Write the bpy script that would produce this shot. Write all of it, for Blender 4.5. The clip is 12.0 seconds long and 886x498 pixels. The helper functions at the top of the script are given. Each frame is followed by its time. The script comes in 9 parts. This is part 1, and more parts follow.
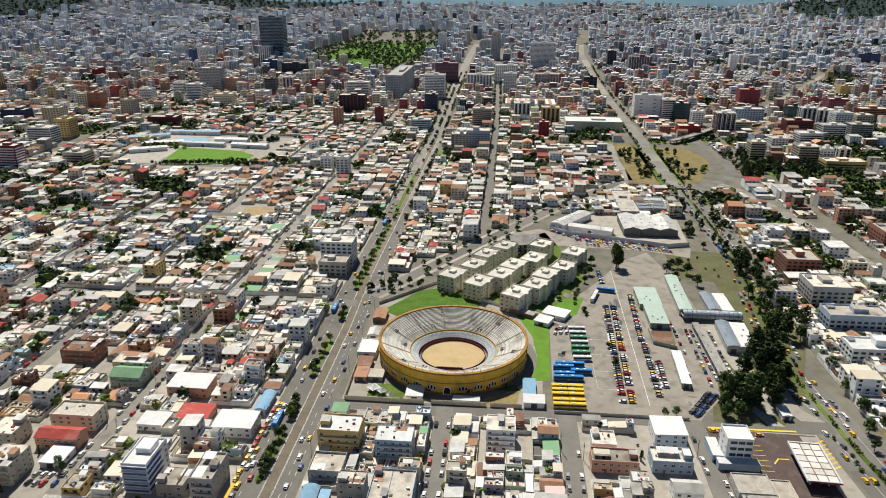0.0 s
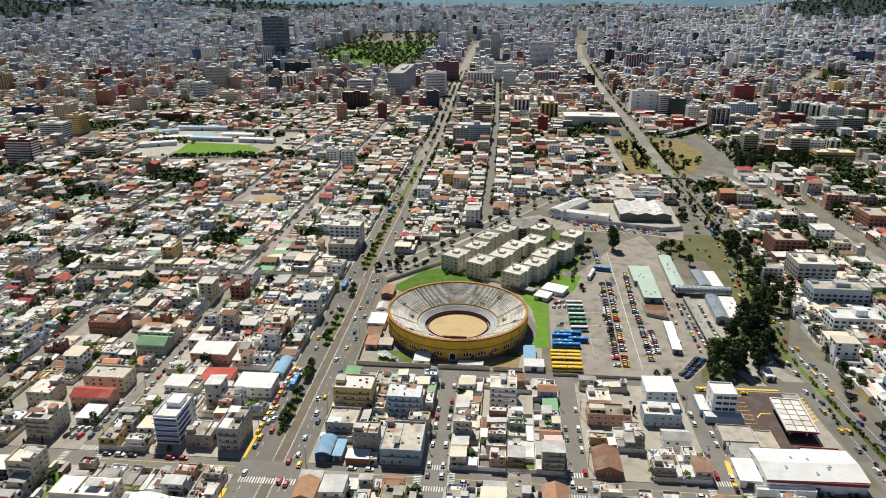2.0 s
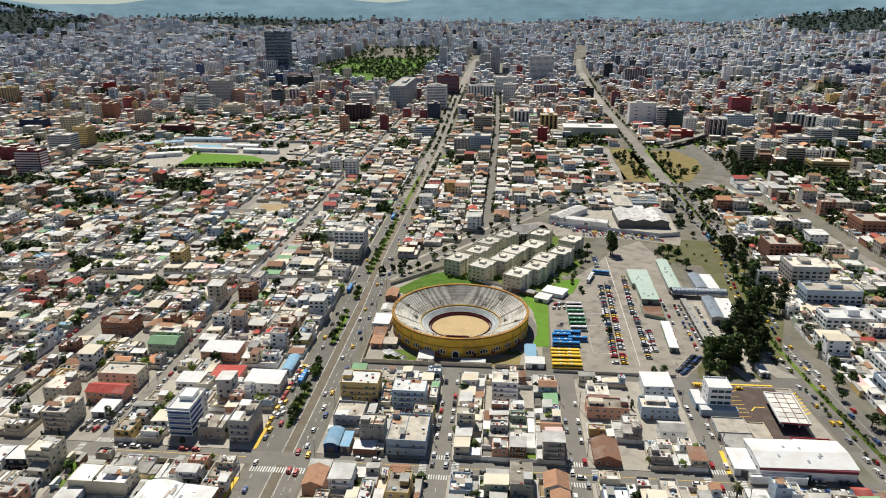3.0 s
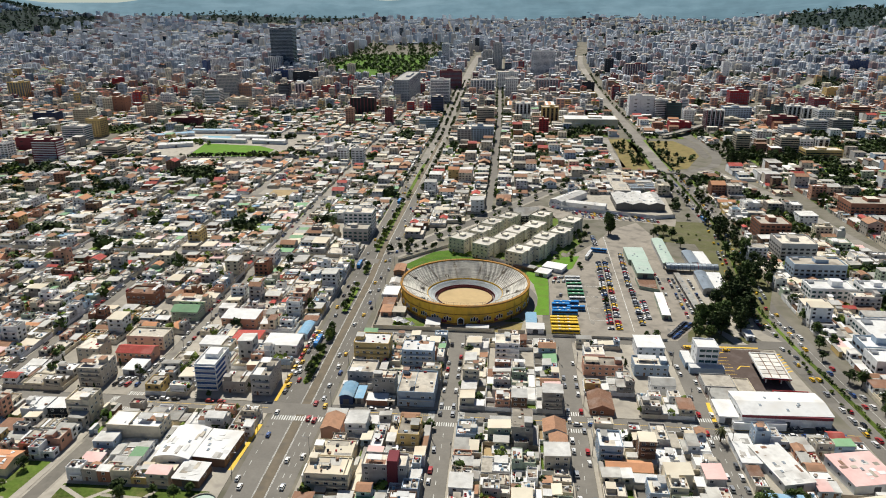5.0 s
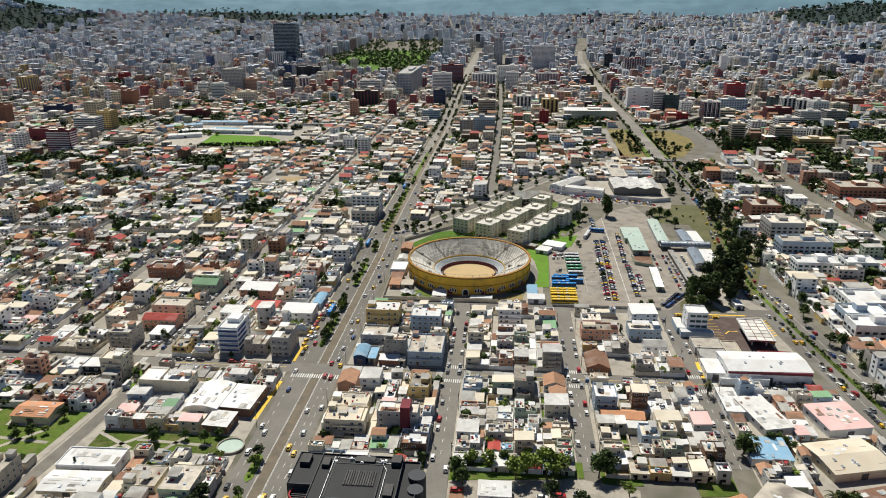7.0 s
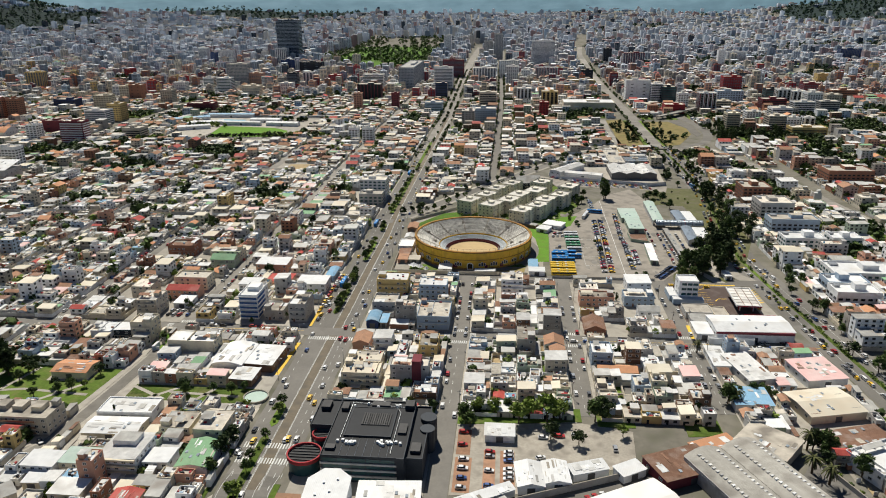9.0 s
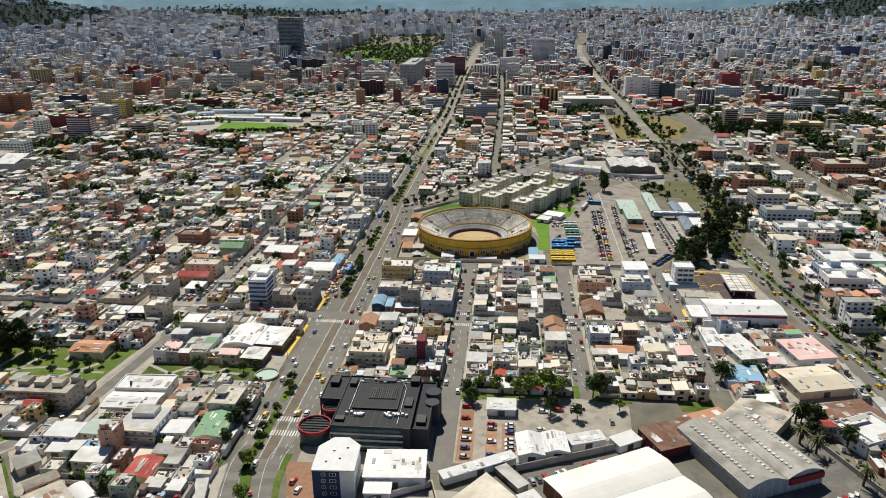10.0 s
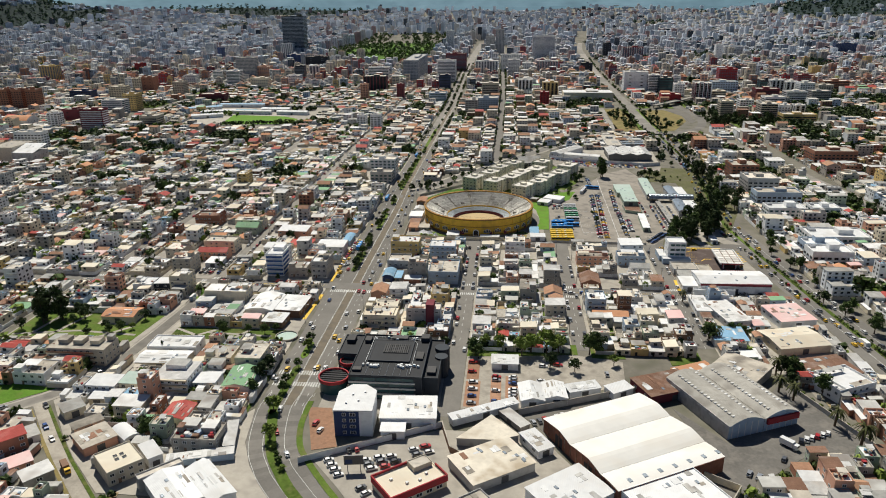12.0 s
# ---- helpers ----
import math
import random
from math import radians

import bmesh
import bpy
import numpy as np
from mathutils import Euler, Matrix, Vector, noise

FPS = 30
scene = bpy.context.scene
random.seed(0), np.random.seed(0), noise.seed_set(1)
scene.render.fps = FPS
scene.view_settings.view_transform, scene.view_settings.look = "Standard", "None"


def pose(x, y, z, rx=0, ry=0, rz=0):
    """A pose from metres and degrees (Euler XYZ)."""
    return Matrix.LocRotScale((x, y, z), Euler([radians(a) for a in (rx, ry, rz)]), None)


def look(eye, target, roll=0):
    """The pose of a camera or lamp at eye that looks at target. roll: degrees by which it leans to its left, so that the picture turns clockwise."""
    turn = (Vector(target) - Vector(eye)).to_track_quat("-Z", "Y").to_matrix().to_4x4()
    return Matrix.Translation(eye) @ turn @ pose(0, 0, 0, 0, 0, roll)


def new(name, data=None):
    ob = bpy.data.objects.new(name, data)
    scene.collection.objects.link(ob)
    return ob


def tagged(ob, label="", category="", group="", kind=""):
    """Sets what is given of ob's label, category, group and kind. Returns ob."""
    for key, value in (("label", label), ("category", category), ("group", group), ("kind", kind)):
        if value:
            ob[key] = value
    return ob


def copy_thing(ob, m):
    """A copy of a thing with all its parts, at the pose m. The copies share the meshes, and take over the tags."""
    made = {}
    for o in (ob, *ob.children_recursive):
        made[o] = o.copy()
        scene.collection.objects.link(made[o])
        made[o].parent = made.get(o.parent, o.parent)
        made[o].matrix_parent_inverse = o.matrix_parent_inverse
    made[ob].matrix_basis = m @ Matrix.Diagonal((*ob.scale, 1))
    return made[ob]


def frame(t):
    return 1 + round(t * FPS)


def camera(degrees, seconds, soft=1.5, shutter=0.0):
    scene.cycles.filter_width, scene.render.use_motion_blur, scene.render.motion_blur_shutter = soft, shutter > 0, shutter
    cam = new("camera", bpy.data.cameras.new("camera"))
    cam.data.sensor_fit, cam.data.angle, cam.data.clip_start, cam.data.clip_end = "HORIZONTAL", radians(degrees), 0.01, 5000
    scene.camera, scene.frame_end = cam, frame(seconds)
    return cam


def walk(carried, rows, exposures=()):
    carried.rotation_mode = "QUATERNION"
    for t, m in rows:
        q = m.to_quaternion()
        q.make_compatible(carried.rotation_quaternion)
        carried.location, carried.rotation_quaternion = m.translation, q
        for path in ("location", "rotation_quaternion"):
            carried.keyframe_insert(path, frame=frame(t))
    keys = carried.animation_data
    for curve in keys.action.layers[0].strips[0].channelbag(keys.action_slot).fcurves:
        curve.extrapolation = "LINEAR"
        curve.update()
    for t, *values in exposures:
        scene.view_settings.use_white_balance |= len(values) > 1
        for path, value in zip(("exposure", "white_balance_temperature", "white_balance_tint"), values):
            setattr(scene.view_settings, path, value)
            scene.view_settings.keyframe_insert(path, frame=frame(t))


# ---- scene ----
cam = camera(63.8, 12.0, 1.0)
PATH = [
    (0, (27.371, -384.619, 212.359), (27.206, -382.751, 211.665), 0.3),
    (0.5, (27.242, -392.393, 211.019), (27.078, -390.525, 210.323), 0.2),
    (1, (27.248, -400.366, 209.506), (27.083, -398.498, 208.81), 0.1),
    (1.5, (27.095, -408.018, 207.892), (26.93, -406.149, 207.199), 0.2),
    (2, (26.979, -415.597, 206.183), (26.814, -413.727, 205.496), 0.1),
    (2.5, (26.805, -423.343, 204.627), (26.639, -421.464, 203.961), 0.1),
    (3, (26.588, -430.936, 203.04), (26.421, -429.051, 202.391), 0.0),
    (5, (27.002, -462.428, 196.058), (26.829, -460.545, 195.407), -0.1),
    (5.5, (26.875, -470.019, 194.641), (26.701, -468.137, 193.988), -0.2),
    (6, (26.841, -477.262, 192.909), (26.667, -475.38, 192.256), -0.2),
    (6.5, (26.254, -485.151, 191.295), (26.082, -483.269, 190.641), -0.2),
    (7, (26.129, -492.753, 190.016), (25.955, -490.872, 189.36), -0.2),
    (9, (25.143, -523.948, 183.64), (24.968, -522.068, 182.98), -0.4),
    (9.5, (24.84, -531.649, 182.278), (24.665, -529.77, 181.616), -0.4),
    (10, (24.824, -539.618, 180.611), (24.648, -537.739, 179.949), -0.4),
    (10.5, (24.627, -547.455, 178.865), (24.451, -545.576, 178.204), -0.4),
    (11, (24.458, -555.138, 177.263), (24.282, -553.259, 176.601), -0.5),
    (11.5, (24.343, -563.183, 175.775), (24.166, -561.304, 175.112), -0.5),
    (12, (24.082, -571.418, 174.366), (23.904, -569.539, 173.704), -0.5),
]
walk(cam, [(t, look(eye, target, roll)) for t, eye, target, roll in PATH], ((0, 0.22), (3, 0.20), (7, 0.16), (12, 0.06)))

# ---- light ----
world = bpy.data.worlds.new("sky")
scene.world = world
world.use_nodes = True
wn = world.node_tree
sky = wn.nodes.new("ShaderNodeTexSky")
sky.sky_type, sky.sun_disc = "NISHITA", False
sky.sun_elevation, sky.sun_rotation = radians(53), radians(-21)
sky.altitude, sky.air_density, sky.dust_density = 2800, 1.0, 0.0
sky.ozone_density = 4.0
wn.links.new(sky.outputs[0], wn.nodes["Background"].inputs[0])
wn.nodes["Background"].inputs[1].default_value = 0.05
sun = new("sun", bpy.data.lights.new("sun", "SUN"))
sun.data.energy, sun.data.angle, sun.data.color = 5.0, radians(0.6), (1.0, 0.96, 0.86)
sun.matrix_world = look((-260, 690, 1000), (0, 0, 0))

# ---- materials ----
MATS = {}


def mat(name, color, rough=0.85, metal=0.0, vary=0.12, grain=1.2, blotch=0.12, bump=0.0, stain=None, waves=0.0, turn=0.0, coat=0.0):
    """A surface with fine grain, broad blotches, an own shade for each object and separate piece, and optional corrugation."""
    m = bpy.data.materials.new(name)
    m.use_nodes = True
    nt, nn = m.node_tree, m.node_tree.nodes
    bsdf = nn["Principled BSDF"]
    bsdf.inputs["Roughness"].default_value, bsdf.inputs["Metallic"].default_value = rough, metal
    bsdf.inputs["Coat Weight"].default_value = coat
    if metal == 0 and coat == 0:
        bsdf.inputs["Specular IOR Level"].default_value = 0.15 if rough > 0.4 else 0.3
    geo = nn.new("ShaderNodeNewGeometry")

    def noise_at(scale, detail):
        n = nn.new("ShaderNodeTexNoise")
        n.inputs["Scale"].default_value, n.inputs["Detail"].default_value = scale, detail
        nt.links.new(geo.outputs["Position"], n.inputs["Vector"])
        return n.outputs["Fac"]

    def calc(op, a, b):
        n = nn.new("ShaderNodeMath")
        n.operation = op
        for k, v in enumerate((a, b)):
            if isinstance(v, (int, float)):
                n.inputs[k].default_value = v
            else:
                nt.links.new(v, n.inputs[k])
        return n.outputs[0]

    fine, broad = noise_at(grain, 5), noise_at(blotch, 4)
    info = nn.new("ShaderNodeObjectInfo")
    own = calc("FRACT", calc("ADD", info.outputs["Random"], geo.outputs["Random Per Island"]), 0)
    value = calc("ADD", calc("MULTIPLY", calc("SUBTRACT", fine, 0.5), 1.6 * vary), 1.0)
    value = calc("ADD", value, calc("MULTIPLY", calc("SUBTRACT", broad, 0.5), 2.0 * vary))
    value = calc("ADD", value, calc("MULTIPLY", calc("SUBTRACT", own, 0.5), 1.5 * vary))
    if waves:
        wv = nn.new("ShaderNodeTexWave")
        wv.inputs["Scale"].default_value, wv.inputs["Distortion"].default_value = waves, 0.0
        mp = nn.new("ShaderNodeMapping")
        mp.inputs["Rotation"].default_value[2] = radians(turn)
        nt.links.new(geo.outputs["Position"], mp.inputs["Vector"])
        nt.links.new(mp.outputs[0], wv.inputs["Vector"])
        ridge = wv.outputs["Fac"]
    hsv = nn.new("ShaderNodeHueSaturation")
    hsv.inputs["Color"].default_value = (*color, 1)
    nt.links.new(value, hsv.inputs["Value"])
    out = hsv.outputs[0]
    if stain:
        mix = nn.new("ShaderNodeMix")
        mix.data_type = "RGBA"
        ramp = nn.new("ShaderNodeMapRange")
        ramp.inputs["From Min"].default_value, ramp.inputs["From Max"].default_value = 0.5, 0.68
        nt.links.new(noise_at(grain * 0.25, 6), ramp.inputs["Value"])
        nt.links.new(calc("MULTIPLY", ramp.outputs[0], stain[1]), mix.inputs["Factor"])
        nt.links.new(out, mix.inputs["A"])
        mix.inputs["B"].default_value = (*stain[0], 1)
        out = mix.outputs["Result"]
    nt.links.new(out, bsdf.inputs["Base Color"])
    if bump or waves:
        bp = nn.new("ShaderNodeBump")
        bp.inputs["Distance"].default_value = 0.06 if waves else bump
        bp.inputs["Strength"].default_value = 0.6
        nt.links.new(ridge if waves else fine, bp.inputs["Height"])
        nt.links.new(bp.outputs[0], bsdf.inputs["Normal"])
    MATS[name] = m
    return name


DIRT = (0.13, 0.11, 0.09)
mat("asphalt", (0.18, 0.168, 0.149), 0.9, vary=0.25, grain=0.9, blotch=0.06, stain=((0.16, 0.15, 0.135), 0.6))
mat("old_asphalt", (0.20, 0.185, 0.16), 0.9, vary=0.25, grain=0.5, blotch=0.05, stain=((0.12, 0.11, 0.10), 0.6))
mat("urban_ground", (0.20, 0.185, 0.15), 0.95, vary=0.35, grain=0.25, blotch=0.03, stain=((0.08, 0.085, 0.05), 0.6))
mat("concrete", (0.37, 0.335, 0.28), 0.9, vary=0.35, grain=0.8, blotch=0.08, stain=(DIRT, 0.45))
mat("paving", (0.36, 0.33, 0.28), 0.9, vary=0.2, grain=0.7, blotch=0.07, stain=((0.2, 0.18, 0.16), 0.5))
mat("yard_asphalt", (0.125, 0.117, 0.105), 0.9, vary=0.45, grain=0.7, blotch=0.07, stain=((0.22, 0.20, 0.175), 0.6))
mat("pale_road", (0.27, 0.25, 0.22), 0.9, vary=0.3, grain=0.3, blotch=0.03, stain=((0.15, 0.14, 0.125), 0.6))
mat("road_paint", (0.56, 0.56, 0.53), 0.7, vary=0.25, grain=1.5)
mat("yellow_paint", (0.70, 0.45, 0.06), 0.7, vary=0.2, grain=1.5)
mat("grass", (0.10, 0.155, 0.025), 0.95, vary=0.5, grain=0.6, blotch=0.08, stain=((0.16, 0.145, 0.06), 0.6))
mat("lawn", (0.095, 0.195, 0.022), 0.95, vary=0.35, grain=0.7, blotch=0.1, stain=((0.13, 0.15, 0.04), 0.5))
mat("dry_grass", (0.27, 0.215, 0.09), 0.95, vary=0.3, grain=0.4, blotch=0.06, stain=((0.12, 0.13, 0.04), 0.6))
mat("earth", (0.36, 0.27, 0.15), 0.95, vary=0.25, grain=0.4, blotch=0.05, stain=((0.2, 0.15, 0.09), 0.5))
mat("sand", (0.50, 0.37, 0.20), 0.95, vary=0.15, grain=0.3, blotch=0.08, stain=((0.33, 0.25, 0.13), 0.5))
# walls
WALLS = [mat("wall_white", (0.80, 0.80, 0.79), stain=(DIRT, 0.22)), mat("wall_cream", (0.70, 0.62, 0.47), stain=(DIRT, 0.25)),
         mat("wall_beige", (0.56, 0.505, 0.41), stain=(DIRT, 0.3)), mat("wall_grey", (0.46, 0.45, 0.43), stain=(DIRT, 0.35)),
         mat("wall_render", (0.37, 0.34, 0.30), stain=(DIRT, 0.4)), mat("wall_brick", (0.33, 0.155, 0.10), stain=(DIRT, 0.3)),
         mat("wall_brown", (0.22, 0.135, 0.09), stain=(DIRT, 0.3)), mat("wall_yellow", (0.62, 0.45, 0.19), stain=(DIRT, 0.2)),
         mat("wall_salmon", (0.60, 0.33, 0.23), stain=(DIRT, 0.2)), mat("wall_blue", (0.36, 0.45, 0.55), stain=(DIRT, 0.2)),
         mat("wall_green", (0.36, 0.43, 0.33), stain=(DIRT, 0.25))]
mat("wall_red", (0.35, 0.045, 0.05), stain=(DIRT, 0.2))
mat("wall_maroon", (0.20, 0.05, 0.06), vary=0.15)
mat("wall_navy", (0.035, 0.055, 0.13), 0.6, vary=0.15)
mat("navy_blue", (0.035, 0.09, 0.26), 0.6, vary=0.15)
mat("wall_dark", (0.03, 0.036, 0.045), 0.5, vary=0.2)
# roofs
mat("roof_concrete", (0.58, 0.53, 0.45), 0.9, vary=0.4, grain=0.6, blotch=0.15, stain=((0.17, 0.15, 0.13), 0.7))
mat("roof_old", (0.40, 0.36, 0.30), 0.92, vary=0.45, grain=0.5, blotch=0.15, stain=((0.12, 0.105, 0.09), 0.7))
mat("roof_white", (0.69, 0.69, 0.68), 0.7, vary=0.18, grain=0.4, blotch=0.1, stain=((0.45, 0.42, 0.37), 0.5), waves=0.45)
mat("roof_sheet", (0.58, 0.57, 0.545), 0.6, 0.0, vary=0.35, grain=0.5, blotch=0.15, stain=((0.33, 0.29, 0.25), 0.5), waves=1.6)
mat("roof_sheet_grey", (0.43, 0.42, 0.39), 0.7, 0.0, vary=0.35, grain=0.5, blotch=0.15, stain=((0.2, 0.16, 0.13), 0.55), waves=1.6)
mat("roof_rust", (0.24, 0.135, 0.09), 0.85, vary=0.3, grain=0.5, blotch=0.12, stain=((0.34, 0.28, 0.24), 0.5), waves=1.6, turn=90)
mat("roof_tile", (0.38, 0.215, 0.135), 0.9, vary=0.3, grain=0.8, blotch=0.2, stain=((0.20, 0.13, 0.09), 0.6), waves=1.0)
mat("roof_orange", (0.58, 0.29, 0.16), 0.85, vary=0.2, grain=0.6, blotch=0.15, stain=((0.4, 0.22, 0.13), 0.5), waves=1.0)
mat("roof_red", (0.42, 0.075, 0.06), 0.7, vary=0.2, grain=0.6, blotch=0.15, stain=((0.45, 0.2, 0.17), 0.5), waves=1.2)
mat("roof_green", (0.20, 0.36, 0.20), 0.6, vary=0.2, grain=0.6, stain=((0.24, 0.33, 0.2), 0.5), waves=1.2)
mat("roof_blue", (0.20, 0.36, 0.50), 0.5, vary=0.2, grain=0.6, stain=((0.45, 0.5, 0.52), 0.4), waves=1.2)
mat("roof_pale", (0.66, 0.60, 0.48), 0.8, vary=0.15, grain=0.3, blotch=0.08, stain=((0.5, 0.38, 0.26), 0.45), waves=0.7)
mat("roof_pink", (0.68, 0.45, 0.42), 0.8, vary=0.15, grain=0.3, blotch=0.08, stain=((0.72, 0.66, 0.62), 0.5), waves=0.7)
mat("roof_black", (0.018, 0.019, 0.022), 0.6, vary=0.25, grain=0.4, blotch=0.1)
ROOFS = ["roof_concrete"] * 18 + ["roof_old"] * 10 + ["roof_sheet"] * 7 + ["roof_white"] * 8 + ["roof_sheet_grey"] * 6 + ["roof_tile"] * 2 + ["roof_rust"] * 2 + ["roof_pale"] * 5 + ["roof_orange", "roof_pink", "roof_green", "roof_red", "roof_blue"]
SHEETS = ["roof_sheet"] * 4 + ["roof_sheet_grey"] * 4 + ["roof_rust"] + ["roof_white"] * 4 + ["roof_tile", "roof_old", "roof_concrete", "roof_pale"]
# details
mat("glass", (0.012, 0.014, 0.018), 0.3, vary=0.3, grain=0.2)
mat("teal_glass", (0.03, 0.075, 0.08), 0.1, vary=0.3, grain=0.15)
mat("frame_white", (0.68, 0.68, 0.66), 0.5)
mat("metal_grey", (0.35, 0.36, 0.37), 0.45, 0.6)
mat("steel_dark", (0.10, 0.10, 0.105), 0.5, 0.4)
mat("tank_black", (0.03, 0.03, 0.035), 0.5)
mat("bark", (0.10, 0.075, 0.05), 0.95, bump=0.05)
mat("leaf_dark", (0.042, 0.062, 0.020), 0.75, vary=0.7, grain=1.0, blotch=0.2)
mat("leaf_mid", (0.07, 0.105, 0.028), 0.75, vary=0.6, grain=1.0, blotch=0.2)
mat("leaf_light", (0.16, 0.215, 0.040), 0.75, vary=0.5, grain=1.0, blotch=0.2)
mat("leaf_palm", (0.07, 0.075, 0.025), 0.7, vary=0.5)
mat("tyre", (0.02, 0.02, 0.02), 0.9)
CAR_PAINTS = [mat("paint_white", (0.72, 0.72, 0.71), 0.3, vary=0.05, coat=0.5), mat("paint_silver", (0.42, 0.43, 0.44), 0.3, 0.5, vary=0.1, coat=0.5),
              mat("paint_black", (0.025, 0.025, 0.028), 0.25, vary=0.1, coat=0.5), mat("paint_grey", (0.13, 0.135, 0.145), 0.3, 0.3, vary=0.1, coat=0.5),
              mat("paint_red", (0.42, 0.025, 0.025), 0.3, vary=0.1, coat=0.5), mat("paint_blue", (0.03, 0.08, 0.25), 0.3, vary=0.1, coat=0.5),
              mat("paint_yellow", (0.80, 0.48, 0.02), 0.35, vary=0.05, coat=0.5), mat("paint_green", (0.05, 0.16, 0.09), 0.3, vary=0.1, coat=0.5)]
mat("bus_blue", (0.03, 0.22, 0.55), 0.35, vary=0.08)
mat("bus_yellow", (0.75, 0.50, 0.04), 0.35, vary=0.08)
mat("bus_green", (0.08, 0.27, 0.14), 0.35, vary=0.08)


# ---- mesh tools ----
class Geo:
    """Collects faces with a material each; done() makes one mesh object of them."""

    def __init__(self, ox=0.0, oy=0.0, oz=0.0, rot=0.0):
        self.v, self.f, self.m, self.slots = [], [], [], {}
        self.at(ox, oy, oz, rot)

    def at(self, ox=0.0, oy=0.0, oz=0.0, rot=0.0):
        self.o, self.c, self.s = (ox, oy, oz), math.cos(radians(rot)), math.sin(radians(rot))
        return self

    def put(self, points):
        k = len(self.v)
        ox, oy, oz = self.o
        c, s = self.c, self.s
        self.v.extend((ox + c * x - s * y, oy + s * x + c * y, oz + z) for x, y, z in points)
        return k

    def face(self, points, m):
        k = self.put(points)
        self.f.append(tuple(range(k, k + len(points))))
        self.m.append(self.slots.setdefault(m, len(self.slots)))

    def faces(self, points, faces, m):
        k = self.put(points)
        slot = self.slots.setdefault(m, len(self.slots))
        for f in faces:
            self.f.append(tuple(k + i for i in f))
            self.m.append(slot)

    def box(self, x0, y0, z0, x1, y1, z1, m, top=None):
        p = [(x0, y0, z0), (x1, y0, z0), (x1, y1, z0), (x0, y1, z0), (x0, y0, z1), (x1, y0, z1), (x1, y1, z1), (x0, y1, z1)]
        self.faces(p, [(0, 1, 5, 4), (1, 2, 6, 5), (2, 3, 7, 6), (3, 0, 4, 7), (3, 2, 1, 0)], m)
        self.face(p[4:], top or m)

    def shell(self, x0, y0, x1, y1, z0, z1, deck, m, t=0.22):
        """Outer walls up to z1, a parapet of thickness t, its inner side down to deck."""
        a = [(x0, y0), (x1, y0), (x1, y1), (x0, y1)]
        b = [(x0 + t, y0 + t), (x1 - t, y0 + t), (x1 - t, y1 - t), (x0 + t, y1 - t)]
        p = [(*q, z0) for q in a] + [(*q, z1) for q in a] + [(*q, z1) for q in b] + [(*q, deck) for q in b]
        fs = []
        for i in range(4):
            j = (i + 1) % 4
            fs += [(i, j, 4 + j, 4 + i), (4 + i, 4 + j, 8 + j, 8 + i), (8 + i, 8 + j, 12 + j, 12 + i)]
        self.faces(p, fs, m)

    def prism(self, poly, z0, z1, m, top=None):
        n = len(poly)
        p = [(x, y, z0) for x, y in poly] + [(x, y, z1) for x, y in poly]
        self.faces(p, [(i, (i + 1) % n, n + (i + 1) % n, n + i) for i in range(n)], m)
        self.face(p[n:], top or m)

    def tube(self, x, y, z0, z1, r0, r1, n, m, cap=True):
        ring = [(math.cos(2 * math.pi * i / n), math.sin(2 * math.pi * i / n)) for i in range(n)]
        p = [(x + r0 * a, y + r0 * b, z0) for a, b in ring] + [(x + r1 * a, y + r1 * b, z1) for a, b in ring]
        self.faces(p, [(i, (i + 1) % n, n + (i + 1) % n, n + i) for i in range(n)], m)
        if cap:
            self.face(p[n:], m)

    def limb(self, a, b, ra, rb, m, n=5):
        a, b = Vector(a), Vector(b)
        q = (b - a).to_track_quat("Z", "Y")
        p = []
        for c, r in ((a, ra), (b, rb)):
            p += [tuple(c + q @ Vector((r * math.cos(2 * math.pi * i / n), r * math.sin(2 * math.pi * i / n), 0))) for i in range(n)]
        self.faces(p, [(i, (i + 1) % n, n + (i + 1) % n, n + i) for i in range(n)], m)

    def gable(self, x0, y0, x1, y1, z0, rise, m, wall, along="y", over=0.35, thick=0.15):
        """A pitched roof with overhang and thickness, and the wall's triangles under it."""
        if along == "y":
            e = [(x0 - over, y0 - over, z0), (x1 + over, y0 - over, z0), (x1 + over, y1 + over, z0), (x0 - over, y1 + over, z0)]
            r = [((x0 + x1) / 2, y0 - over, z0 + rise), ((x0 + x1) / 2, y1 + over, z0 + rise)]
            sides = [(e[0], r[0], r[1], e[3]), (e[1], e[2], r[1], r[0])]
            ends = [((x0, y0, z0), (x1, y0, z0), ((x0 + x1) / 2, y0, z0 + rise)), ((x1, y1, z0), (x0, y1, z0), ((x0 + x1) / 2, y1, z0 + rise))]
        else:
            e = [(x0 - over, y0 - over, z0), (x1 + over, y0 - over, z0), (x1 + over, y1 + over, z0), (x0 - over, y1 + over, z0)]
            r = [(x0 - over, (y0 + y1) / 2, z0 + rise), (x1 + over, (y0 + y1) / 2, z0 + rise)]
            sides = [(e[0], e[1], r[1], r[0]), (e[3], r[0], r[1], e[2])]
            ends = [((x0, y1, z0), (x0, y0, z0), (x0, (y0 + y1) / 2, z0 + rise)), ((x1, y0, z0), (x1, y1, z0), (x1, (y0 + y1) / 2, z0 + rise))]
        for s in sides:
            up = [(x, y, z + thick) for x, y, z in s]
            self.faces(list(s) + up, [(4, 5, 6, 7), (0, 1, 5, 4), (1, 2, 6, 5), (2, 3, 7, 6), (3, 0, 4, 7)], m)
        for t in ends:
            self.face(t, wall)

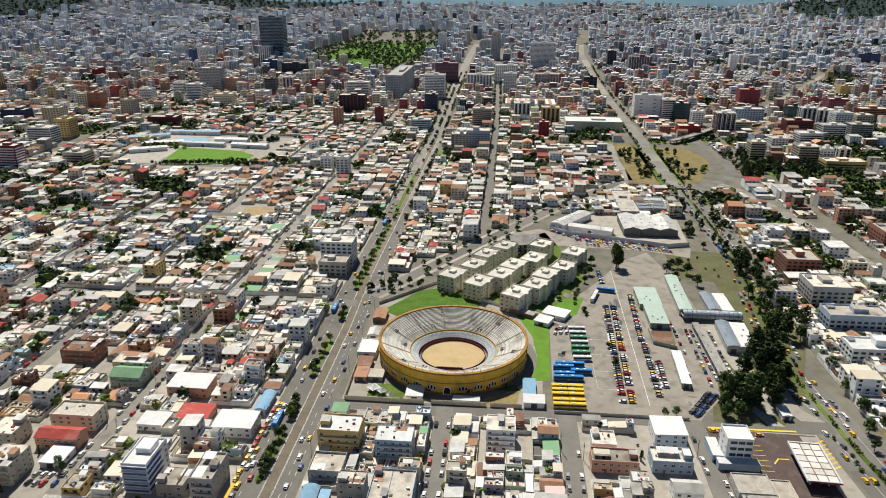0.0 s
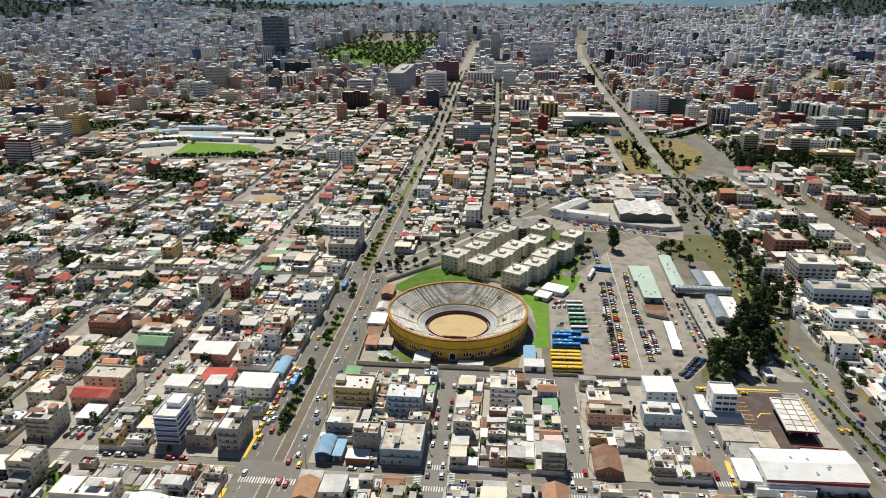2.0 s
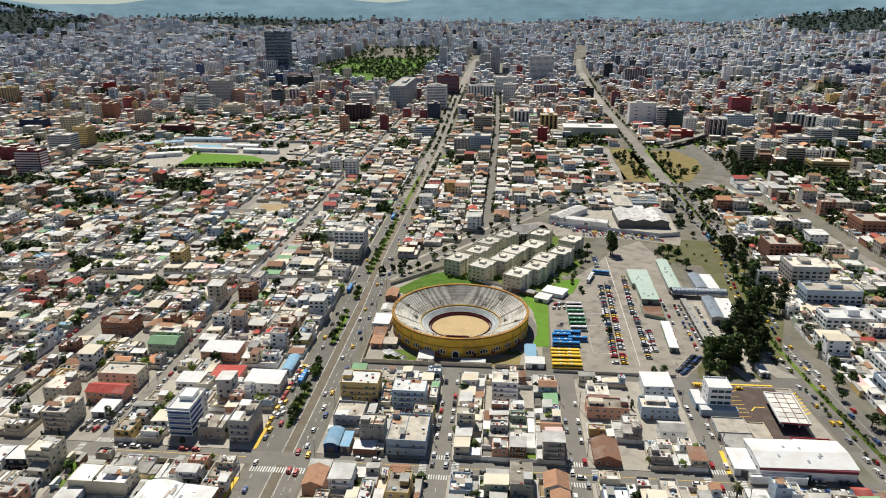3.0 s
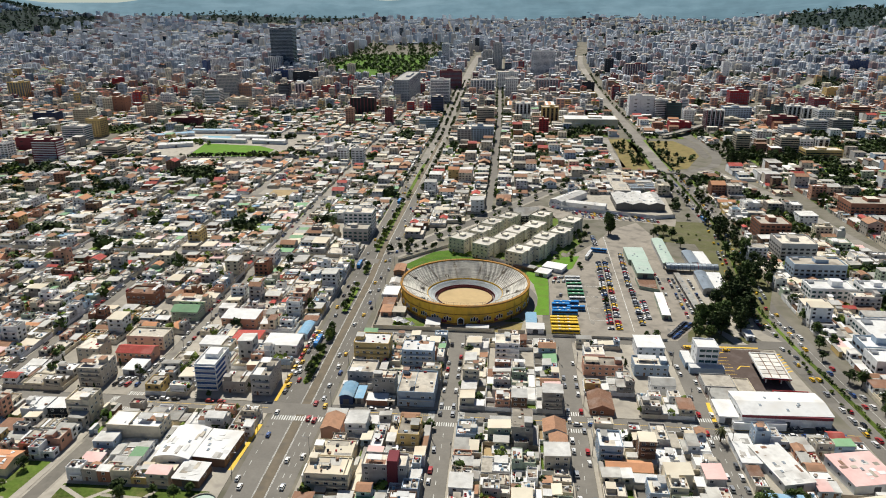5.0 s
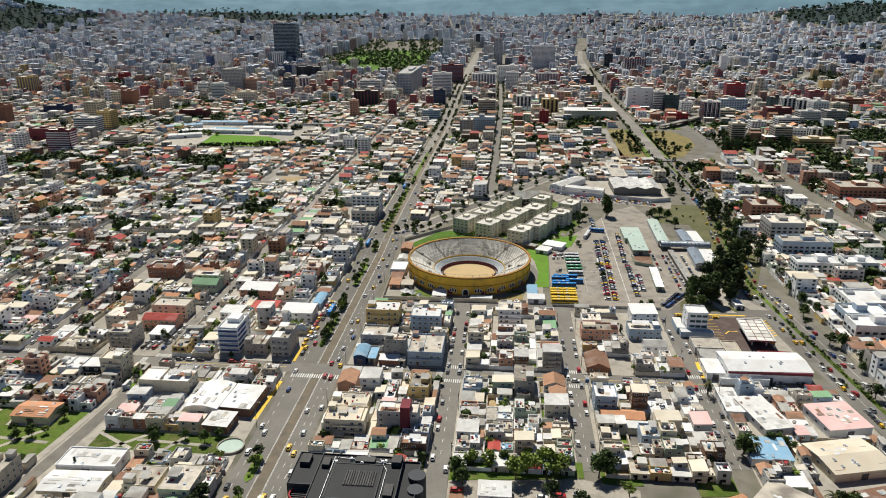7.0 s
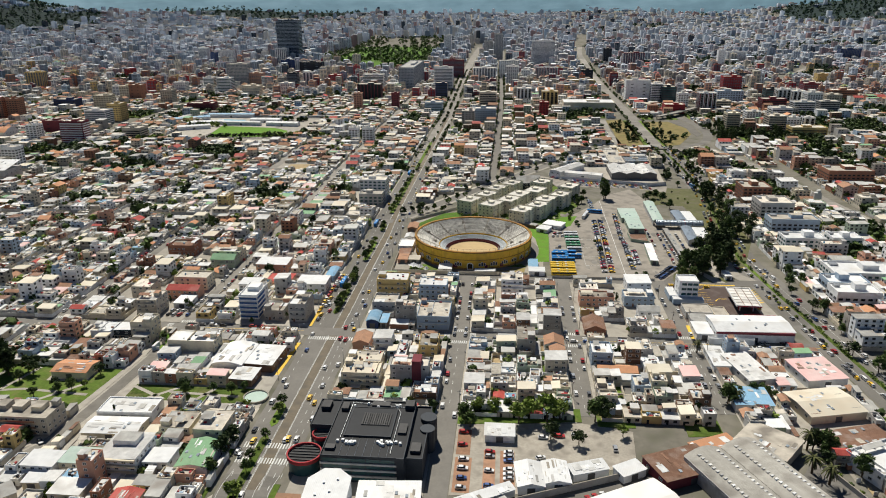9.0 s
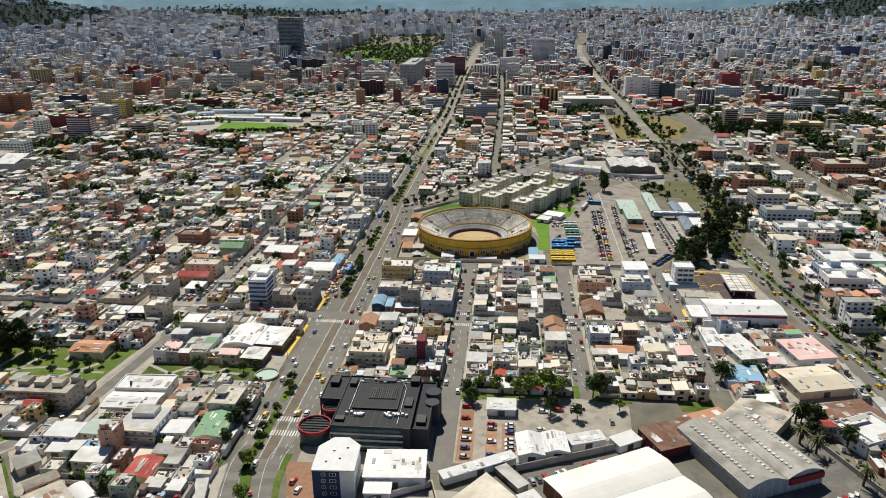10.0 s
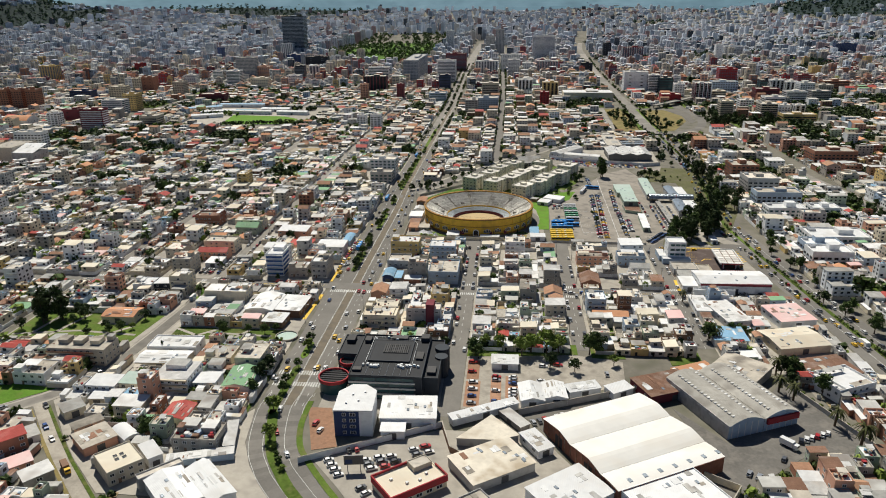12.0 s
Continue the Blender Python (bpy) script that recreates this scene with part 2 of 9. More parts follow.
    def slant(self, x0, y0, x1, y1, za, zb, m, along="y", thick=0.12):
        """A thin sloping sheet from height za to zb."""
        z = [za, za, zb, zb] if along == "y" else [za, zb, zb, za]
        p = [(x0, y0, z[0]), (x1, y0, z[1]), (x1, y1, z[2]), (x0, y1, z[3])]
        p += [(a, b, c + thick) for a, b, c in p]
        self.faces(p, [(4, 5, 6, 7), (0, 1, 5, 4), (1, 2, 6, 5), (2, 3, 7, 6), (3, 0, 4, 7), (3, 2, 1, 0)], m)

    def mesh(self, name):
        me = bpy.data.meshes.new(name)
        me.from_pydata(self.v, [], self.f)
        for s in self.slots:
            me.materials.append(MATS[s])
        me.polygons.foreach_set("material_index", self.m)
        me.update()
        return me

    def done(self, name, parent=None, label="", **tags):
        ob = new(name, self.mesh(name))
        if parent:
            ob.parent = parent
        return tagged(ob, label=label, **tags)


def thing(name, x, y, z=0.0, rot=0.0, label="", category="", group="", kind=""):
    ob = new(name)
    ob.matrix_world = pose(x, y, z, 0, 0, rot)
    ob.empty_display_size = 0.5
    return tagged(ob, label, category, group, kind)


def part(name, geo, parent, label=""):
    return geo.done(name, parent, label)


def put_mesh(name, me, parent, m):
    ob = new(name, me)
    ob.parent = parent
    ob.matrix_basis = m
    return ob


def sheet(name, poly, z0, z1, m, side=None, label="", kind="structure", category=""):
    g = Geo()
    g.prism(poly, z0, z1, side or m, m)
    return g.done(name, None, label, kind=kind, category=category)


def rect(x0, y0, x1, y1):
    return [(x0, y0), (x1, y0), (x1, y1), (x0, y1)]


def smooth(points, n=6):
    """A rounded line through the points."""
    out = []
    p = [points[0], *points, points[-1]]
    for i in range(1, len(p) - 2):
        for k in range(n):
            t = k / n
            out.append(tuple(0.5 * (2 * b + (c - a) * t + (2 * a - 5 * b + 4 * c - d) * t * t + (3 * b - a - 3 * c + d) * t ** 3)
                             for a, b, c, d in zip(p[i - 1], p[i], p[i + 1], p[i + 2])))
    return out + [points[-1]]


def ribbon(points, half):
    """The outline of a strip along points."""
    left, right = [], []
    for i, (x, y) in enumerate(points):
        a, b = points[max(i - 1, 0)], points[min(i + 1, len(points) - 1)]
        d = Vector((b[0] - a[0], b[1] - a[1])).normalized()
        left.append((x - d.y * half, y + d.x * half))
        right.append((x + d.y * half, y - d.x * half))
    return right + left[::-1]


def strip(geo, points, half, z, m, thick=0.03):
    """A road or path surface, quad by quad."""
    out = ribbon(points, half)
    n = len(points)
    for i in range(n - 1):
        a, b, c, d = out[i], out[i + 1], out[2 * n - 2 - i], out[2 * n - 1 - i]
        geo.prism([a, b, c, d], z - thick, z, m)

# ---- ground, roads and blocks ----
AVE_N = [(-75, -270), (-74.5, -250), (-74.5, -150), (-74.5, 30), (-78, 120), (-77, 330), (-77, 650), (-88, 1170), (-98, 1920), (-98, 2600)]
EAST = [(236, -420), (226, -300), (214, -186), (203, -65), (199, -8), (206, 70), (222, 190), (224, 300), (224, 400), (220, 470), (225, 651), (228, 1060), (238, 1419), (255, 1797), (279, 2229), (363, 3073)]
DIAG = [(-66, 84), (-43, 122), (-18, 164), (32, 243), (94, 342), (130, 389), (166, 436)]
NORTH = [(8, 215), (11, 380), (11, 824), (2, 1500), (-3, 2300)]
OUTER = [(345, -160), (340, 0), (338, 101), (330, 160), (316, 288), (300, 360), (288, 405), (272, 436)]
SLIP = [(237, 208), (233, 302), (233, 371), (246, 413), (266, 434), (290, 460), (308, 517), (313, 591), (302, 676)]
VIADUCT = [(263, 654), (300, 690), (355, 771), (415, 856), (516, 1022), (674, 1285), (856, 1608)]
AVE_S = [(-75, -262), (-76, -300), (-71.2, -325), (-64.7, -338.5), (-56.5, -350), (-22, -391)]
BEND = [(-166, -188), (-168.7, -226), (-171.4, -252), (-175, -273.6), (-181.5, -288), (-190, -298.5), (-204, -312), (-240, -345)]
LANE = [(-189, -303.5), (-167.2, -328.7), (-152.4, -344.6), (-126, -371)]
WEST_STREETS = (-166.5, -247, -329, -411, -493, -575)
CROSS = (-152.5, 70, 263, 455, 640)


def hill(x, y):
    """Height of the land: flat valley floor, rising to ridges far off and at the sides."""
    far = max(0.0, y - 2500) / 1650
    z = 125 * far ** 1.25 * (0.9 + 0.35 * noise.noise((x / 700, y / 900, 3.1)))
    z += 45 * max(0.0, min(1.0, (-x - 900 - 0.06 * (y - 1500)) / 900)) ** 1.3 * max(0.0, min(1.0, (y - 900) / 1200))
    z += 70 * max(0.0, min(1.0, (x - 1100) / 1100)) ** 1.3 * max(0.0, min(1.0, (y - 1200) / 1400))
    z += 150 * math.exp(-((x + 2620) / 420) ** 2 - ((y - 2950) / 520) ** 2)
    z += 60 * math.exp(-((x - 1850) / 460) ** 2 - ((y - 3500) / 480) ** 2)
    z += 45 * math.exp(-((x + 1650) / 600) ** 2 - ((y - 4050) / 420) ** 2)
    return z


def wooded(x, y):
    """Whether a slope is covered by woods: three hills at the rim of the valley."""
    return ((x + 2580) / 520) ** 2 + ((y - 2950) / 640) ** 2 < 1 or ((x - 1850) / 480) ** 2 + ((y - 3450) / 420) ** 2 < 1 or ((x + 1650) / 780) ** 2 + ((y - 4000) / 430) ** 2 < 1


mat("wooded_slope", (0.022, 0.036, 0.034), 1.0, vary=0.5, grain=0.03, blotch=0.006)


def build_ground():
    g = Geo()
    xs = [-3600 + 90 * i for i in range(81)]
    ys = [-900, -500, -200, 100, 400, 700, 1000] + [1100 + 100 * i for i in range(39)]
    pts = [(x, y, hill(x, y)) for y in ys for x in xs]
    n = len(xs)
    g.faces(pts, [(j * n + i, j * n + i + 1, (j + 1) * n + i + 1, (j + 1) * n + i) for j in range(len(ys) - 1) for i in range(n - 1) if not wooded(*pts[j * n + i][:2])], "urban_ground")
    g.faces(pts, [(j * n + i, j * n + i + 1, (j + 1) * n + i + 1, (j + 1) * n + i) for j in range(len(ys) - 1) for i in range(n - 1) if wooded(*pts[j * n + i][:2])], "wooded_slope")
    g.done("ground", None, "valley floor of bare urban earth rising to distant slopes", kind="structure")


build_ground()


def build_roads():
    g = Geo()
    strip(g, AVE_N[:6], 13.5, 0.05, "asphalt")
    strip(g, AVE_N[5:], 10.5, 0.046, "pale_road")
    strip(g, smooth(AVE_S), 11.2, 0.046, "asphalt")
    strip(g, smooth(EAST[:9], 4), 12.5, 0.05, "asphalt")
    strip(g, smooth(EAST[8:], 4), 9, 0.046, "pale_road")
    strip(g, DIAG, 9.0, 0.054, "paving")
    strip(g, DIAG, 5.5, 0.062, "asphalt")
    strip(g, NORTH, 4.5, 0.05, "asphalt")
    strip(g, smooth(OUTER, 4), 6.0, 0.05, "pale_road")
    for x in WEST_STREETS:
        strip(g, [(x, -190), (x, 70)], 4.2, 0.054, "old_asphalt")
        strip(g, [(x, 70), (x, 1500)], 4.2, 0.054, "pale_road")
    strip(g, BEND, 5.0, 0.046, "paving")
    strip(g, BEND, 3.3, 0.058, "old_asphalt")
    strip(g, LANE, 2.6, 0.062, "concrete")
    for y in CROSS:
        strip(g, [(-620, y), (-74, y)], 5.2, 0.066, "asphalt")
    strip(g, [(-74, -152.5), (215, -152.5)], 5.2, 0.07, "asphalt")
    strip(g, [(-70, -60), (200, -57)], 5.6, 0.074, "asphalt")
    for x, y0, y1 in ((0, -300, -57), (64.5, -232, -57), (129.5, -225, -57)):
        strip(g, [(x, y0), (x, y1)], 4.6, 0.078, "asphalt")
    g.done("road", None, "worn grey asphalt streets and avenues of the city grid", kind="structure")


build_roads()


def block(poly, name="pavement"):
    return sheet(name, poly, 0.0, 0.17, "paving", "concrete", "raised concrete pavement of a city block")


BLOCKS = [(-59.5, -147, -4.8, -66), (4.8, -147, 59.7, -66), (69.3, -147, 124.7, -64), (134.3, -147, 189, -64),
          (-59.5, -350, -4.8, -158), (4.8, -350, 59.7, -158), (69.3, -350, 124.7, -158), (134.3, -350, 200, -158)]
for b in BLOCKS[:4]:
    block(rect(*b))
block([(-59.5, -300), (-4.8, -300), (-4.8, -158), (-59.5, -158)])
block([(4.8, -238), (59.7, -238), (59.7, -158), (4.8, -158)])
block([(69.3, -226), (124.7, -226), (124.7, -158), (69.3, -158)])
block([(134.3, -250), (206, -250), (198, -158), (134.3, -158)])
block([(-161, -190), (-164, -226), (-167, -255), (-170.5, -276), (-177, -290), (-184, -300.5), (-163.5, -326), (-149, -342), (-128, -362), (-95, -362), (-90.5, -310), (-90.5, -158), (-161, -158)])
COLS = [-90.5] + [v for x in WEST_STREETS for v in (x + 4.2, x - 4.2)]
for k in range(0, 12, 2):
    for j, (ya, yb) in enumerate(((-147, 64.5), (75.5, 257.5), (268.5, 449.5), (460.5, 634.5), (645.5, 900))):
        if k < 11:
            block(rect(COLS[k + 1], ya, COLS[k], yb))
block([(-95.5, -312), (-87.6, -300), (-83, -326), (-76, -341), (-67, -354), (-49, -375), (-62, -385), (-95, -358)])
block([(-252, -158), (-252, -338), (-206, -307), (-188, -288), (-180, -273), (-176, -252), (-173.5, -226), (-171, -190), (-172, -158)])
block(rect(-323.5, -340, -257, -158))
block(rect(-405, -340, -334.5, -158))

# ---- houses ----
def unit_window():
    g = Geo()
    f = 0.09
    g.shell(-0.5, -0.5, 0.5, 0.5, 0.0, 0.06, 0.02, "frame_white", f)
    g.face([(-0.5 + f, -0.5 + f, 0.02), (0.5 - f, -0.5 + f, 0.02), (0.5 - f, 0.5 - f, 0.02), (-0.5 + f, 0.5 - f, 0.02)], "glass")
    g.box(-0.03, -0.5 + f, 0.02, 0.03, 0.5 - f, 0.05, "frame_white")
    return g.mesh("window")


def unit_door():
    g = Geo()
    g.box(-0.5, 0.0, 0.0, 0.5, 1.0, 0.06, "wall_brown")
    g.box(-0.42, 0.1, 0.06, 0.42, 0.45, 0.09, "wall_brown")
    g.box(-0.42, 0.52, 0.06, 0.42, 0.92, 0.09, "wall_brown")
    return g.mesh("door")


WINDOW, DOOR = unit_window(), unit_door()
FACES = {"S": ((1, 0), (0, -1)), "N": ((-1, 0), (0, 1)), "E": ((0, 1), (1, 0)), "W": ((0, -1), (-1, 0))}


class Single:
    """Takes a house's pieces as parts of one thing."""

    def __init__(self, x, y, label, category="house", name="house", group="", rot=0.0):
        self.ob = thing(name, x, y, 0.17, rot, label, category, group)
        self.x, self.y, self.parts = x, y, {}

    def pen(self, name, m):
        if (name, m) not in self.parts:
            self.parts[name, m] = Geo(-self.x, -self.y)
        return self.parts[name, m]

    def opening(self, side, x, y, z, w, h, me=None):
        (ux, uy), (nx, ny) = FACES[side]
        m = Matrix(((ux * w, 0, nx, x - self.x), (uy * w, 0, ny, y - self.y), (0, h, 0, z), (0, 0, 0, 1)))
        if self.y < -246:
            put_mesh("door" if me is DOOR else "window", me or WINDOW, self.ob, m)
        else:
            src = me or WINDOW
            g = self.parts.setdefault(("window_set" if me is None else "door", ""), Geo())
            for p in src.polygons:
                g.face([tuple(m @ src.vertices[i].co) for i in p.vertices], src.materials[p.material_index].name)

    def close(self):
        for (name, m), g in self.parts.items():
            ob = part(name, g, self.ob)
            if name in ("window_set", "roof_junk", "roof_patch"):
                tagged(ob, kind="stuff")
        return self.ob


class Mass:
    """Takes the pieces of very many houses into one mesh."""

    def __init__(self):
        self.g = Geo(0, 0, 0.17)

    def pen(self, name, m):
        return self.g

    def opening(self, side, x, y, z, w, h, me=None):
        (ux, uy), (nx, ny) = FACES[side]
        a, b, t = w / 2, h / 2, 0.07
        z0, z1 = (z - b, z + b) if me is None else (z, z + h)
        q = [(x + s * a * ux + d * nx, y + s * a * uy + d * ny) for s, d in ((-1, 0), (1, 0), (1, t), (-1, t))]
        p = [(*c, z0) for c in q] + [(*c, z1) for c in q]
        self.g.faces(p, [(3, 2, 6, 7), (0, 3, 7, 4), (2, 1, 5, 6), (4, 7, 6, 5)] if y < 60 else [(3, 2, 6, 7), (4, 7, 6, 5)], "glass")

    def close(self):
        return None


def windows(sink, x0, y0, x1, y1, n, sides, rng, base=0.0, storey=2.9, w=1.7, h=1.35, gap=3.4):
    for side in sides:
        along = (x1 - x0) if side in "SN" else (y1 - y0)
        count = max(1, int(along / gap))
        for k in range(n):
            for i in range(count):
                if rng.random() < 0.22:
                    continue
                u = (i + 0.5) / count
                x = x0 + u * (x1 - x0) if side in "SN" else (x1 if side == "E" else x0)
                y = y0 + u * (y1 - y0) if side in "EW" else (y0 if side == "S" else y1)
                sink.opening(side, x, y, base + k * storey + 1.65, w * rng.uniform(0.85, 1.15), h)


def clutter(sink, x0, y0, x1, y1, z, rng, wall):
    """What stands on a flat roof: stair room, laundry shed, water tank."""
    w, d = x1 - x0, y1 - y0
    if w > 6 and d > 6 and rng.random() < 0.6:
        a, b = rng.uniform(2.4, min(4.5, w * 0.5)), rng.uniform(2.6, min(5.5, d * 0.5))
        px, py = rng.choice((x0 + 0.3, x1 - a - 0.3)), rng.choice((y0 + 0.5, y1 - b - 0.3, (y0 + y1 - b) / 2))
        sink.pen("stair_room", wall).box(px, py, z, px + a, py + b, z + 2.4, wall)
        roof = rng.choice(SHEETS)
        sink.pen("stair_roof", roof).slant(px - 0.2, py - 0.2, px + a + 0.2, py + b + 0.2, z + 2.42, z + 2.6, roof)
    if w > 5 and d > 6 and rng.random() < 0.6:
        roof = rng.choice(SHEETS)
        a, b = rng.uniform(2.5, w * 0.6), rng.uniform(2.5, d * 0.45)
        px, py = rng.uniform(x0 + 0.3, x1 - a - 0.3), rng.uniform(y0 + 0.3, y1 - b - 0.3)
        g = sink.pen("laundry_roof", roof)
        g.slant(px, py, px + a, py + b, z + 2.1, z + 2.5, roof)
        for q in ((px + 0.1, py + 0.1), (px + a - 0.2, py + 0.1), (px + 0.1, py + b - 0.2), (px + a - 0.2, py + b - 0.2)):
            g.box(q[0], q[1], z, q[0] + 0.1, q[1] + 0.1, z + 2.15, "metal_grey")
    if w > 4 and d > 4 and rng.random() < 0.75:
        g = sink.pen("roof_patch", "")
        for k in range(rng.randint(1, 2)):
            a, b = rng.uniform(0.25, 0.6) * w, rng.uniform(0.2, 0.55) * d
            px, py = rng.choice((x0, x1 - a, rng.uniform(x0, x1 - a))), rng.choice((y0, y1 - b, rng.uniform(y0, y1 - b)))
            g.box(px, py, z - 0.05, px + a, py + b, z + 0.06 + 0.03 * k, rng.choice(PATCHES))
        if rng.random() < 0.5:
            px = rng.uniform(x0 + 1, x1 - 1)
            g.box(px, y0, z, px + 0.18, y1, z + rng.uniform(0.5, 1.1), wall)
    if y0 < 120:
        g = sink.pen("roof_junk", "")
        for _ in range(rng.randint(3, 8) if y0 < -60 else rng.randint(2, 4)):
            a, b = rng.uniform(0.3, 1.6), rng.uniform(0.3, 1.6)
            px, py = rng.uniform(x0, max(x0, x1 - a)), rng.uniform(y0, max(y0, y1 - b))
            g.box(px, py, z, px + a, py + b, z + rng.uniform(0.15, 1.0), rng.choice(("wall_render", "wall_brown", "roof_white", "wall_blue", "tank_black", "roof_rust", "wall_red", "metal_grey")))
    if rng.random() < 0.35:
        tx, ty = rng.uniform(x0 + 1, x1 - 1), rng.uniform(y0 + 1, y1 - 1)
        m = rng.choice(("tank_black", "roof_blue", "roof_white"))
        g = sink.pen("water_tank", m)
        g.tube(tx, ty, z, z + 1.1, 0.6, 0.6, 10, m, False)
        g.tube(tx, ty, z + 1.1, z + 1.35, 0.6, 0.2, 10, m)


def house(sink, x0, y0, x1, y1, n, wall, roof, rng, kind="flat", sides="SE", storey=2.75, extras=True):
    """A house of n storeys on the given plot of ground."""
    h = n * storey + 0.15
    body = sink.pen("wall_body", wall)
    if kind == "flat" and not extras and sides == "S":
        body.box(x0, y0, 0, x1, y1, h, wall, roof)
    elif kind == "flat":
        rail = rng.choice((0.25, 0.5, 0.8, 1.0))
        body.shell(x0, y0, x1, y1, 0, h + rail, h, wall)
        sink.pen("roof", roof).face([(x0 + 0.2, y0 + 0.2, h), (x1 - 0.2, y0 + 0.2, h), (x1 - 0.2, y1 - 0.2, h), (x0 + 0.2, y1 - 0.2, h)], roof)
        if extras:
            clutter(sink, x0 + 0.3, y0 + 0.3, x1 - 0.3, y1 - 0.3, h, rng, wall)
    else:
        body.box(x0, y0, 0, x1, y1, h, wall)
        if kind == "slant":
            sink.pen("roof", roof).slant(x0 - 0.3, y0 - 0.3, x1 + 0.3, y1 + 0.3, h + 0.01, h + 0.5, roof, rng.choice("xy"))
        else:
            along = "y" if (y1 - y0) > (x1 - x0) else "x"
            sink.pen("roof", roof).gable(x0, y0, x1, y1, h + 0.01, min(x1 - x0, y1 - y0) * 0.22, roof, wall, along)
    windows(sink, x0, y0, x1, y1, n, sides, rng, storey=storey)
    if n > 1 and extras and rng.random() < 0.55 and "S" in sides:
        for k in range(1, n):
            g = sink.pen("balcony", (x0, y0, k))
            a = x0 + rng.uniform(0, 0.3) * (x1 - x0)
            g.box(a, y0 - 0.9, k * storey - 0.15, x1 - 0.2, y0 - 0.002, k * storey + 0.05, "roof_concrete")
            g.box(a, y0 - 0.9, k * storey + 0.05, x1 - 0.2, y0 - 0.8, k * storey + 0.85, wall)
    sink.opening("S" if "S" in sides else sides[0], x0 + (x1 - x0) * 0.3 if "S" in sides else (x1 if sides[0] == "E" else x0),
                 y0 if "S" in sides else (y0 + y1) / 2, 0.0, 1.1, 2.1, DOOR)


WALL_PICK = [WALLS[i] for i in [0] * 10 + [1] * 5 + [2] * 4 + [3] * 5 + [4] * 3 + [5, 6, 7, 8, 9, 9, 10]]
WALL_WORD = {"wall_white": "white-painted", "wall_cream": "cream-painted", "wall_beige": "beige rendered", "wall_grey": "grey concrete", "wall_render": "bare grey-brown rendered",
             "wall_brick": "red-brick", "wall_brown": "brown-painted", "wall_yellow": "ochre-yellow", "wall_salmon": "salmon-pink", "wall_blue": "pale-blue", "wall_green": "grey-green"}
ROOF_WORD = {"roof_concrete": "stained flat concrete roof", "roof_old": "dark weathered flat roof", "roof_white": "white-coated roof", "roof_sheet": "pale corrugated metal roof",
             "roof_sheet_grey": "grey corrugated roof", "roof_rust": "rusty corrugated roof", "roof_tile": "brown clay-tile roof", "roof_orange": "orange clay-tile roof",
             "roof_pale": "stained cream sheet roof", "roof_pink": "faded pink sheet roof", "roof_green": "green metal roof", "roof_red": "red sheet roof", "roof_blue": "blue sheet roof"}
NUMBER = ["", "one-storey", "two-storey", "three-storey", "four-storey", "five-storey", "six-storey"]
SKIP, PLACED = [], []
FAR_ROOFS = ["roof_concrete"] * 8 + ["roof_old"] * 13 + ["roof_sheet_grey"] * 9 + ["roof_white"] * 5 + ["roof_rust"] * 4 + ["roof_tile"] * 6 + ["roof_sheet"] * 4 + ["roof_pale"] * 2 + ["roof_orange", "roof_orange", "roof_red", "roof_red", "roof_green"]
EAST_WALLS = WALL_PICK + [WALLS[i] for i in (5, 5, 5, 6, 6, 8, 4, 4)]
PATCHES = ("roof_concrete", "roof_white", "roof_white", "roof_old", "roof_old", "roof_sheet", "roof_pale", "wall_render", "roof_rust", "roof_sheet_grey", "roof_tile")


def blocked(x0, y0, x1, y1):
    return any(x0 < c and x1 > a and y0 < d and y1 > b for a, b, c, d in SKIP)


def volume(sink, x0, y0, x1, y1, n, wall, roof, rng, sides, far):
    kind = "gable" if roof in ("roof_tile", "roof_orange", "roof_red") else "slant" if roof in ("roof_sheet", "roof_sheet_grey", "roof_rust", "roof_green", "roof_pale", "roof_pink") else "flat"
    house(sink, x0, y0, x1, y1, n, wall, roof, rng, kind, "S" if far else sides, extras=not far)


def random_house(x0, y0, x1, y1, rng, single, sides, tall=0.0):
    wall, roof = rng.choice(EAST_WALLS if x0 > 216 and y0 > 60 else WALL_PICK), rng.choice(ROOFS if y0 < 235 else FAR_ROOFS)
    n = rng.choice((1, 1, 2, 2, 2, 3) if single else (1, 1, 1, 1, 2, 2, 2, 2, 3)) if rng.random() > tall else rng.choice((3, 4, 4, 5))
    far = y0 > 330
    if min(x1 - x0, y1 - y0) < 6:
        n = min(n, 2)
    sink = Single((x0 + x1) / 2, (y0 + y1) / 2, f"{NUMBER[n]} {WALL_WORD[wall]} house with {ROOF_WORD[roof]}", "house", "house", "houses of the city blocks") if single else MASS
    if max(x1 - x0, y1 - y0) > 8 and n < 4 and rng.random() < 0.65:
        u = rng.uniform(0.4, 0.65)
        low = max(1, n - 1)
        first = rng.random() < 0.5
        other = rng.choice(ROOFS if y0 < 235 else FAR_ROOFS)
        if x1 - x0 > y1 - y0:
            c = x0 + u * (x1 - x0)
            parts = ((x0, y0, c, y1), (c + 0.02, y0 + rng.uniform(0, 1.5), x1, y1 - rng.uniform(0, 1.5)))
        else:
            c = y0 + u * (y1 - y0)
            parts = ((x0, y0, x1, c), (x0 + rng.uniform(0, 1.5), c + 0.02, x1 - rng.uniform(0, 1.5), y1))
        volume(sink, *parts[0], n if first else low, wall, roof, rng, sides, far)
        volume(sink, *parts[1], low if first else n, wall, other, rng, sides, far)
    else:
        volume(sink, x0, y0, x1, y1, n, wall, roof, rng, sides, far)
    return sink


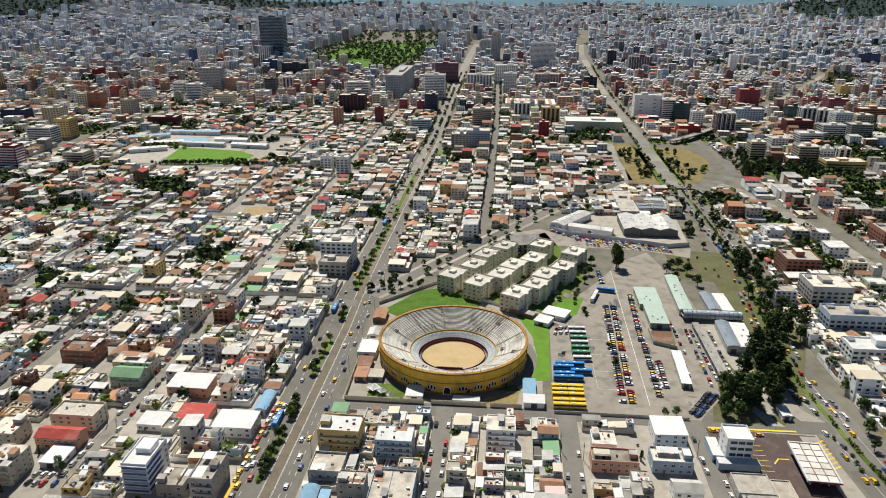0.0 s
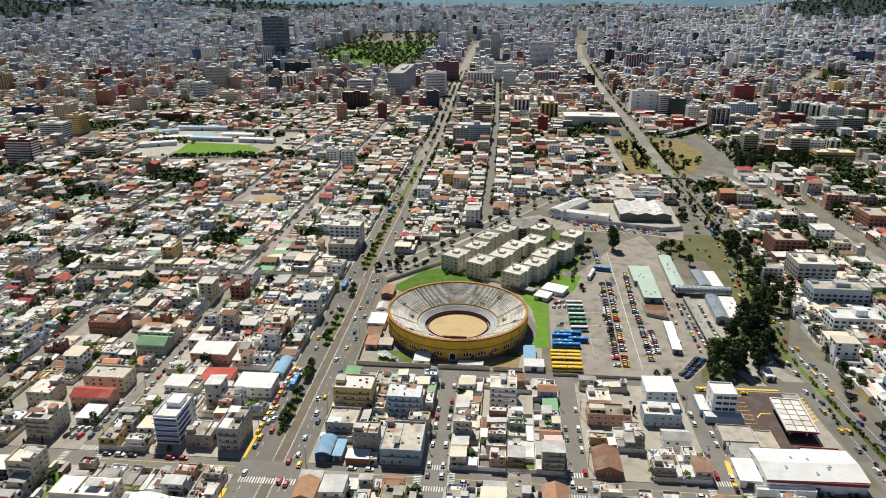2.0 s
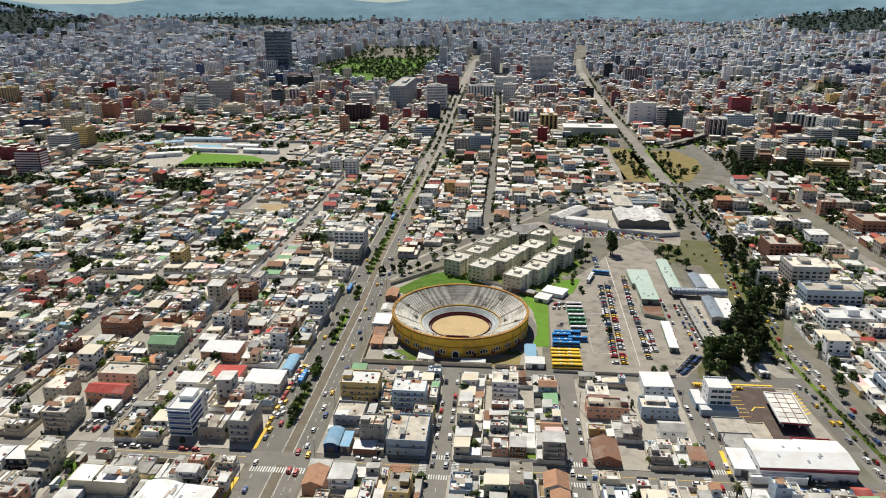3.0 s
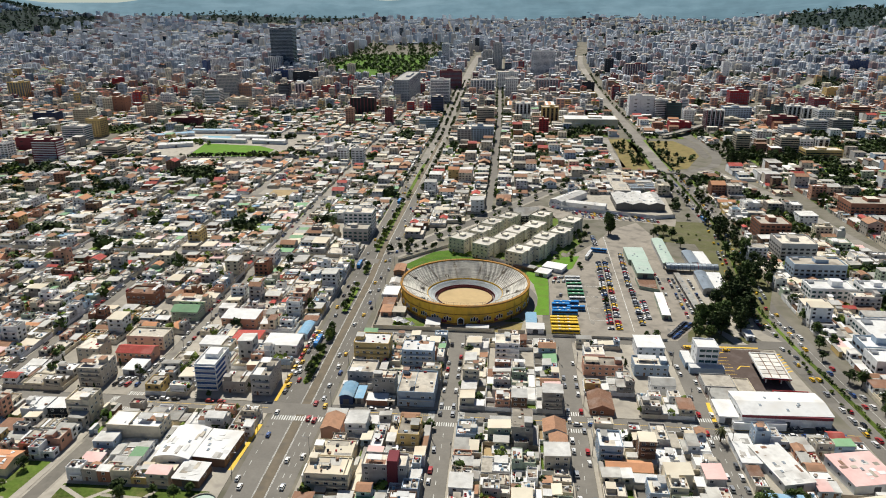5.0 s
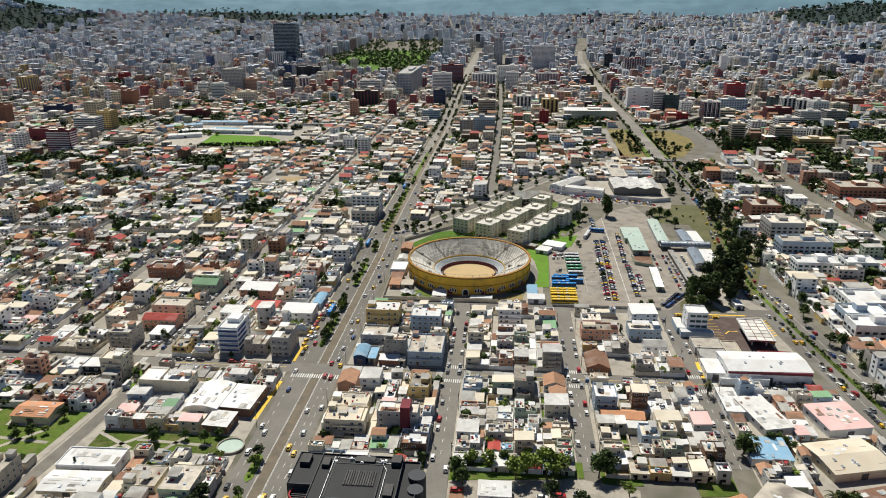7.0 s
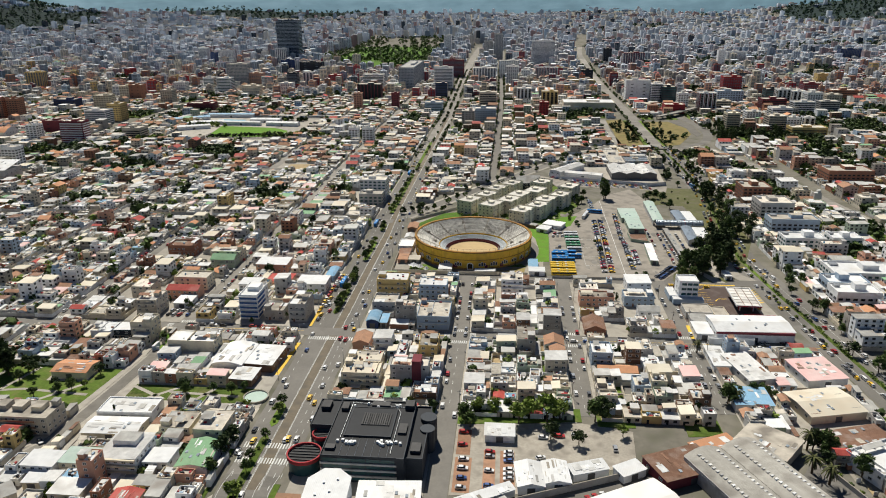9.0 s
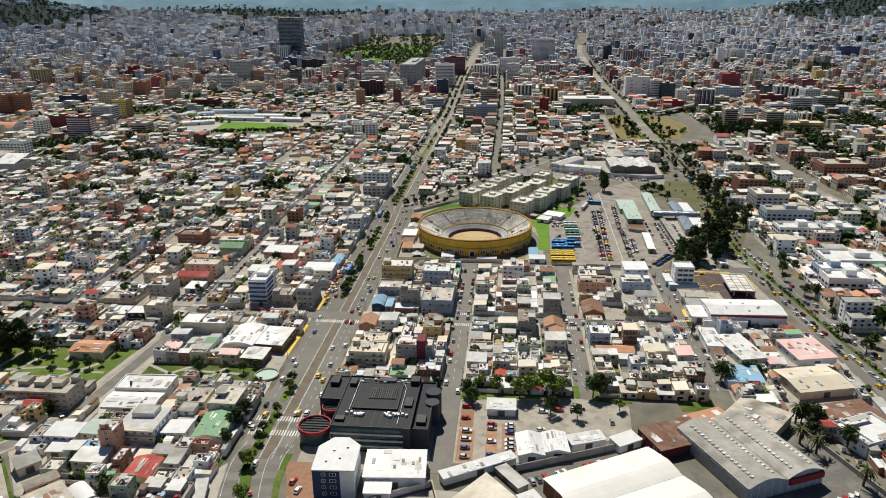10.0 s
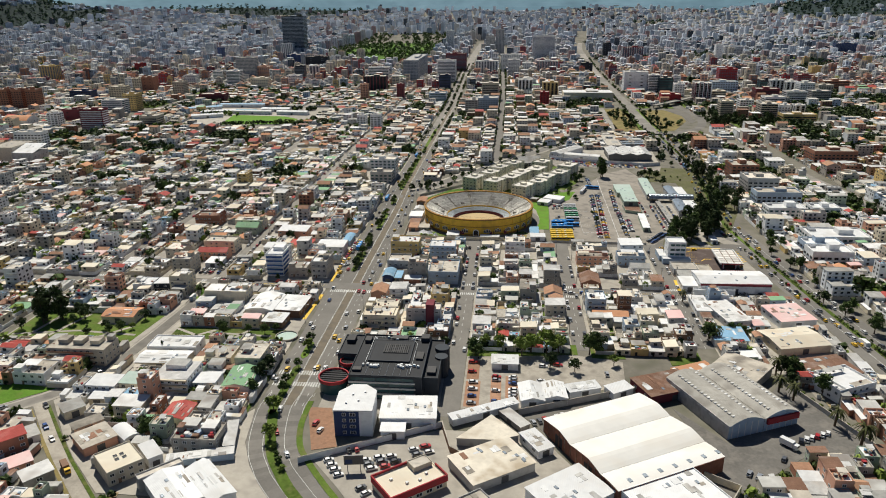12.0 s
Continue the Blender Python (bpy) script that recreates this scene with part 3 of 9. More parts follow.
def shed(sink, x0, y0, x1, y1, rng):
    wall, roof = rng.choice(WALL_PICK), rng.choice(SHEETS)
    h = rng.uniform(2.3, 3.4)
    sink.pen("annex", wall).box(x0, y0, 0, x1, y1, h, wall)
    sink.pen("annex_roof", roof).slant(x0 - 0.15, y0 - 0.15, x1 + 0.15, y1 + 0.15, h + 0.01, h + rng.uniform(0.2, 0.6), roof, rng.choice("xy"))


def yard(x0, y0, x1, y1, rng):
    """Yard floor and the walls round it."""
    m = rng.choice(("concrete", "old_asphalt", "old_asphalt", "grass", "grass", "earth"))
    YARDS.prism(rect(x0, y0, x1, y1), 0.0, 0.03, m)
    w = rng.choice(("wall_grey", "wall_beige", "wall_white", "wall_white", "wall_cream"))
    if y0 > 150:
        YARDS.box(x0, y0, 0.03, x1, y0 + 0.2, 2.3, w)
        return
    for a in ((x0, y0, x1, y0 + 0.2), (x0, y1 - 0.2, x1, y1), (x0, y0 + 0.2, x0 + 0.2, y1 - 0.2), (x1 - 0.2, y0 + 0.2, x1, y1 - 0.2)):
        YARDS.box(a[0], a[1], 0.03, a[2], a[3], 2.3, w)


def in_view(x, y):
    """Whether a plot can come into sight at all from the flight line."""
    return abs(x - 25) < 0.74 * (y + 600) + 45


GROVES = ((340, 540, 24), (330, 470, 22), (375, 505, 22), (315, 575, 24), (340, 520, 34), (498, 588, 26), (430, 501, 18), (539, 559, 26), (448, 440, 20), (506, 659, 20), (300, 640, 14), (-330, 330, 22), (-210, 150, 14), (-420, 250, 16), (-300, 150, 12), (-130, 330, 14), (-560, 350, 30))


def woody(x, y):
    """Whether a plot is grown over with trees."""
    if any((x - a) ** 2 + (y - b) ** 2 < r * r for a, b, r in GROVES):
        return True
    if y < 60 and x < 216:
        return False
    return noise.noise((x / 45, y / 45, 5.5)) > (0.2 if x > 230 and y > 150 else 0.33 if x > 230 else 0.38 if y > 240 else 0.45)


def lots(x0, y0, x1, y1, rng, single, tall=0.0, cols=4, test=None):
    """Fills a block with rows of plots: houses at the streets, houses, sheds and yards behind them."""
    wid = (x1 - x0) / cols
    for c in range(cols):
        y = y0
        while y < y1 - 6:
            d = min(rng.uniform(7.5, 13) if y < 60 else rng.uniform(9, 17), y1 - y)
            if y1 - y - d < 6:
                d = y1 - y
            a, b = x0 + c * wid + 0.1, x0 + (c + 1) * wid - 0.1
            if in_view((a + b) / 2, y + d) and not blocked(a, y, b, y + d) and (test is None or test((a + b) / 2, y + d / 2)):
                PLACED.append((a, y, b, y + d))
                if not single and woody((a + b) / 2, y + d / 2):
                    YARDS.prism(rect(a, y, b, y + d), 0.0, 0.05, "grass")
                    for _ in range(5 if y < 400 else 4):
                        clump(GARDENS, rng.uniform(a, b), y + rng.uniform(0, d), 0.4, rng.uniform(2.2, 4.4), rng, rng.choice(("leaf_dark", "leaf_dark", "leaf_mid")), 20)
                    y += d
                    continue
                side = "SE" if (a + b) / 2 < 25 else "SW"
                yard(a, y + 0.1, b, y + d - 0.1, rng)
                cut = (rng.uniform(0.58, 0.9) if single else rng.uniform(0.74, 0.96)) * (b - a)
                g = rng.uniform(0.3, 2.2) if single else rng.uniform(0.2, 1.2)
                if c % 2 == 0:
                    ha, hb, sa, sb = a + 0.25, a + cut, a + cut + 0.3, b - 0.3
                else:
                    ha, hb, sa, sb = b - cut, b - 0.25, a + 0.3, b - cut - 0.3
                sink = random_house(ha, y + g, hb, y + d - 0.35, rng, single, side, tall)
                if sb - sa > 1.6 and rng.random() < (0.8 if single else 0.95):
                    k = rng.uniform(0.4 if single else 0.7, 1.0) * (d - 0.8)
                    shed(sink, sa, y + 0.4, sb, y + 0.4 + k, rng)
                sink.close()
                if rng.random() < (0.4 if single else 0.45 if x0 < 216 else 0.65):
                    clump(GARDENS, rng.uniform(a, b), y + rng.uniform(0, d), 0.6, rng.uniform(1.4, 2.6) if single else rng.uniform(1.8, 4.0), rng, rng.choice(("leaf_dark", "leaf_mid", "leaf_light")), 24)
            y += d


def fill_in(x0, y0, x1, y1, rng, single=False, test=None, green=0.16, big=11.0):
    """Packs every open spot of an area with houses, sheds, yards and small gardens."""
    nx, ny = int(x1 - x0), int(y1 - y0)
    free = [[True] * ny for _ in range(nx)]
    for a, b, c, d in SKIP + PLACED:
        if a < x1 and c > x0 and b < y1 and d > y0:
            for i in range(max(0, math.floor(a - x0)), min(nx, math.ceil(c - x0))):
                for j in range(max(0, math.floor(b - y0)), min(ny, math.ceil(d - y0))):
                    free[i][j] = False
    for i in range(nx):
        for j in range(ny):
            if free[i][j] and (not in_view(x0 + i, y0 + j) or (test and not test(x0 + i + 0.5, y0 + j + 0.5))):
                free[i][j] = False
    for j in range(ny):
        for i in range(nx):
            if not free[i][j]:
                continue
            w, d, tw, td = 1, 1, rng.uniform(5, big), rng.uniform(5, big)
            while w < tw and i + w < nx and free[i + w][j]:
                w += 1
            while d < td and j + d < ny and all(free[i + k][j + d] for k in range(w)):
                d += 1
            for k in range(w):
                for q in range(d):
                    free[i + k][j + q] = False
            a, b, c, e = x0 + i + 0.12, y0 + j + 0.12, x0 + i + w - 0.12, y0 + j + d - 0.12
            PLACED.append((a, b, c, e))
            side = "SE" if a < 25 else "SW"
            if min(w, d) < 2:
                continue
            if min(w, d) >= 4 and rng.random() > green:
                random_house(a, b, c, e, rng, single, side, 0.04).close()
            elif rng.random() < 0.55:
                shed(MASS, a, b, c, e, rng)
            else:
                YARDS.prism(rect(a, b, c, e), 0.0, 0.04, rng.choice(("grass", "grass", "lawn", "earth", "concrete")))
                YARDS.box(a, b, 0.04, c, b + 0.2, 2.0, rng.choice(("wall_grey", "wall_render", "wall_white")))
                if min(w, d) > 2:
                    for _ in range(2):
                        clump(GARDENS, rng.uniform(a + 0.8, c - 0.8), rng.uniform(b + 0.8, e - 0.8), 0.3, rng.uniform(1.3, 2.6), rng, rng.choice(("leaf_dark", "leaf_mid", "leaf_dark", "leaf_light")), 34)

# ---- bullring and its grounds ----
mat("ochre", (0.80, 0.50, 0.07), 0.85, vary=0.22, grain=0.5, blotch=0.12, stain=((0.30, 0.19, 0.06), 0.55))
mat("ochre_dark", (0.36, 0.19, 0.05), 0.85, vary=0.25, grain=0.5, stain=((0.15, 0.10, 0.06), 0.6))
mat("seats", (0.50, 0.48, 0.43), 0.9, vary=0.28, grain=0.5, blotch=0.15, stain=((0.20, 0.185, 0.16), 0.7))
mat("seats_blue", (0.40, 0.43, 0.44), 0.85, vary=0.2, grain=0.5, stain=((0.25, 0.25, 0.24), 0.5))
mat("barrier_red", (0.13, 0.035, 0.04), 0.7, vary=0.2)


def ring_band(g, r0, z0, r1, z1, m, n=96):
    p = [(r * math.cos(2 * math.pi * i / n), r * math.sin(2 * math.pi * i / n), z) for r, z in ((r0, z0), (r1, z1)) for i in range(n)]
    g.faces(p, [(i, (i + 1) % n, n + (i + 1) % n, n + i) for i in range(n)], m)


def ring_solid(g, r0, r1, z0, z1, m, n=96):
    """A closed ring: outside, top, inside."""
    ring_band(g, r1, z0, r1, z1, m, n)
    ring_band(g, r1, z1, r0, z1, m, n)
    ring_band(g, r0, z1, r0, z0, m, n)


def arch_mesh():
    g = Geo()
    n = 8
    out = [(-0.5, 0.0)] + [(-0.5 * math.cos(math.pi * i / n), 1.0 + 0.5 * math.sin(math.pi * i / n)) for i in range(n + 1)] + [(0.5, 0.0)]
    inn = [(x * 0.72, 0.12 + (y - 0.12) * 0.88 if y > 0 else 0.12) for x, y in out]
    k = len(out)
    p = [(x, y, 0.12) for x, y in out] + [(x, y, 0.12) for x, y in inn] + [(x, y, 0.0) for x, y in out]
    g.faces(p, [(i, i + 1, k + i + 1, k + i) for i in range(k - 1)] + [(k - 1, 0, k, 2 * k - 1)] + [(2 * k + i, 2 * k + i + 1, i + 1, i) for i in range(k - 1)], "frame_white")
    pane = Geo()
    pane.face([(x, y, 0.05) for x, y in inn], "glass")
    return g.mesh("arch_frame"), pane.mesh("pane")


def on_ring(angle, r, z, w, h):
    """A pose for a flat thing that faces outward from the ring."""
    a = radians(angle)
    nx, ny = math.cos(a), math.sin(a)
    return Matrix(((-ny * w, 0, nx, nx * r), (nx * w, 0, ny, ny * r), (0, h, 0, z), (0, 0, 0, 1)))


def build_bullring():
    ob = thing("bullring", 0, 0, 0.0, 0, "round ochre-walled bullring with pale stepped concrete seating", "bullring")
    g = Geo()
    ring_band(g, 44.2, 0.0, 44.6, 12.4, "ochre")
    ring_band(g, 43.4, 13.3, 43.4, 12.0, "ochre")
    part("outer_wall", g, ob, "ochre-yellow plastered curved wall")
    g = Geo()
    ring_solid(g, 43.4, 45.2, 12.4, 13.4, "ochre_dark")
    part("cornice", g, ob, "dark stained cornice")
    g = Geo()
    ring_solid(g, 44.3, 44.75, 0.0, 1.2, "ochre_dark")
    part("plinth", g, ob)
    g = Geo()
    ring_solid(g, 44.4, 44.85, 7.0, 7.35, "ochre_dark")
    part("string_course", g, ob)
    me = Geo()
    me.box(-0.35, 0.0, 0.0, 0.35, 11.4, 0.35, "ochre")
    me = me.mesh("pilaster")
    for i in range(32):
        put_mesh("pilaster", me, ob, on_ring(11.25 * i + 5.625, 44.45, 1.1, 1, 1))
    arch, pane = arch_mesh()

    def put_arch(name, m):
        put_mesh("pane", pane, put_mesh(name, arch, ob, m), Matrix.Identity(4))

    for i in range(32):
        for s in (-1, 0, 1):
            if i != 24:
                put_arch("arch_window", on_ring(11.25 * i + s * 2.3, 44.55, 2.6, 1.55, 1.7 if s else 2.2))
    put_arch("gate_arch", on_ring(-90, 44.66, 0.0, 4.6, 3.6))
    door = Geo()
    door.box(-0.5, 0.0, 0.0, 0.5, 1.0, 0.1, "wall_maroon")
    door = door.mesh("service_door")
    for a in (-119, -104, -74, -60, -30, -150):
        put_mesh("service_door", door, ob, on_ring(a, 44.5, 0.0, 3.4, 3.4))
    # seating, row by row
    rows = 19
    for k in range(rows):
        g = Geo()
        r0, r1 = 26.6 + 16.8 * k / rows, 26.6 + 16.8 * (k + 1) / rows
        z = 4.3 + 8.3 * (k + 1) / rows
        ring_band(g, r0, z - 8.3 / rows - 0.1, r0, z, "seats")
        ring_band(g, r0, z, r1 + 0.05, z, "seats")
        part("seat_tier", g, ob)
    for k in range(7):
        g = Geo()
        r0, r1 = 21.2 + 4.4 * k / 7, 21.2 + 4.4 * (k + 1) / 7
        z = 1.7 + 2.2 * (k + 1) / 7
        ring_band(g, r0, z - 0.45, r0, z, "seats_blue")
        ring_band(g, r0, z, r1 + 0.05, z, "seats_blue")
        part("lower_tier", g, ob, "worn blue-grey lower seat row")
    g = Geo()
    ring_band(g, 25.6, 3.9, 26.6, 3.9, "concrete")
    ring_solid(g, 26.35, 26.6, 3.9, 4.9, "ochre")
    part("gangway", g, ob)
    for k in range(12):
        a = 15 + 30 * k
        g = Geo()
        for j in range(rows):
            r0, r1, z = 26.6 + 16.8 * j / rows, 26.6 + 16.8 * (j + 1) / rows, 4.3 + 8.3 * (j + 1) / rows
            g.at(0, 0, 0, a)
            g.box(r0 - 0.02, -0.5, z - 0.3, r1, -0.38, z + 0.22, "concrete")
            g.box(r0 - 0.02, 0.38, z - 0.3, r1, 0.5, z + 0.22, "concrete")
            g.box(r0 - 0.02, -0.38, z - 0.2, r1, 0.38, z + 0.03, "roof_old")
        part("stair", g, ob)
    for k in range(12):
        for r, off in ((28.6, 0), (36.5, 15)):
            if (k + (off > 0)) % 2:
                continue
            a = 30 * k + off
            z = 4.3 + 8.3 * (r - 26.6) / 16.8
            g = Geo(0, 0, 0, a)
            g.box(r, -1.1, z - 0.4, r + 3.0, -0.85, z + 1.7, "concrete")
            g.box(r, 0.85, z - 0.4, r + 3.0, 1.1, z + 1.7, "concrete")
            g.box(r + 2.7, -0.85, z - 0.4, r + 3.0, 0.85, z + 2.0, "concrete")
            # Black sheet between the walls, painted in for the shade of the stairway.
            g.face([(r, -0.85, z + 0.25), (r + 2.7, -0.85, z + 0.25), (r + 2.7, 0.85, z + 0.25), (r, 0.85, z + 0.25)], "tank_black")
            part("vomitory", g, ob, "stairway opening in the seating, its shade a black sheet")
    g = Geo()
    ring_solid(g, 20.9, 21.2, 0.0, 2.0, "barrier_red")
    part("inner_wall", g, ob)
    g = Geo()
    ring_solid(g, 19.3, 19.5, 0.0, 1.6, "barrier_red")
    part("barrier", g, ob, "dark red wooden barrier round the sand")
    g = Geo()
    ring_band(g, 19.5, 0.16, 20.9, 0.16, "old_asphalt")
    part("alley", g, ob)
    g = Geo()
    g.face([(19.35 * math.cos(2 * math.pi * i / 64), 19.35 * math.sin(2 * math.pi * i / 64), 0.18) for i in range(64)], "sand")
    part("arena", g, ob, "raked tan sand floor")
    g = Geo()
    g.box(-8.5, -18.2, 0.08, 7.0, -17.6, 2.4, "barrier_red")
    for x in (-8, -4.2, -0.6, 3, 6.6):
        g.box(x, -17.6, 0.08, x + 0.15, -16.8, 1.2, "steel_dark")
    part("board", g, ob, "dark red hoarding standing on the sand")
    post = Geo()
    post.box(-0.06, -0.06, 0, 0.06, 0.06, 2.0, "steel_dark")
    post.box(-0.04, -2.3, 1.9, 0.04, 2.3, 1.97, "steel_dark")
    post = post.mesh("rail_post")
    for i in range(60):
        a = radians(6 * i)
        put_mesh("rail_post", post, ob, Matrix.Translation((44.3 * math.cos(a), 44.3 * math.sin(a), 13.4)) @ Matrix.Rotation(a, 4, "Z"))


build_bullring()


def wedge(r0, r1, a0, a1, n=24):
    q = [radians(a0 + (a1 - a0) * i / n) for i in range(n + 1)]
    return [(r1 * math.cos(a), r1 * math.sin(a)) for a in q] + [(r0 * math.cos(a), r0 * math.sin(a)) for a in q[::-1]]


sheet("forecourt", [(-57, -54), (52, -54), (57, 65), (38, 80), (16, 80), (-20, 104), (-57, 68)], 0.0, 0.10, "paving", None, "pale paved ground round the bullring")
# Asphalt drive, drawn wider to take in the cast shadow of the ring.
g = Geo()
g.prism(wedge(44.6, 51.0, -140, 55, 40), 0.1, 0.14, "asphalt")
g.done("ring_drive", None, "asphalt drive round the bullring, widened for its shadow", kind="structure")
sheet("lawn", [(38, 63), (48, 63), (59, 52), (60, 35), (57.5, -24), (46.5, -25), (50.2, -8), (51, 4), (49, 30), (44, 46)], 0.1, 0.16, "lawn", None, "bright mown lawn beside the bullring")
sheet("lawn", wedge(46, 58, 62, 128) , 0.1, 0.15, "lawn", None, "lawn strip behind the bullring")
sheet("lawn", [(-54, 60), (-40, 50), (-26, 56), (-14, 62), (10, 62), (14, 78), (-2, 94), (-14, 105), (-32, 96)], 0.1, 0.17, "lawn", None, "uneven grass behind the bullring")
sheet("lawn", [(16, -53), (38, -53), (40, -38), (31, -40)], 0.1, 0.15, "dry_grass", None, "dry grass in front of the bullring")
sheet("lawn", [(26, -37), (37, -30), (41, -37)], 0.1, 0.16, "grass", None, "grass in front of the bullring")
sheet("lawn", [(-1, -53), (14, -53), (26, -43), (10, -49)], 0.1, 0.15, "dry_grass", None, "dry grass in front of the bullring")
sheet("lawn", [(-44, -52), (-24, -52), (-23, -44), (-33, -36), (-44, -38)], 0.1, 0.15, "grass", None, "garden grass in front of the bullring")


def wall_run(name, pts, h, t, m, label, z=0.0):
    ob = thing(name, *pts[0], z, 0, label, "wall")
    for a, b in zip(pts, pts[1:]):
        d = math.degrees(math.atan2(b[1] - a[1], b[0] - a[0]))
        g = Geo(a[0] - pts[0][0], a[1] - pts[0][1], 0, d)
        n = math.hypot(b[0] - a[0], b[1] - a[1])
        g.box(0, -t / 2, 0, n, t / 2, h, m)
        g.box(0, -t / 2 - 0.06, h, n, t / 2 + 0.06, h + 0.12, "concrete")
        part("wall_panel", g, ob)
    return ob


wall_run("boundary_wall", [(-55, -54.5), (-12, -54.5)], 2.6, 0.3, "wall_cream", "cream rendered boundary wall along the street")
wall_run("boundary_wall", [(-8, -54.3), (22, -54.0)], 2.4, 0.3, "wall_cream", "cream rendered boundary wall along the street")
wall_run("boundary_wall", [(24, -54), (41, -54)], 2.4, 0.3, "wall_cream", "cream rendered boundary wall along the street")
wall_run("boundary_wall", [(-55.5, -54), (-56.5, 0), (-56.5, 30)], 2.4, 0.3, "wall_cream", "cream rendered boundary wall along the avenue")
wall_run("boundary_wall", [(14, 82), (36, 70), (58, 58)], 2.5, 0.3, "wall_white", "white boundary wall between lawn and flats")
wall_run("boundary_wall", [(-58, 70), (-22, 110), (4, 145), (30, 188)], 2.2, 0.3, "wall_grey", "grey boundary wall along the diagonal street")


mat("roof_glass", (0.30, 0.34, 0.37), 0.25, 0.3, vary=0.2, grain=0.4, waves=1.2)


def hall(x0, y0, x1, y1, h, wall, roof, label, rot=0.0, kind="gable", rise=1.2, name="shed", category="shed", along=None, over=0.4, doors=True, base=0.1):
    """A plain hall or shed: walls, roof, a door, some openings."""
    cx, cy = (x0 + x1) / 2, (y0 + y1) / 2
    ob = thing(name, cx, cy, base, rot, label, category)
    a, b = (x1 - x0) / 2, (y1 - y0) / 2
    g = Geo()
    g.box(-a, -b, 0, a, b, h, wall)
    part("wall_body", g, ob)
    g = Geo()
    if kind == "gable":
        g.gable(-a, -b, a, b, h + 0.01, rise, roof, wall, along or ("y" if b > a else "x"), over)
    elif kind == "slant":
        g.slant(-a - over, -b - over, a + over, b + over, h + 0.01, h + rise, roof, along or "y")
    elif kind == "flat":
        g.shell(-a - 0.02, -b - 0.02, a + 0.02, b + 0.02, h, h + 0.6, h + 0.05, wall, 0.25)
        g.face([(-a + 0.2, -b + 0.2, h + 0.05), (a - 0.2, -b + 0.2, h + 0.05), (a - 0.2, b - 0.2, h + 0.05), (-a + 0.2, b - 0.2, h + 0.05)], roof)
    elif kind == "vault":
        n, wide = 10, (along or ("y" if b > a else "x")) == "y"
        w, l = (a, b) if wide else (b, a)
        p = []
        for i in range(n + 1):
            u = -1 + 2 * i / n
            z = h + rise * (1 - u * u)
            for e in (-1, 1):
                q = (u * (w + over), e * (l + over), z + 0.02)
                p.append(q if wide else (q[1], q[0], q[2]))
        g.faces(p, [((2 * i, 2 * i + 1, 2 * i + 3, 2 * i + 2) if not wide else (2 * i, 2 * i + 2, 2 * i + 3, 2 * i + 1)) for i in range(n)], roof)
        for e in (0, 1):
            edge = [(q[0] * (w / (w + over) if wide else l / (l + over)), q[1] * (l / (l + over) if wide else w / (w + over)), q[2] - 0.05) for q in p[e::2]]
            g.face(edge if (e == 0) == wide else edge[::-1], wall)
    part("roof", g, ob)
    if 4 * a * b > 90 and cy < -150:
        r = random.Random(int(abs(cx) * 3 + abs(cy)))
        wide = (along or ("y" if b > a else "x")) == "y"
        g = Geo()
        for k in range(12):
            w, d = r.choice(((0.5, r.uniform(1.2, 2.6)), (0.9, r.uniform(0.8, 3.0)))) if kind in ("gable", "vault") else (r.uniform(0.5, 1.8), r.uniform(0.8, 2.6))
            w, d = (w, d) if wide or kind not in ("gable", "vault") else (d, w)
            x, y = r.uniform(-a + w, a - w), r.uniform(-b + d, b - d)
            if kind == "gable":
                z = h + rise * (1 - (abs(x) / (a + over) if wide else abs(y) / (b + over)))
            elif kind == "vault":
                z = h + rise * (1 - ((x / (a + over)) ** 2 if wide else (y / (b + over)) ** 2))
            elif kind == "slant":
                z = h + rise * ((y + b + over) / (2 * b + 2 * over) if (along or "y") == "y" else (x + a + over) / (2 * a + 2 * over))
            else:
                z = h + 0.02
            g.box(x - w, y - d, z - 0.1 - 0.011 * k, x + w, y + d, z + 0.09 + 0.013 * k, r.choice((roof, "roof_sheet", "roof_white", "roof_sheet_grey", "roof_old", "roof_rust" if roof != "roof_white" else "roof_sheet")))
        tagged(part("roof_patch", g, ob), kind="stuff")
    if 4 * a * b > 240:
        r = random.Random(int(abs(cx) * 7 + abs(cy)))
        wide = (along or ("y" if b > a else "x")) == "y"
        for _ in range(3 if 4 * a * b < 500 else 6):
            x, y = r.uniform(-a * 0.8, a * 0.8), r.uniform(-b * 0.8, b * 0.8)
            if kind == "gable":
                z = h + rise * (1 - (abs(x) / (a + over) if wide else abs(y) / (b + over))) + 0.1
            elif kind == "vault":
                z = h + rise * (1 - ((x / (a + over)) ** 2 if wide else (y / (b + over)) ** 2)) - 0.05
            elif kind == "slant":
                z = h + rise * ((y + b + over) / (2 * b + 2 * over) if (along or "y") == "y" else (x + a + over) / (2 * a + 2 * over)) + 0.08
            else:
                z = h + 0.05
            g = Geo(x, y, z)
            g.box(-0.55, -0.9, 0, 0.55, 0.9, 0.28, "metal_grey", "roof_glass")
            part("skylight", g, ob)
    if doors:
        g = Geo()
        g.box(-min(1.6, a * 0.5), -b - 0.08, 0, min(1.6, a * 0.5), -b, min(3.0, h * 0.8), "steel_dark")
        part("door", g, ob)
        side = a if cx < 25 else -a
        for k in range(max(1, int(2 * b / 7))):
            y = -b + (k + 0.5) * 2 * b / max(1, int(2 * b / 7))
            sgn = 1 if side > 0 else -1
            m = Matrix(((0, 0, sgn, side), (sgn * 2.2, 0, 0, y), (0, 1.2, 0, h * 0.62), (0, 0, 0, 1)))
            put_mesh("window", WINDOW, ob, m)
    return ob


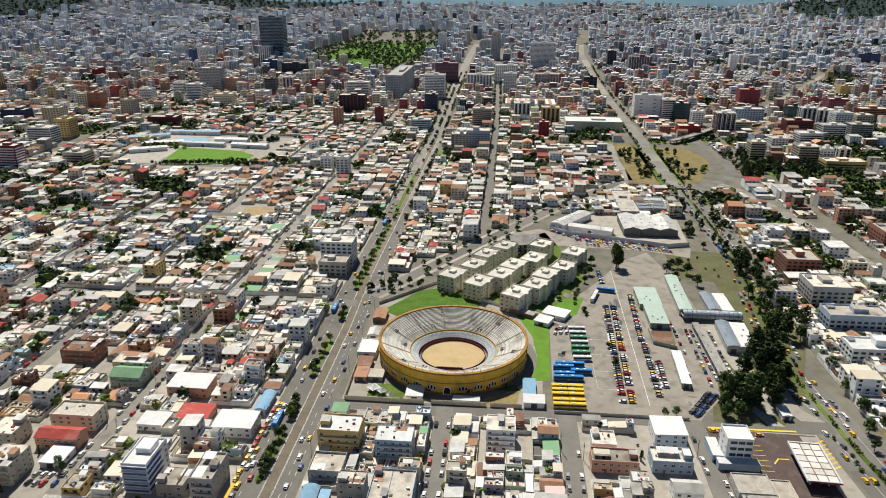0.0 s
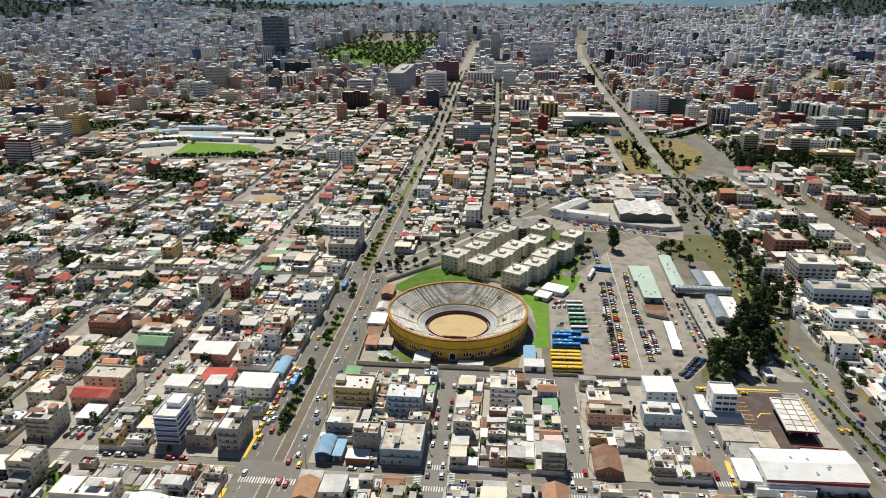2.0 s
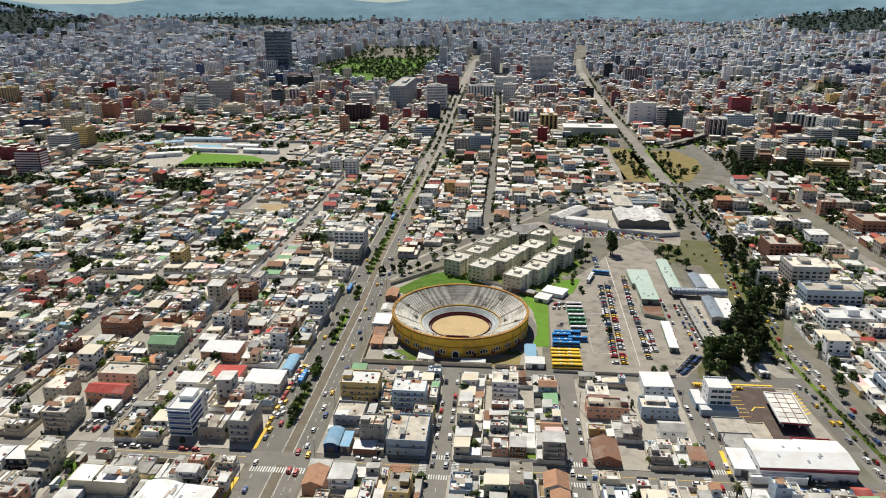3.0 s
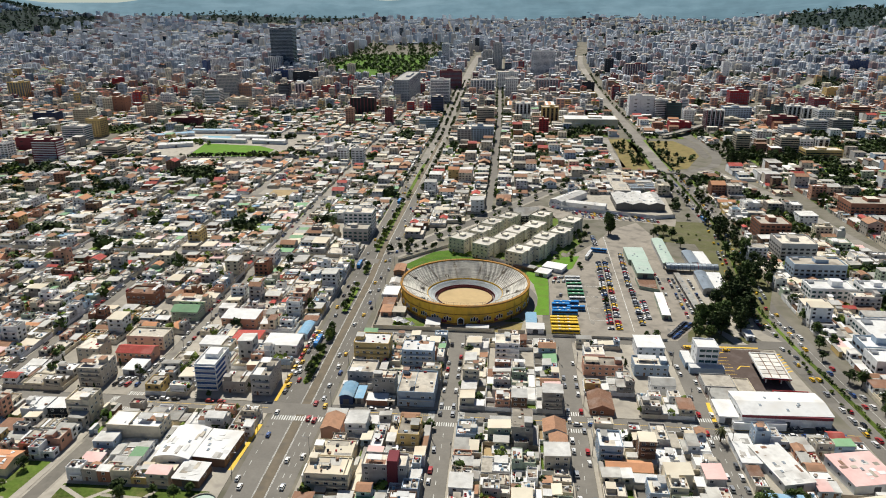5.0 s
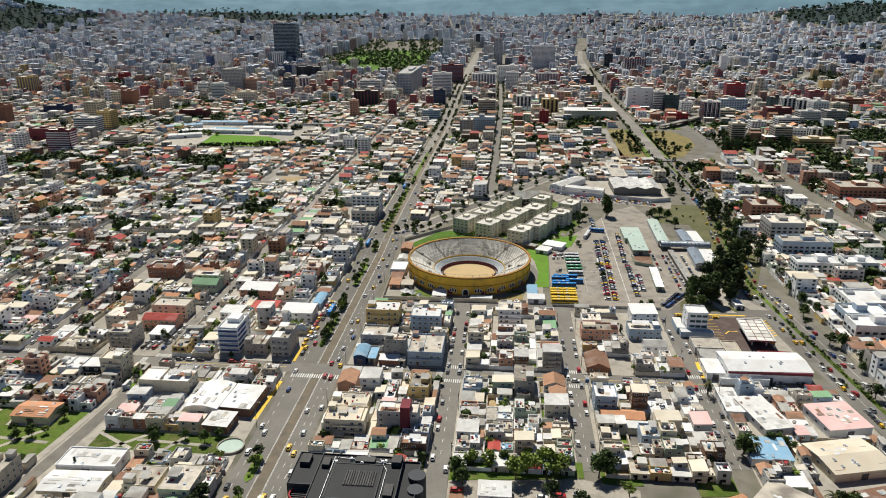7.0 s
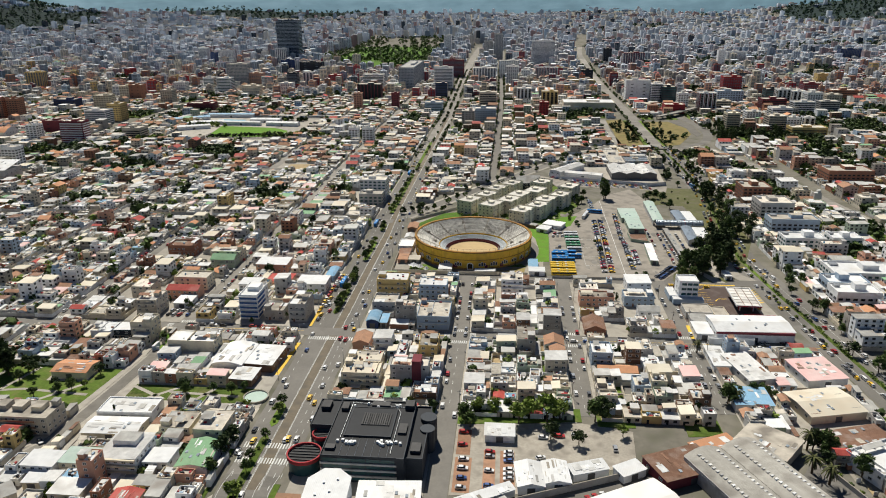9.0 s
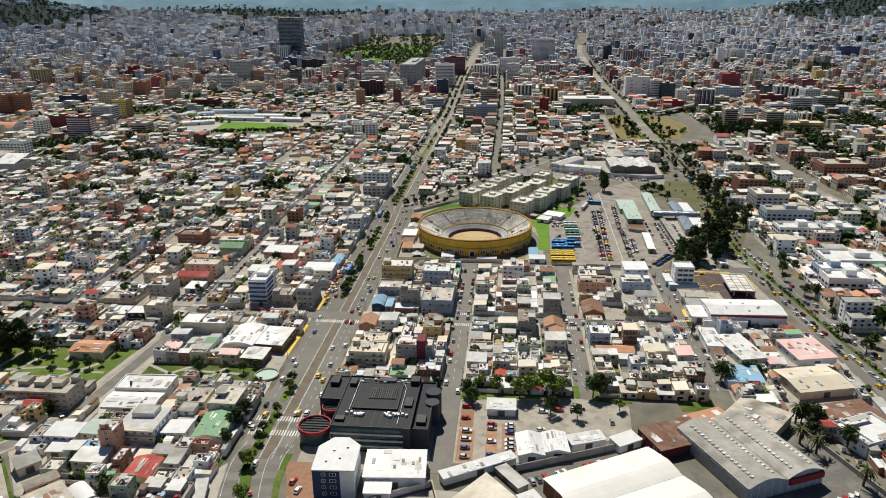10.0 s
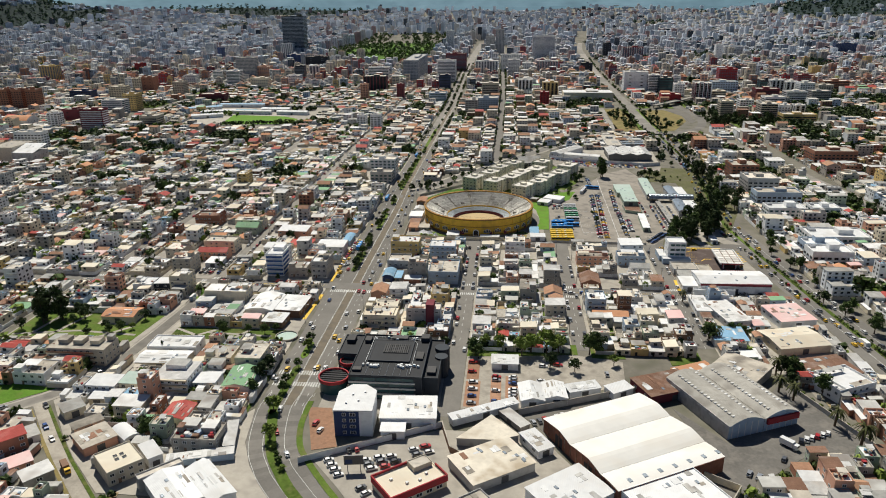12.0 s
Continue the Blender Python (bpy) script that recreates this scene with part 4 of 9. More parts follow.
hall(-58, -8, -46.5, 10, 3.6, "wall_white", "roof_white", "white rendered annex with flat white roof beside the bullring", kind="flat", name="annex", category="annex")
hall(-55, -22, -47, -12, 3, "wall_brown", "roof_rust", "low brown shed with rusty roof", kind="slant", rise=0.6)
hall(-54, -35, -47, -24, 3, "wall_salmon", "roof_tile", "low red-walled shed beside the bullring", kind="slant", rise=0.5)
hall(-46, -34, -38, -26, 2.8, "wall_render", "roof_old", "low grey shed beside the bullring", kind="slant", rise=0.5)
hall(-22, -52, -13, -42, 3, "wall_white", "roof_white", "white kiosk hall with white sheet roof", kind="slant", rise=0.4, name="kiosk", category="kiosk")
hall(4, -53.3, 18, -49.5, 2.6, "wall_white", "roof_white", "low white ticket booth row", kind="slant", rise=0.3, name="kiosk", category="kiosk")
hall(-56, 16, -49, 26, 3.2, "wall_white", "roof_sheet", "small white house beside the avenue", kind="gable", name="house", category="house")
hall(-57, 40, -49, 55, 3.4, "wall_brown", "roof_tile", "small brown house with tiled roof beside the avenue", kind="gable", name="house", category="house")
hall(42, -44, 48.5, -28, 3, "wall_grey", "roof_blue", "grey shed with pale blue sheet roof", kind="slant", rise=0.3)
hall(42, -53, 53, -45, 3.2, "wall_white", "roof_white", "white shed with white sheet roof", kind="slant", rise=0.3)


def tent(x, y, r, label):
    ob = thing("awning", x, y, 0.15, 0, label, "awning")
    g = Geo()
    for i in range(4):
        a, b = radians(90 * i), radians(90 * i + 90)
        g.faces([(r * math.cos(a), r * math.sin(a), 2.2), (r * math.cos(b), r * math.sin(b), 2.2), (0, 0, 4.4),
                 (r * math.cos((a + b) / 2) * 0.45, r * math.sin((a + b) / 2) * 0.45, 2.75)], [(0, 3, 2), (3, 1, 2), (0, 1, 3)], "roof_white")
    part("canvas", g, ob)
    for i in range(4):
        a = radians(90 * i)
        g = Geo()
        g.tube(r * math.cos(a), r * math.sin(a), 0, 2.2, 0.06, 0.06, 6, "metal_grey")
        part("pole", g, ob)


tent(-41, -44, 4.2, "pointed white canvas awning on the garden grass")
tent(-36, -47, 3.2, "pointed white canvas awning on the garden grass")
tent(-31, -51, 2.2, "small white canvas awning by the boundary wall")

# ---- flats, parking ground, depots, filling station ----
def keep_clear(x0, y0, x1, y1, gap=0.8):
    SKIP.append((x0 - gap, y0 - gap, x1 + gap, y1 + gap))


def landmark(x0, y0, x1, y1, n, wall, roof, label, kind="flat", storey=2.9, name="building", category="building", seed=1, sides=None, rot=0.0, extras=True):
    r = random.Random(seed)
    cx, cy = (x0 + x1) / 2, (y0 + y1) / 2
    keep_clear(x0, y0, x1, y1)
    s = Single(cx, cy, label, category, name, "", rot)
    house(s, x0, y0, x1, y1, n, wall, roof, r, kind, sides or ("SE" if cx < 25 else "SW"), storey, extras)
    return s


mat("flats_wall", (0.66, 0.62, 0.51), vary=0.12, stain=(DIRT, 0.3))
mat("flats_roof", (0.60, 0.57, 0.51), 0.9, vary=0.25, grain=0.5, blotch=0.15, stain=((0.25, 0.23, 0.2), 0.6))


def flats(x, y, seed, rot=-27):
    s = landmark(x - 7.5, y - 10.3, x + 7.5, y + 10.3, 4, "flats_wall", "flats_roof", "four-storey pale concrete block of flats with flat roof", "flat", 2.9, "apartment_block", "apartment block", seed, "SEW", rot, False)
    g = s.pen("stair_tower", "flats_wall")
    g.box(x + 7.5, y - 1.8, 0, x + 9, y + 1.8, 12.6, "flats_wall")
    g.box(x - 2.5, y - 2, 11.7, x + 2, y + 2.5, 13.4, "flats_wall")
    g.box(x - 5.5, y + 2.5, 11.7, x - 3.5, y + 5, 12.9, "concrete")
    s.close()["group"] = "blocks of flats"


for (ax, ay), (bx, by), count in (((-7, 105), (28, 171), 4), ((13, 92), (51, 146), 4), ((40, 74), (73, 130), 4), ((61, 176), (84, 163), 2)):
    for i in range(count):
        u = i / max(1, count - 1)
        flats(ax + u * (bx - ax) + (1.5 if i % 2 else -1.5), ay + u * (by - ay) - (1 if i % 2 else -1), 10 * count + i + int(ax))
sheet("lawn", [(-24, 110), (14, 82), (58, 62), (92, 130), (78, 196), (66, 240), (32, 206), (2, 154)], 0.0, 0.09, "grass", None, "grass between the blocks of flats")
landmark(33, 180, 58, 203, 3, "wall_dark", "roof_sheet_grey", "dark grey hall building with sheet roof beside the flats", "gable", 2.9, seed=3, rot=14).close()

LOT = [(61, 62), (58, -56.5), (134, -56.5), (150, -34), (166, 60), (162, 136), (150, 196), (122, 170), (106, 134), (92, 112)]
mat("lot_asphalt", (0.27, 0.242, 0.205), 0.9, vary=0.3, grain=0.5, blotch=0.05, stain=((0.13, 0.12, 0.105), 0.6))
sheet("parking_ground", LOT, 0.0, 0.09, "lot_asphalt", None, "worn grey asphalt parking ground with faded bays")
g = Geo()
strip(g, [(114, 150), (110, -45)], 0.16, 0.116, "road_paint", 0.006)
strip(g, [(84, 40), (84, -30)], 0.12, 0.116, "road_paint", 0.006)
for k in range(4):
    strip(g, [(84, -30 + 20 * k), (98, -30 + 20 * k)], 0.12, 0.116, "road_paint", 0.006)
pr = random.Random(12)
patches = Geo()
for k in range(90):
    x, y = pr.uniform(64, 150), pr.uniform(-52, 110)
    if x < 62 + 0.9 * (170 - y) and x < 136 + 0.2 * (y + 56):
        a, b = pr.uniform(0.6, 3.2), pr.uniform(0.8, 6.0)
        q = [(x + a * math.cos(t), y + b * math.sin(t)) for t in (pr.uniform(0, 0.8) + 1.05 * i for i in range(6))]
        patches.prism(q, 0.09, 0.094 + 0.0002 * k, pr.choice(("old_asphalt", "lot_asphalt", "asphalt", "yard_asphalt", "pale_road")))
patches.done("asphalt_patches", None, "dark and pale repair patches on the parking ground", kind="stuff")
g.done("bay_lines", None, "faded white bay lines on the parking ground", kind="stuff")
sheet("lawn", [(58, 66), (74, 92), (88, 96), (80, 66), (66, 56)], 0.09, 0.14, "lawn", None, "lawn at the corner of the parking ground")
wall_run("boundary_wall", [(58, -56.7), (128, -56.7)], 1.6, 0.25, "wall_grey", "low grey wall along the parking ground")
hall(58, 57, 74, 69, 3.2, "wall_white", "roof_white", "low white canteen with white sheet roof", -25, "slant", 0.3)
hall(52, 46, 62, 56, 3.0, "wall_white", "roof_white", "low white canteen with white sheet roof", -25, "slant", 0.3)
hall(34, 60, 52, 65, 2.8, "wall_brown", "roof_sheet_grey", "long low open stall with grey sheet roof", -28, "slant", 0.3)
# sheds of the transport depot
mat("roof_mint", (0.42, 0.52, 0.45), 0.6, vary=0.15, grain=0.4, stain=((0.5, 0.52, 0.48), 0.5), waves=0.8)
hall(151.5, 72, 160, 134, 4.5, "wall_grey", "roof_mint", "long platform shed with pale green metal roof", -2, "gable", 1.0)
hall(125, 80, 140, 108, 4.0, "wall_green", "roof_mint", "depot hall with pale green metal roof", 0, "slant", 0.8)
hall(127, 50, 139, 79, 4.0, "wall_green", "roof_mint", "depot hall with pale green metal roof", 0, "slant", 0.8)
hall(171, 74, 179, 103, 4.5, "wall_grey", "roof_glass", "platform shed with blue-grey translucent roof", 0, "vault", 1.2)
hall(179.5, 75, 187.5, 103, 4.0, "wall_white", "roof_white", "shed with white sheet roof beside the platforms", 0, "slant", 0.4)
hall(169, 20, 177, 56, 4.5, "wall_grey", "roof_glass", "platform shed with blue-grey translucent roof", -3, "vault", 1.2)
hall(177.5, 22, 187, 55, 4.0, "wall_white", "roof_white", "shed with white sheet roof beside the platforms", -3, "slant", 0.4)
hall(132, -25, 137, 13, 3.4, "wall_green", "roof_white", "narrow covered walkway with white roof", -3, "slant", 0.3)
hall(155, -20, 158.5, 55, 3.0, "steel_dark", "roof_sheet_grey", "narrow dark covered platform", 0, "slant", 0.2)
sheet("yard_floor", [(125, 27), (139, 23), (140, 49), (125, 46)], 0.09, 0.13, "roof_rust", None, "red-brown paved enclosure at the depot")
wall_run("hoarding", [(125, 28), (138, 22), (140, 46)], 2.4, 0.2, "wall_green", "green sheet hoarding round the enclosure", 0.09)
wall_run("hoarding", [(125, 28), (125, 46)], 2.4, 0.2, "wall_green", "green sheet hoarding round the enclosure", 0.09)
sheet("concrete_apron", [(161, -30), (176, -58), (168, -58), (158, -30), (160, 56), (166, 56)], 0.09, 0.13, "paving", None, "pale concrete path beside the trees")


def bridge_tube():
    ob = thing("covered_footbridge", 151, 67, 0.09, 0, "tubular glazed footbridge with metal ribs across the platforms", "footbridge")
    n = 10
    g = Geo()
    prof = [(4.2 * math.cos(math.pi * i / n), 3.2 + 3.6 * math.sin(math.pi * i / n)) for i in range(n + 1)]
    p = [(x, y, z) for x in (0, 39) for y, z in prof]
    g.faces(p, [(i, n + 1 + i, n + 2 + i, i + 1) for i in range(n)], "roof_glass")
    part("glazing", g, ob)
    g = Geo()
    g.box(0, -4.2, 2.9, 39, 4.2, 3.2, "concrete")
    part("deck", g, ob)
    for k in range(14):
        x = k * 3
        g = Geo()
        for (y0, z0), (y1, z1) in zip(prof, prof[1:]):
            g.limb((x, y0 * 1.03, z0 + 0.05), (x, y1 * 1.03, z1 + 0.05), 0.14, 0.14, "wall_red" if k == 8 else "steel_dark", 4)
        part("rib", g, ob)
    for x in (2, 19, 37):
        g = Geo()
        g.box(x, -0.4, 0, x + 0.8, 0.4, 2.9, "concrete")
        part("pier", g, ob)


bridge_tube()
# warehouse compound
sheet("compound_yard", [(70, 255), (82, 238), (171, 210), (190, 216), (196, 300), (196, 372), (140, 372), (124, 335), (104, 300)], 0.0, 0.09, "paving", None, "pale concrete yard of the warehouse compound")
hall(67, 261, 117, 275, 6, "wall_white", "roof_sheet", "long white warehouse with pale metal roof", 54, "gable", 1.6, "warehouse", "warehouse")
hall(88, 240, 128, 250, 5, "wall_white", "roof_sheet", "long white warehouse with pale metal roof", -18, "gable", 1.4, "warehouse", "warehouse")
for k in range(3):
    hall(137 + 16 * k, 238, 152.6 + 16 * k, 283, 6.5, "steel_dark", "roof_sheet", "dark open hall bay with broad pale metal roof", 0, "gable", 2.2, "warehouse", "warehouse", "y", 0.3)
hall(142, 294, 160, 370, 6, "wall_grey", "roof_concrete", "long grey flat-roofed factory wing", 0, "flat", name="factory_wing", category="factory")
for k in range(4):
    for j in range(2):
        hall(162 + 15 * j, 310 + 11 * k, 176 + 15 * j, 320 + 11 * k, 5, "wall_grey", "roof_glass", "grey factory bay with dark glazed roof", 0, "flat", name="factory_bay", category="factory", doors=False)
sheet("red_court", [(123, 302), (137, 303), (137, 334), (125, 326)], 0.09, 0.13, "roof_tile", None, "red paved court")
wall_run("compound_wall", [(71, 253), (82, 238), (171, 210), (190, 216)], 3.6, 0.4, "wall_white", "high whitewashed compound wall")
sheet("lower_parking", [(38, 236), (62, 250), (80, 235), (171, 207), (190, 210), (184, 186), (150, 200), (104, 202), (70, 206), (30, 206)], 0.0, 0.09, "lot_asphalt", None, "grey asphalt parking strip below the compound wall")
# filling station
mat("station_ground", (0.10, 0.075, 0.065), 0.9, vary=0.2, grain=0.6, stain=((0.16, 0.13, 0.12), 0.5))
sheet("station_ground", [(134.5, -123), (192, -123), (188, -65), (134.5, -64)], 0.17, 0.2, "station_ground", None, "dark stained forecourt of the filling station")
sheet("concrete_apron", [(183, -122), (193, -122), (189, -66), (180, -66)], 0.2, 0.22, "paving", None, "pale concrete strip at the edge of the forecourt")
keep_clear(131, -150, 196, -60)


mat("canopy_panel", (0.66, 0.63, 0.58), 0.8, vary=0.25, grain=0.6, stain=((0.6, 0.56, 0.5), 0.5))


def filling_station():
    ob = thing("filling_station_canopy", 175.5, -94, 0.2, -3, "flat white filling station canopy with gridded roof panels", "canopy")
    g = Geo()
    g.shell(-7.5, -15, 7.5, 15, 4.6, 5.6, 5.2, "roof_white", 0.7)
    part("fascia", g, ob)
    for i in range(3):
        for j in range(6):
            g = Geo()
            x, y = -6.7 + 4.5 * i, -14.2 + 4.75 * j
            g.box(x + 0.15, y + 0.15, 5.0, x + 4.1, y + 4.25, 5.25, "canopy_panel")
            part("roof_panel", g, ob)
    g = Geo()
    g.box(-6.8, -14.3, 4.6, 6.8, 14.3, 5.0, "roof_rust")
    part("ceiling_frame", g, ob)
    g = Geo()
    g.box(-6.5, -15.06, 4.7, 7.5, -15.0, 5.4, "wall_red")
    part("sign_band", g, ob, "red sign band")
    for x in (-4, 4):
        for y in (-10, 0, 10):
            g = Geo()
            g.box(x - 0.3, y - 0.3, 0, x + 0.3, y + 0.3, 4.6, "frame_white")
            part("column", g, ob)
            g = Geo()
            g.box(x - 0.5, y + 1, 0.15, x + 0.5, y + 1.7, 1.9, "wall_red")
            part("fuel_pump", g, ob)


filling_station()
s = landmark(136, -92, 148, -80, 4, "wall_white", "roof_white", "four-storey white office block with teal window bands", "flat", 3.3, seed=5, sides="W", extras=False)
for k in range(4):
    for i in range(3):
        gx = 137.6 + 3.5 * i
        s.pen("window_pane", (gx, k)).box(gx, -92.08, 1.2 + 3.3 * k, gx + 3.0, -92.0, 2.7 + 3.3 * k, "teal_glass")
s.pen("base_wing", "wall_blue").box(132, -97, 0, 151, -92.1, 3.6, "wall_blue", "roof_white")
s.pen("base_wing", "wall_blue").box(130.8, -91, 0, 135.8, -76, 3.6, "wall_blue", "roof_white")
s.close()
hall(135, -118, 151, -104, 3.6, "wall_grey", "roof_concrete", "low grey workshop with stained flat roof", 0, "flat", base=0.2)
hall(151.5, -121, 160, -107, 3.2, "wall_cream", "roof_old", "low cream shed with weathered roof", 0, "flat", base=0.2)
hall(136, -131, 150, -119.5, 3.6, "wall_grey", "roof_sheet_grey", "workshop shed with grey corrugated roof", 0, "slant", 0.4, base=0.17)
hall(144.5, -148, 187.5, -126, 6.5, "wall_white", "roof_white", "big white supermarket hall with white metal roof", 2, "gable", 1.2, "supermarket", "supermarket", "x", base=0.17)
hall(134.5, -147, 143.5, -132, 4.0, "wall_white", "roof_white", "low white shop wing with white roof", 0, "slant", 0.4, base=0.17)
hall(168, -125.5, 186, -121, 4.5, "wall_red", "roof_white", "low red-walled wing behind the supermarket", 0, "flat", base=0.2)
g = Geo()
g.box(144.7, -148.9, 5.2, 187.3, -148.1, 6.6, "wall_maroon")
g.done("shop_sign_band", None, "dark red sign band along the supermarket eaves", category="sign")
hall(140, -152.0, 165, -149.3, 3.2, "wall_white", "roof_white", "low white canopy wing of the supermarket", 2, "flat", base=0.17)

# ---- southern plots ----
mat("louvre", (0.085, 0.082, 0.08), 0.8, vary=0.3, grain=0.5)


def dark_centre():
    """The dark mall with glass bands, drums and a plant-covered roof deck."""
    keep_clear(-62, -296, -4, -240)
    ob = thing("shopping_centre", -26.5, -267, 0.17, 0, "dark grey shopping centre with glass bands and plant roof", "shopping centre")
    g = Geo()
    g.shell(-20.5, -21, 13.5, 21, 0, 12.4, 11.8, "wall_dark", 0.3)
    part("wall_body", g, ob)
    g = Geo()
    g.face([(-20.2, -20.7, 11.8), (13.2, -20.7, 11.8), (13.2, 20.7, 11.8), (-20.2, 20.7, 11.8)], "roof_black")
    part("roof", g, ob, "black membrane roof")
    g = Geo()
    g.shell(13.5, -18, 20.5, 21, 0, 10.5, 9.8, "wall_dark", 0.3)
    g.face([(13.7, -17.8, 9.8), (20.3, -17.8, 9.8), (20.3, 20.8, 9.8), (13.7, 20.8, 9.8)], "roof_black")
    part("side_wing", g, ob)
    g = Geo()
    g.shell(-31, 3, -20.5, 24, 0, 10.4, 9.8, "wall_dark", 0.3)
    g.face([(-30.8, 3.2, 9.8), (-20.7, 3.2, 9.8), (-20.7, 23.8, 9.8), (-30.8, 23.8, 9.8)], "roof_black")
    part("north_wing", g, ob)
    for k in range(3):
        g = Geo()
        g.box(-30.5, 2.9, 0.9 + 2.9 * k, -21, 3.0, 2.5 + 2.9 * k, "teal_glass")
        part("window", g, ob, "teal glass window")
    for x0, y0, x1, y1, h in ((-19, 12, -16, 17, 1.6), (9, 15, 13, 20, 2.2), (-6, 16, 2, 19.5, 1.2), (8.5, -4, 12, 3, 1.0), (-19.5, -17, -15.5, -14, 1.1), (15, -14, 19, -8, 1.4), (-29, 15, -25, 21, 2.0)):
        g = Geo()
        g.box(x0, y0, 9.8 if x0 > 14 or x0 < -21 else 11.8, x1, y1, (9.8 if x0 > 14 or x0 < -21 else 11.8) + h, "wall_dark", "louvre")
        part("plant_housing", g, ob, "grey plant housing")
    for i in range(7):
        g = Geo()
        g.limb((-13 + 3.2 * i, -20, 11.95), (-13 + 3.2 * i, -8, 11.95), 0.08, 0.08, "metal_grey", 4)
        part("roof_cable", g, ob)
    for k in range(4):
        for i in range(5):
            g = Geo()
            x = -19.5 + 5.9 * i
            g.box(x, -21.08, 0.9 + 2.9 * k, x + 5.6, -21.0, 2.4 + 2.9 * k, "teal_glass")
            part("window", g, ob, "teal glass window")
    for k in range(3):
        g = Geo()
        g.box(-20.5, -21.5, 2.6 + 2.9 * k, 10.5, -21.0, 3.4 + 2.9 * k, "wall_grey")
        part("ledge", g, ob)
    g = Geo()
    g.box(10.5, -21.6, 0, 13.6, -21.0, 12.6, "wall_dark")
    part("corner_panel", g, ob)
    g = Geo()
    g.shell(-14, -7, 6, 15, 11.8, 12.6, 12.4, "wall_dark", 0.4)
    g.face([(-13.6, -6.6, 12.4), (5.6, -6.6, 12.4), (5.6, 14.6, 12.4), (-13.6, 14.6, 12.4)], "roof_black")
    part("roof_deck", g, ob)
    for i in range(13):
        g = Geo()
        g.box(-8 + i * 0.95, 1, 12.4, -7.4 + i * 0.95, 10, 12.9, "louvre")
        part("roof_louvre", g, ob)
    unit = Geo()
    unit.box(-0.6, -0.5, 0, 0.6, 0.5, 1.0, "frame_white")
    unit.box(-0.4, -0.4, 1.0, 0.4, 0.4, 1.15, "metal_grey")
    unit = unit.mesh("air_unit")
    r = random.Random(4)
    for i in range(26):
        x = r.choice((r.uniform(-16, -6), r.uniform(1, 11)))
        put_mesh("air_unit", unit, ob, pose(x, r.uniform(-12.5, -10), 11.8, 0, 0, r.choice((0, 90))))
    for i in range(9):
        put_mesh("air_unit", unit, ob, pose(r.uniform(-18, 12), r.uniform(15.5, 19.5), 11.8, 0, 0, r.choice((0, 90))))
    for a, b in (((-15, -8), (-15, 19)), ((-15, 19), (12, 16)), ((7.5, -18), (7.5, 12)), ((7.5, 12), (4, 19))):
        g = Geo()
        g.limb((*a, 12.2), (*b, 12.2), 0.13, 0.13, "metal_grey", 6)
        part("roof_pipe", g, ob)
    for i, (x, y, rr) in enumerate(((20.0, 11, 3.6), (20.2, 3.5, 3.2))):
        g = Geo()
        g.tube(x, y, 0, 11.6 - i, rr, rr, 20, "wall_dark")
        part("drum", g, ob, "dark metal-clad drum")
    for x, y, rr, h in ((-29.5, -12.5, 6.8, 6.0), (-25, 0.5, 4.0, 7.2)):
        g = Geo()
        g.tube(x, y, 0, h, rr, rr, 28, "teal_glass", False)
        drum = part("glass_drum", g, ob)
        g = Geo()
        ring = [(math.cos(2 * math.pi * i / 28), math.sin(2 * math.pi * i / 28)) for i in range(28)]
        p = [(x + q * a, y + q * b, z) for q, z in ((rr + 0.5, h - 0.6), (rr + 0.5, h + 1.0), (rr - 0.1, h + 1.0), (rr - 0.1, h - 0.4)) for a, b in ring]
        g.faces(p, [(28 * k + i, 28 * k + (i + 1) % 28, 28 * k + 28 + (i + 1) % 28, 28 * k + 28 + i) for k in range(3) for i in range(28)], "wall_red")
        part("red_rim", g, drum, "glossy red rim")
        g = Geo()
        g.tube(x, y, h - 0.5, h - 0.1, rr, rr, 28, "roof_black")
        part("drum_roof", g, drum)
        for i in range(7):
            w = math.sqrt(max(0.1, rr * rr - (rr * (2 * i / 7 - 0.86)) ** 2)) * 0.9
            g = Geo()
            g.box(x - w, y + rr * (2 * i / 7 - 0.86) - 0.2, h - 0.1, x + w, y + rr * (2 * i / 7 - 0.86) + 0.2, h + 0.3, "louvre")
            part("roof_slat", g, drum)


dark_centre()


def white_block():
    keep_clear(-62, -322, -3, -290)
    ob = thing("office_block", -39, -308, 0.17, 3, "white and navy office block with square windows and white roof", "building")
    g = Geo()
    g.prism([(-8, -10), (8, -10), (8, 6), (3, 11), (-3, 11), (-8, 5)], 0, 12.2, "wall_white", "roof_white")
    part("wall_body", g, ob)
    g = Geo()
    g.prism([(-8.3, -10.3), (8.3, -10.3), (8.3, 6.1), (3.1, 11.3), (-3.1, 11.3), (-8.3, 5.1)], 12.2, 12.7, "roof_white")
    part("roof", g, ob)
    g = Geo()
    g.box(-8.06, -10.08, 0, 2.5, -10.0, 12.0, "wall_navy")
    part("navy_front", g, ob, "navy-blue cladding")
    for k in range(4):
        for x, w in ((-3.8, 1.6), (-0.2, 2.6)):
            m = Matrix(((w, 0, 0, x), (0, 0, -1, -10.08), (0, 1.5, 0, 1.9 + 2.9 * k), (0, 0, 0, 1)))
            put_mesh("window", WINDOW, ob, m)
    for x, y in ((-2, 2), (3, 4), (-4, -5), (1, -3)):
        g = Geo()
        g.box(x, y, 12.7, x + 0.8, y + 0.7, 13.3, "metal_grey")
        part("roof_vent", g, ob)


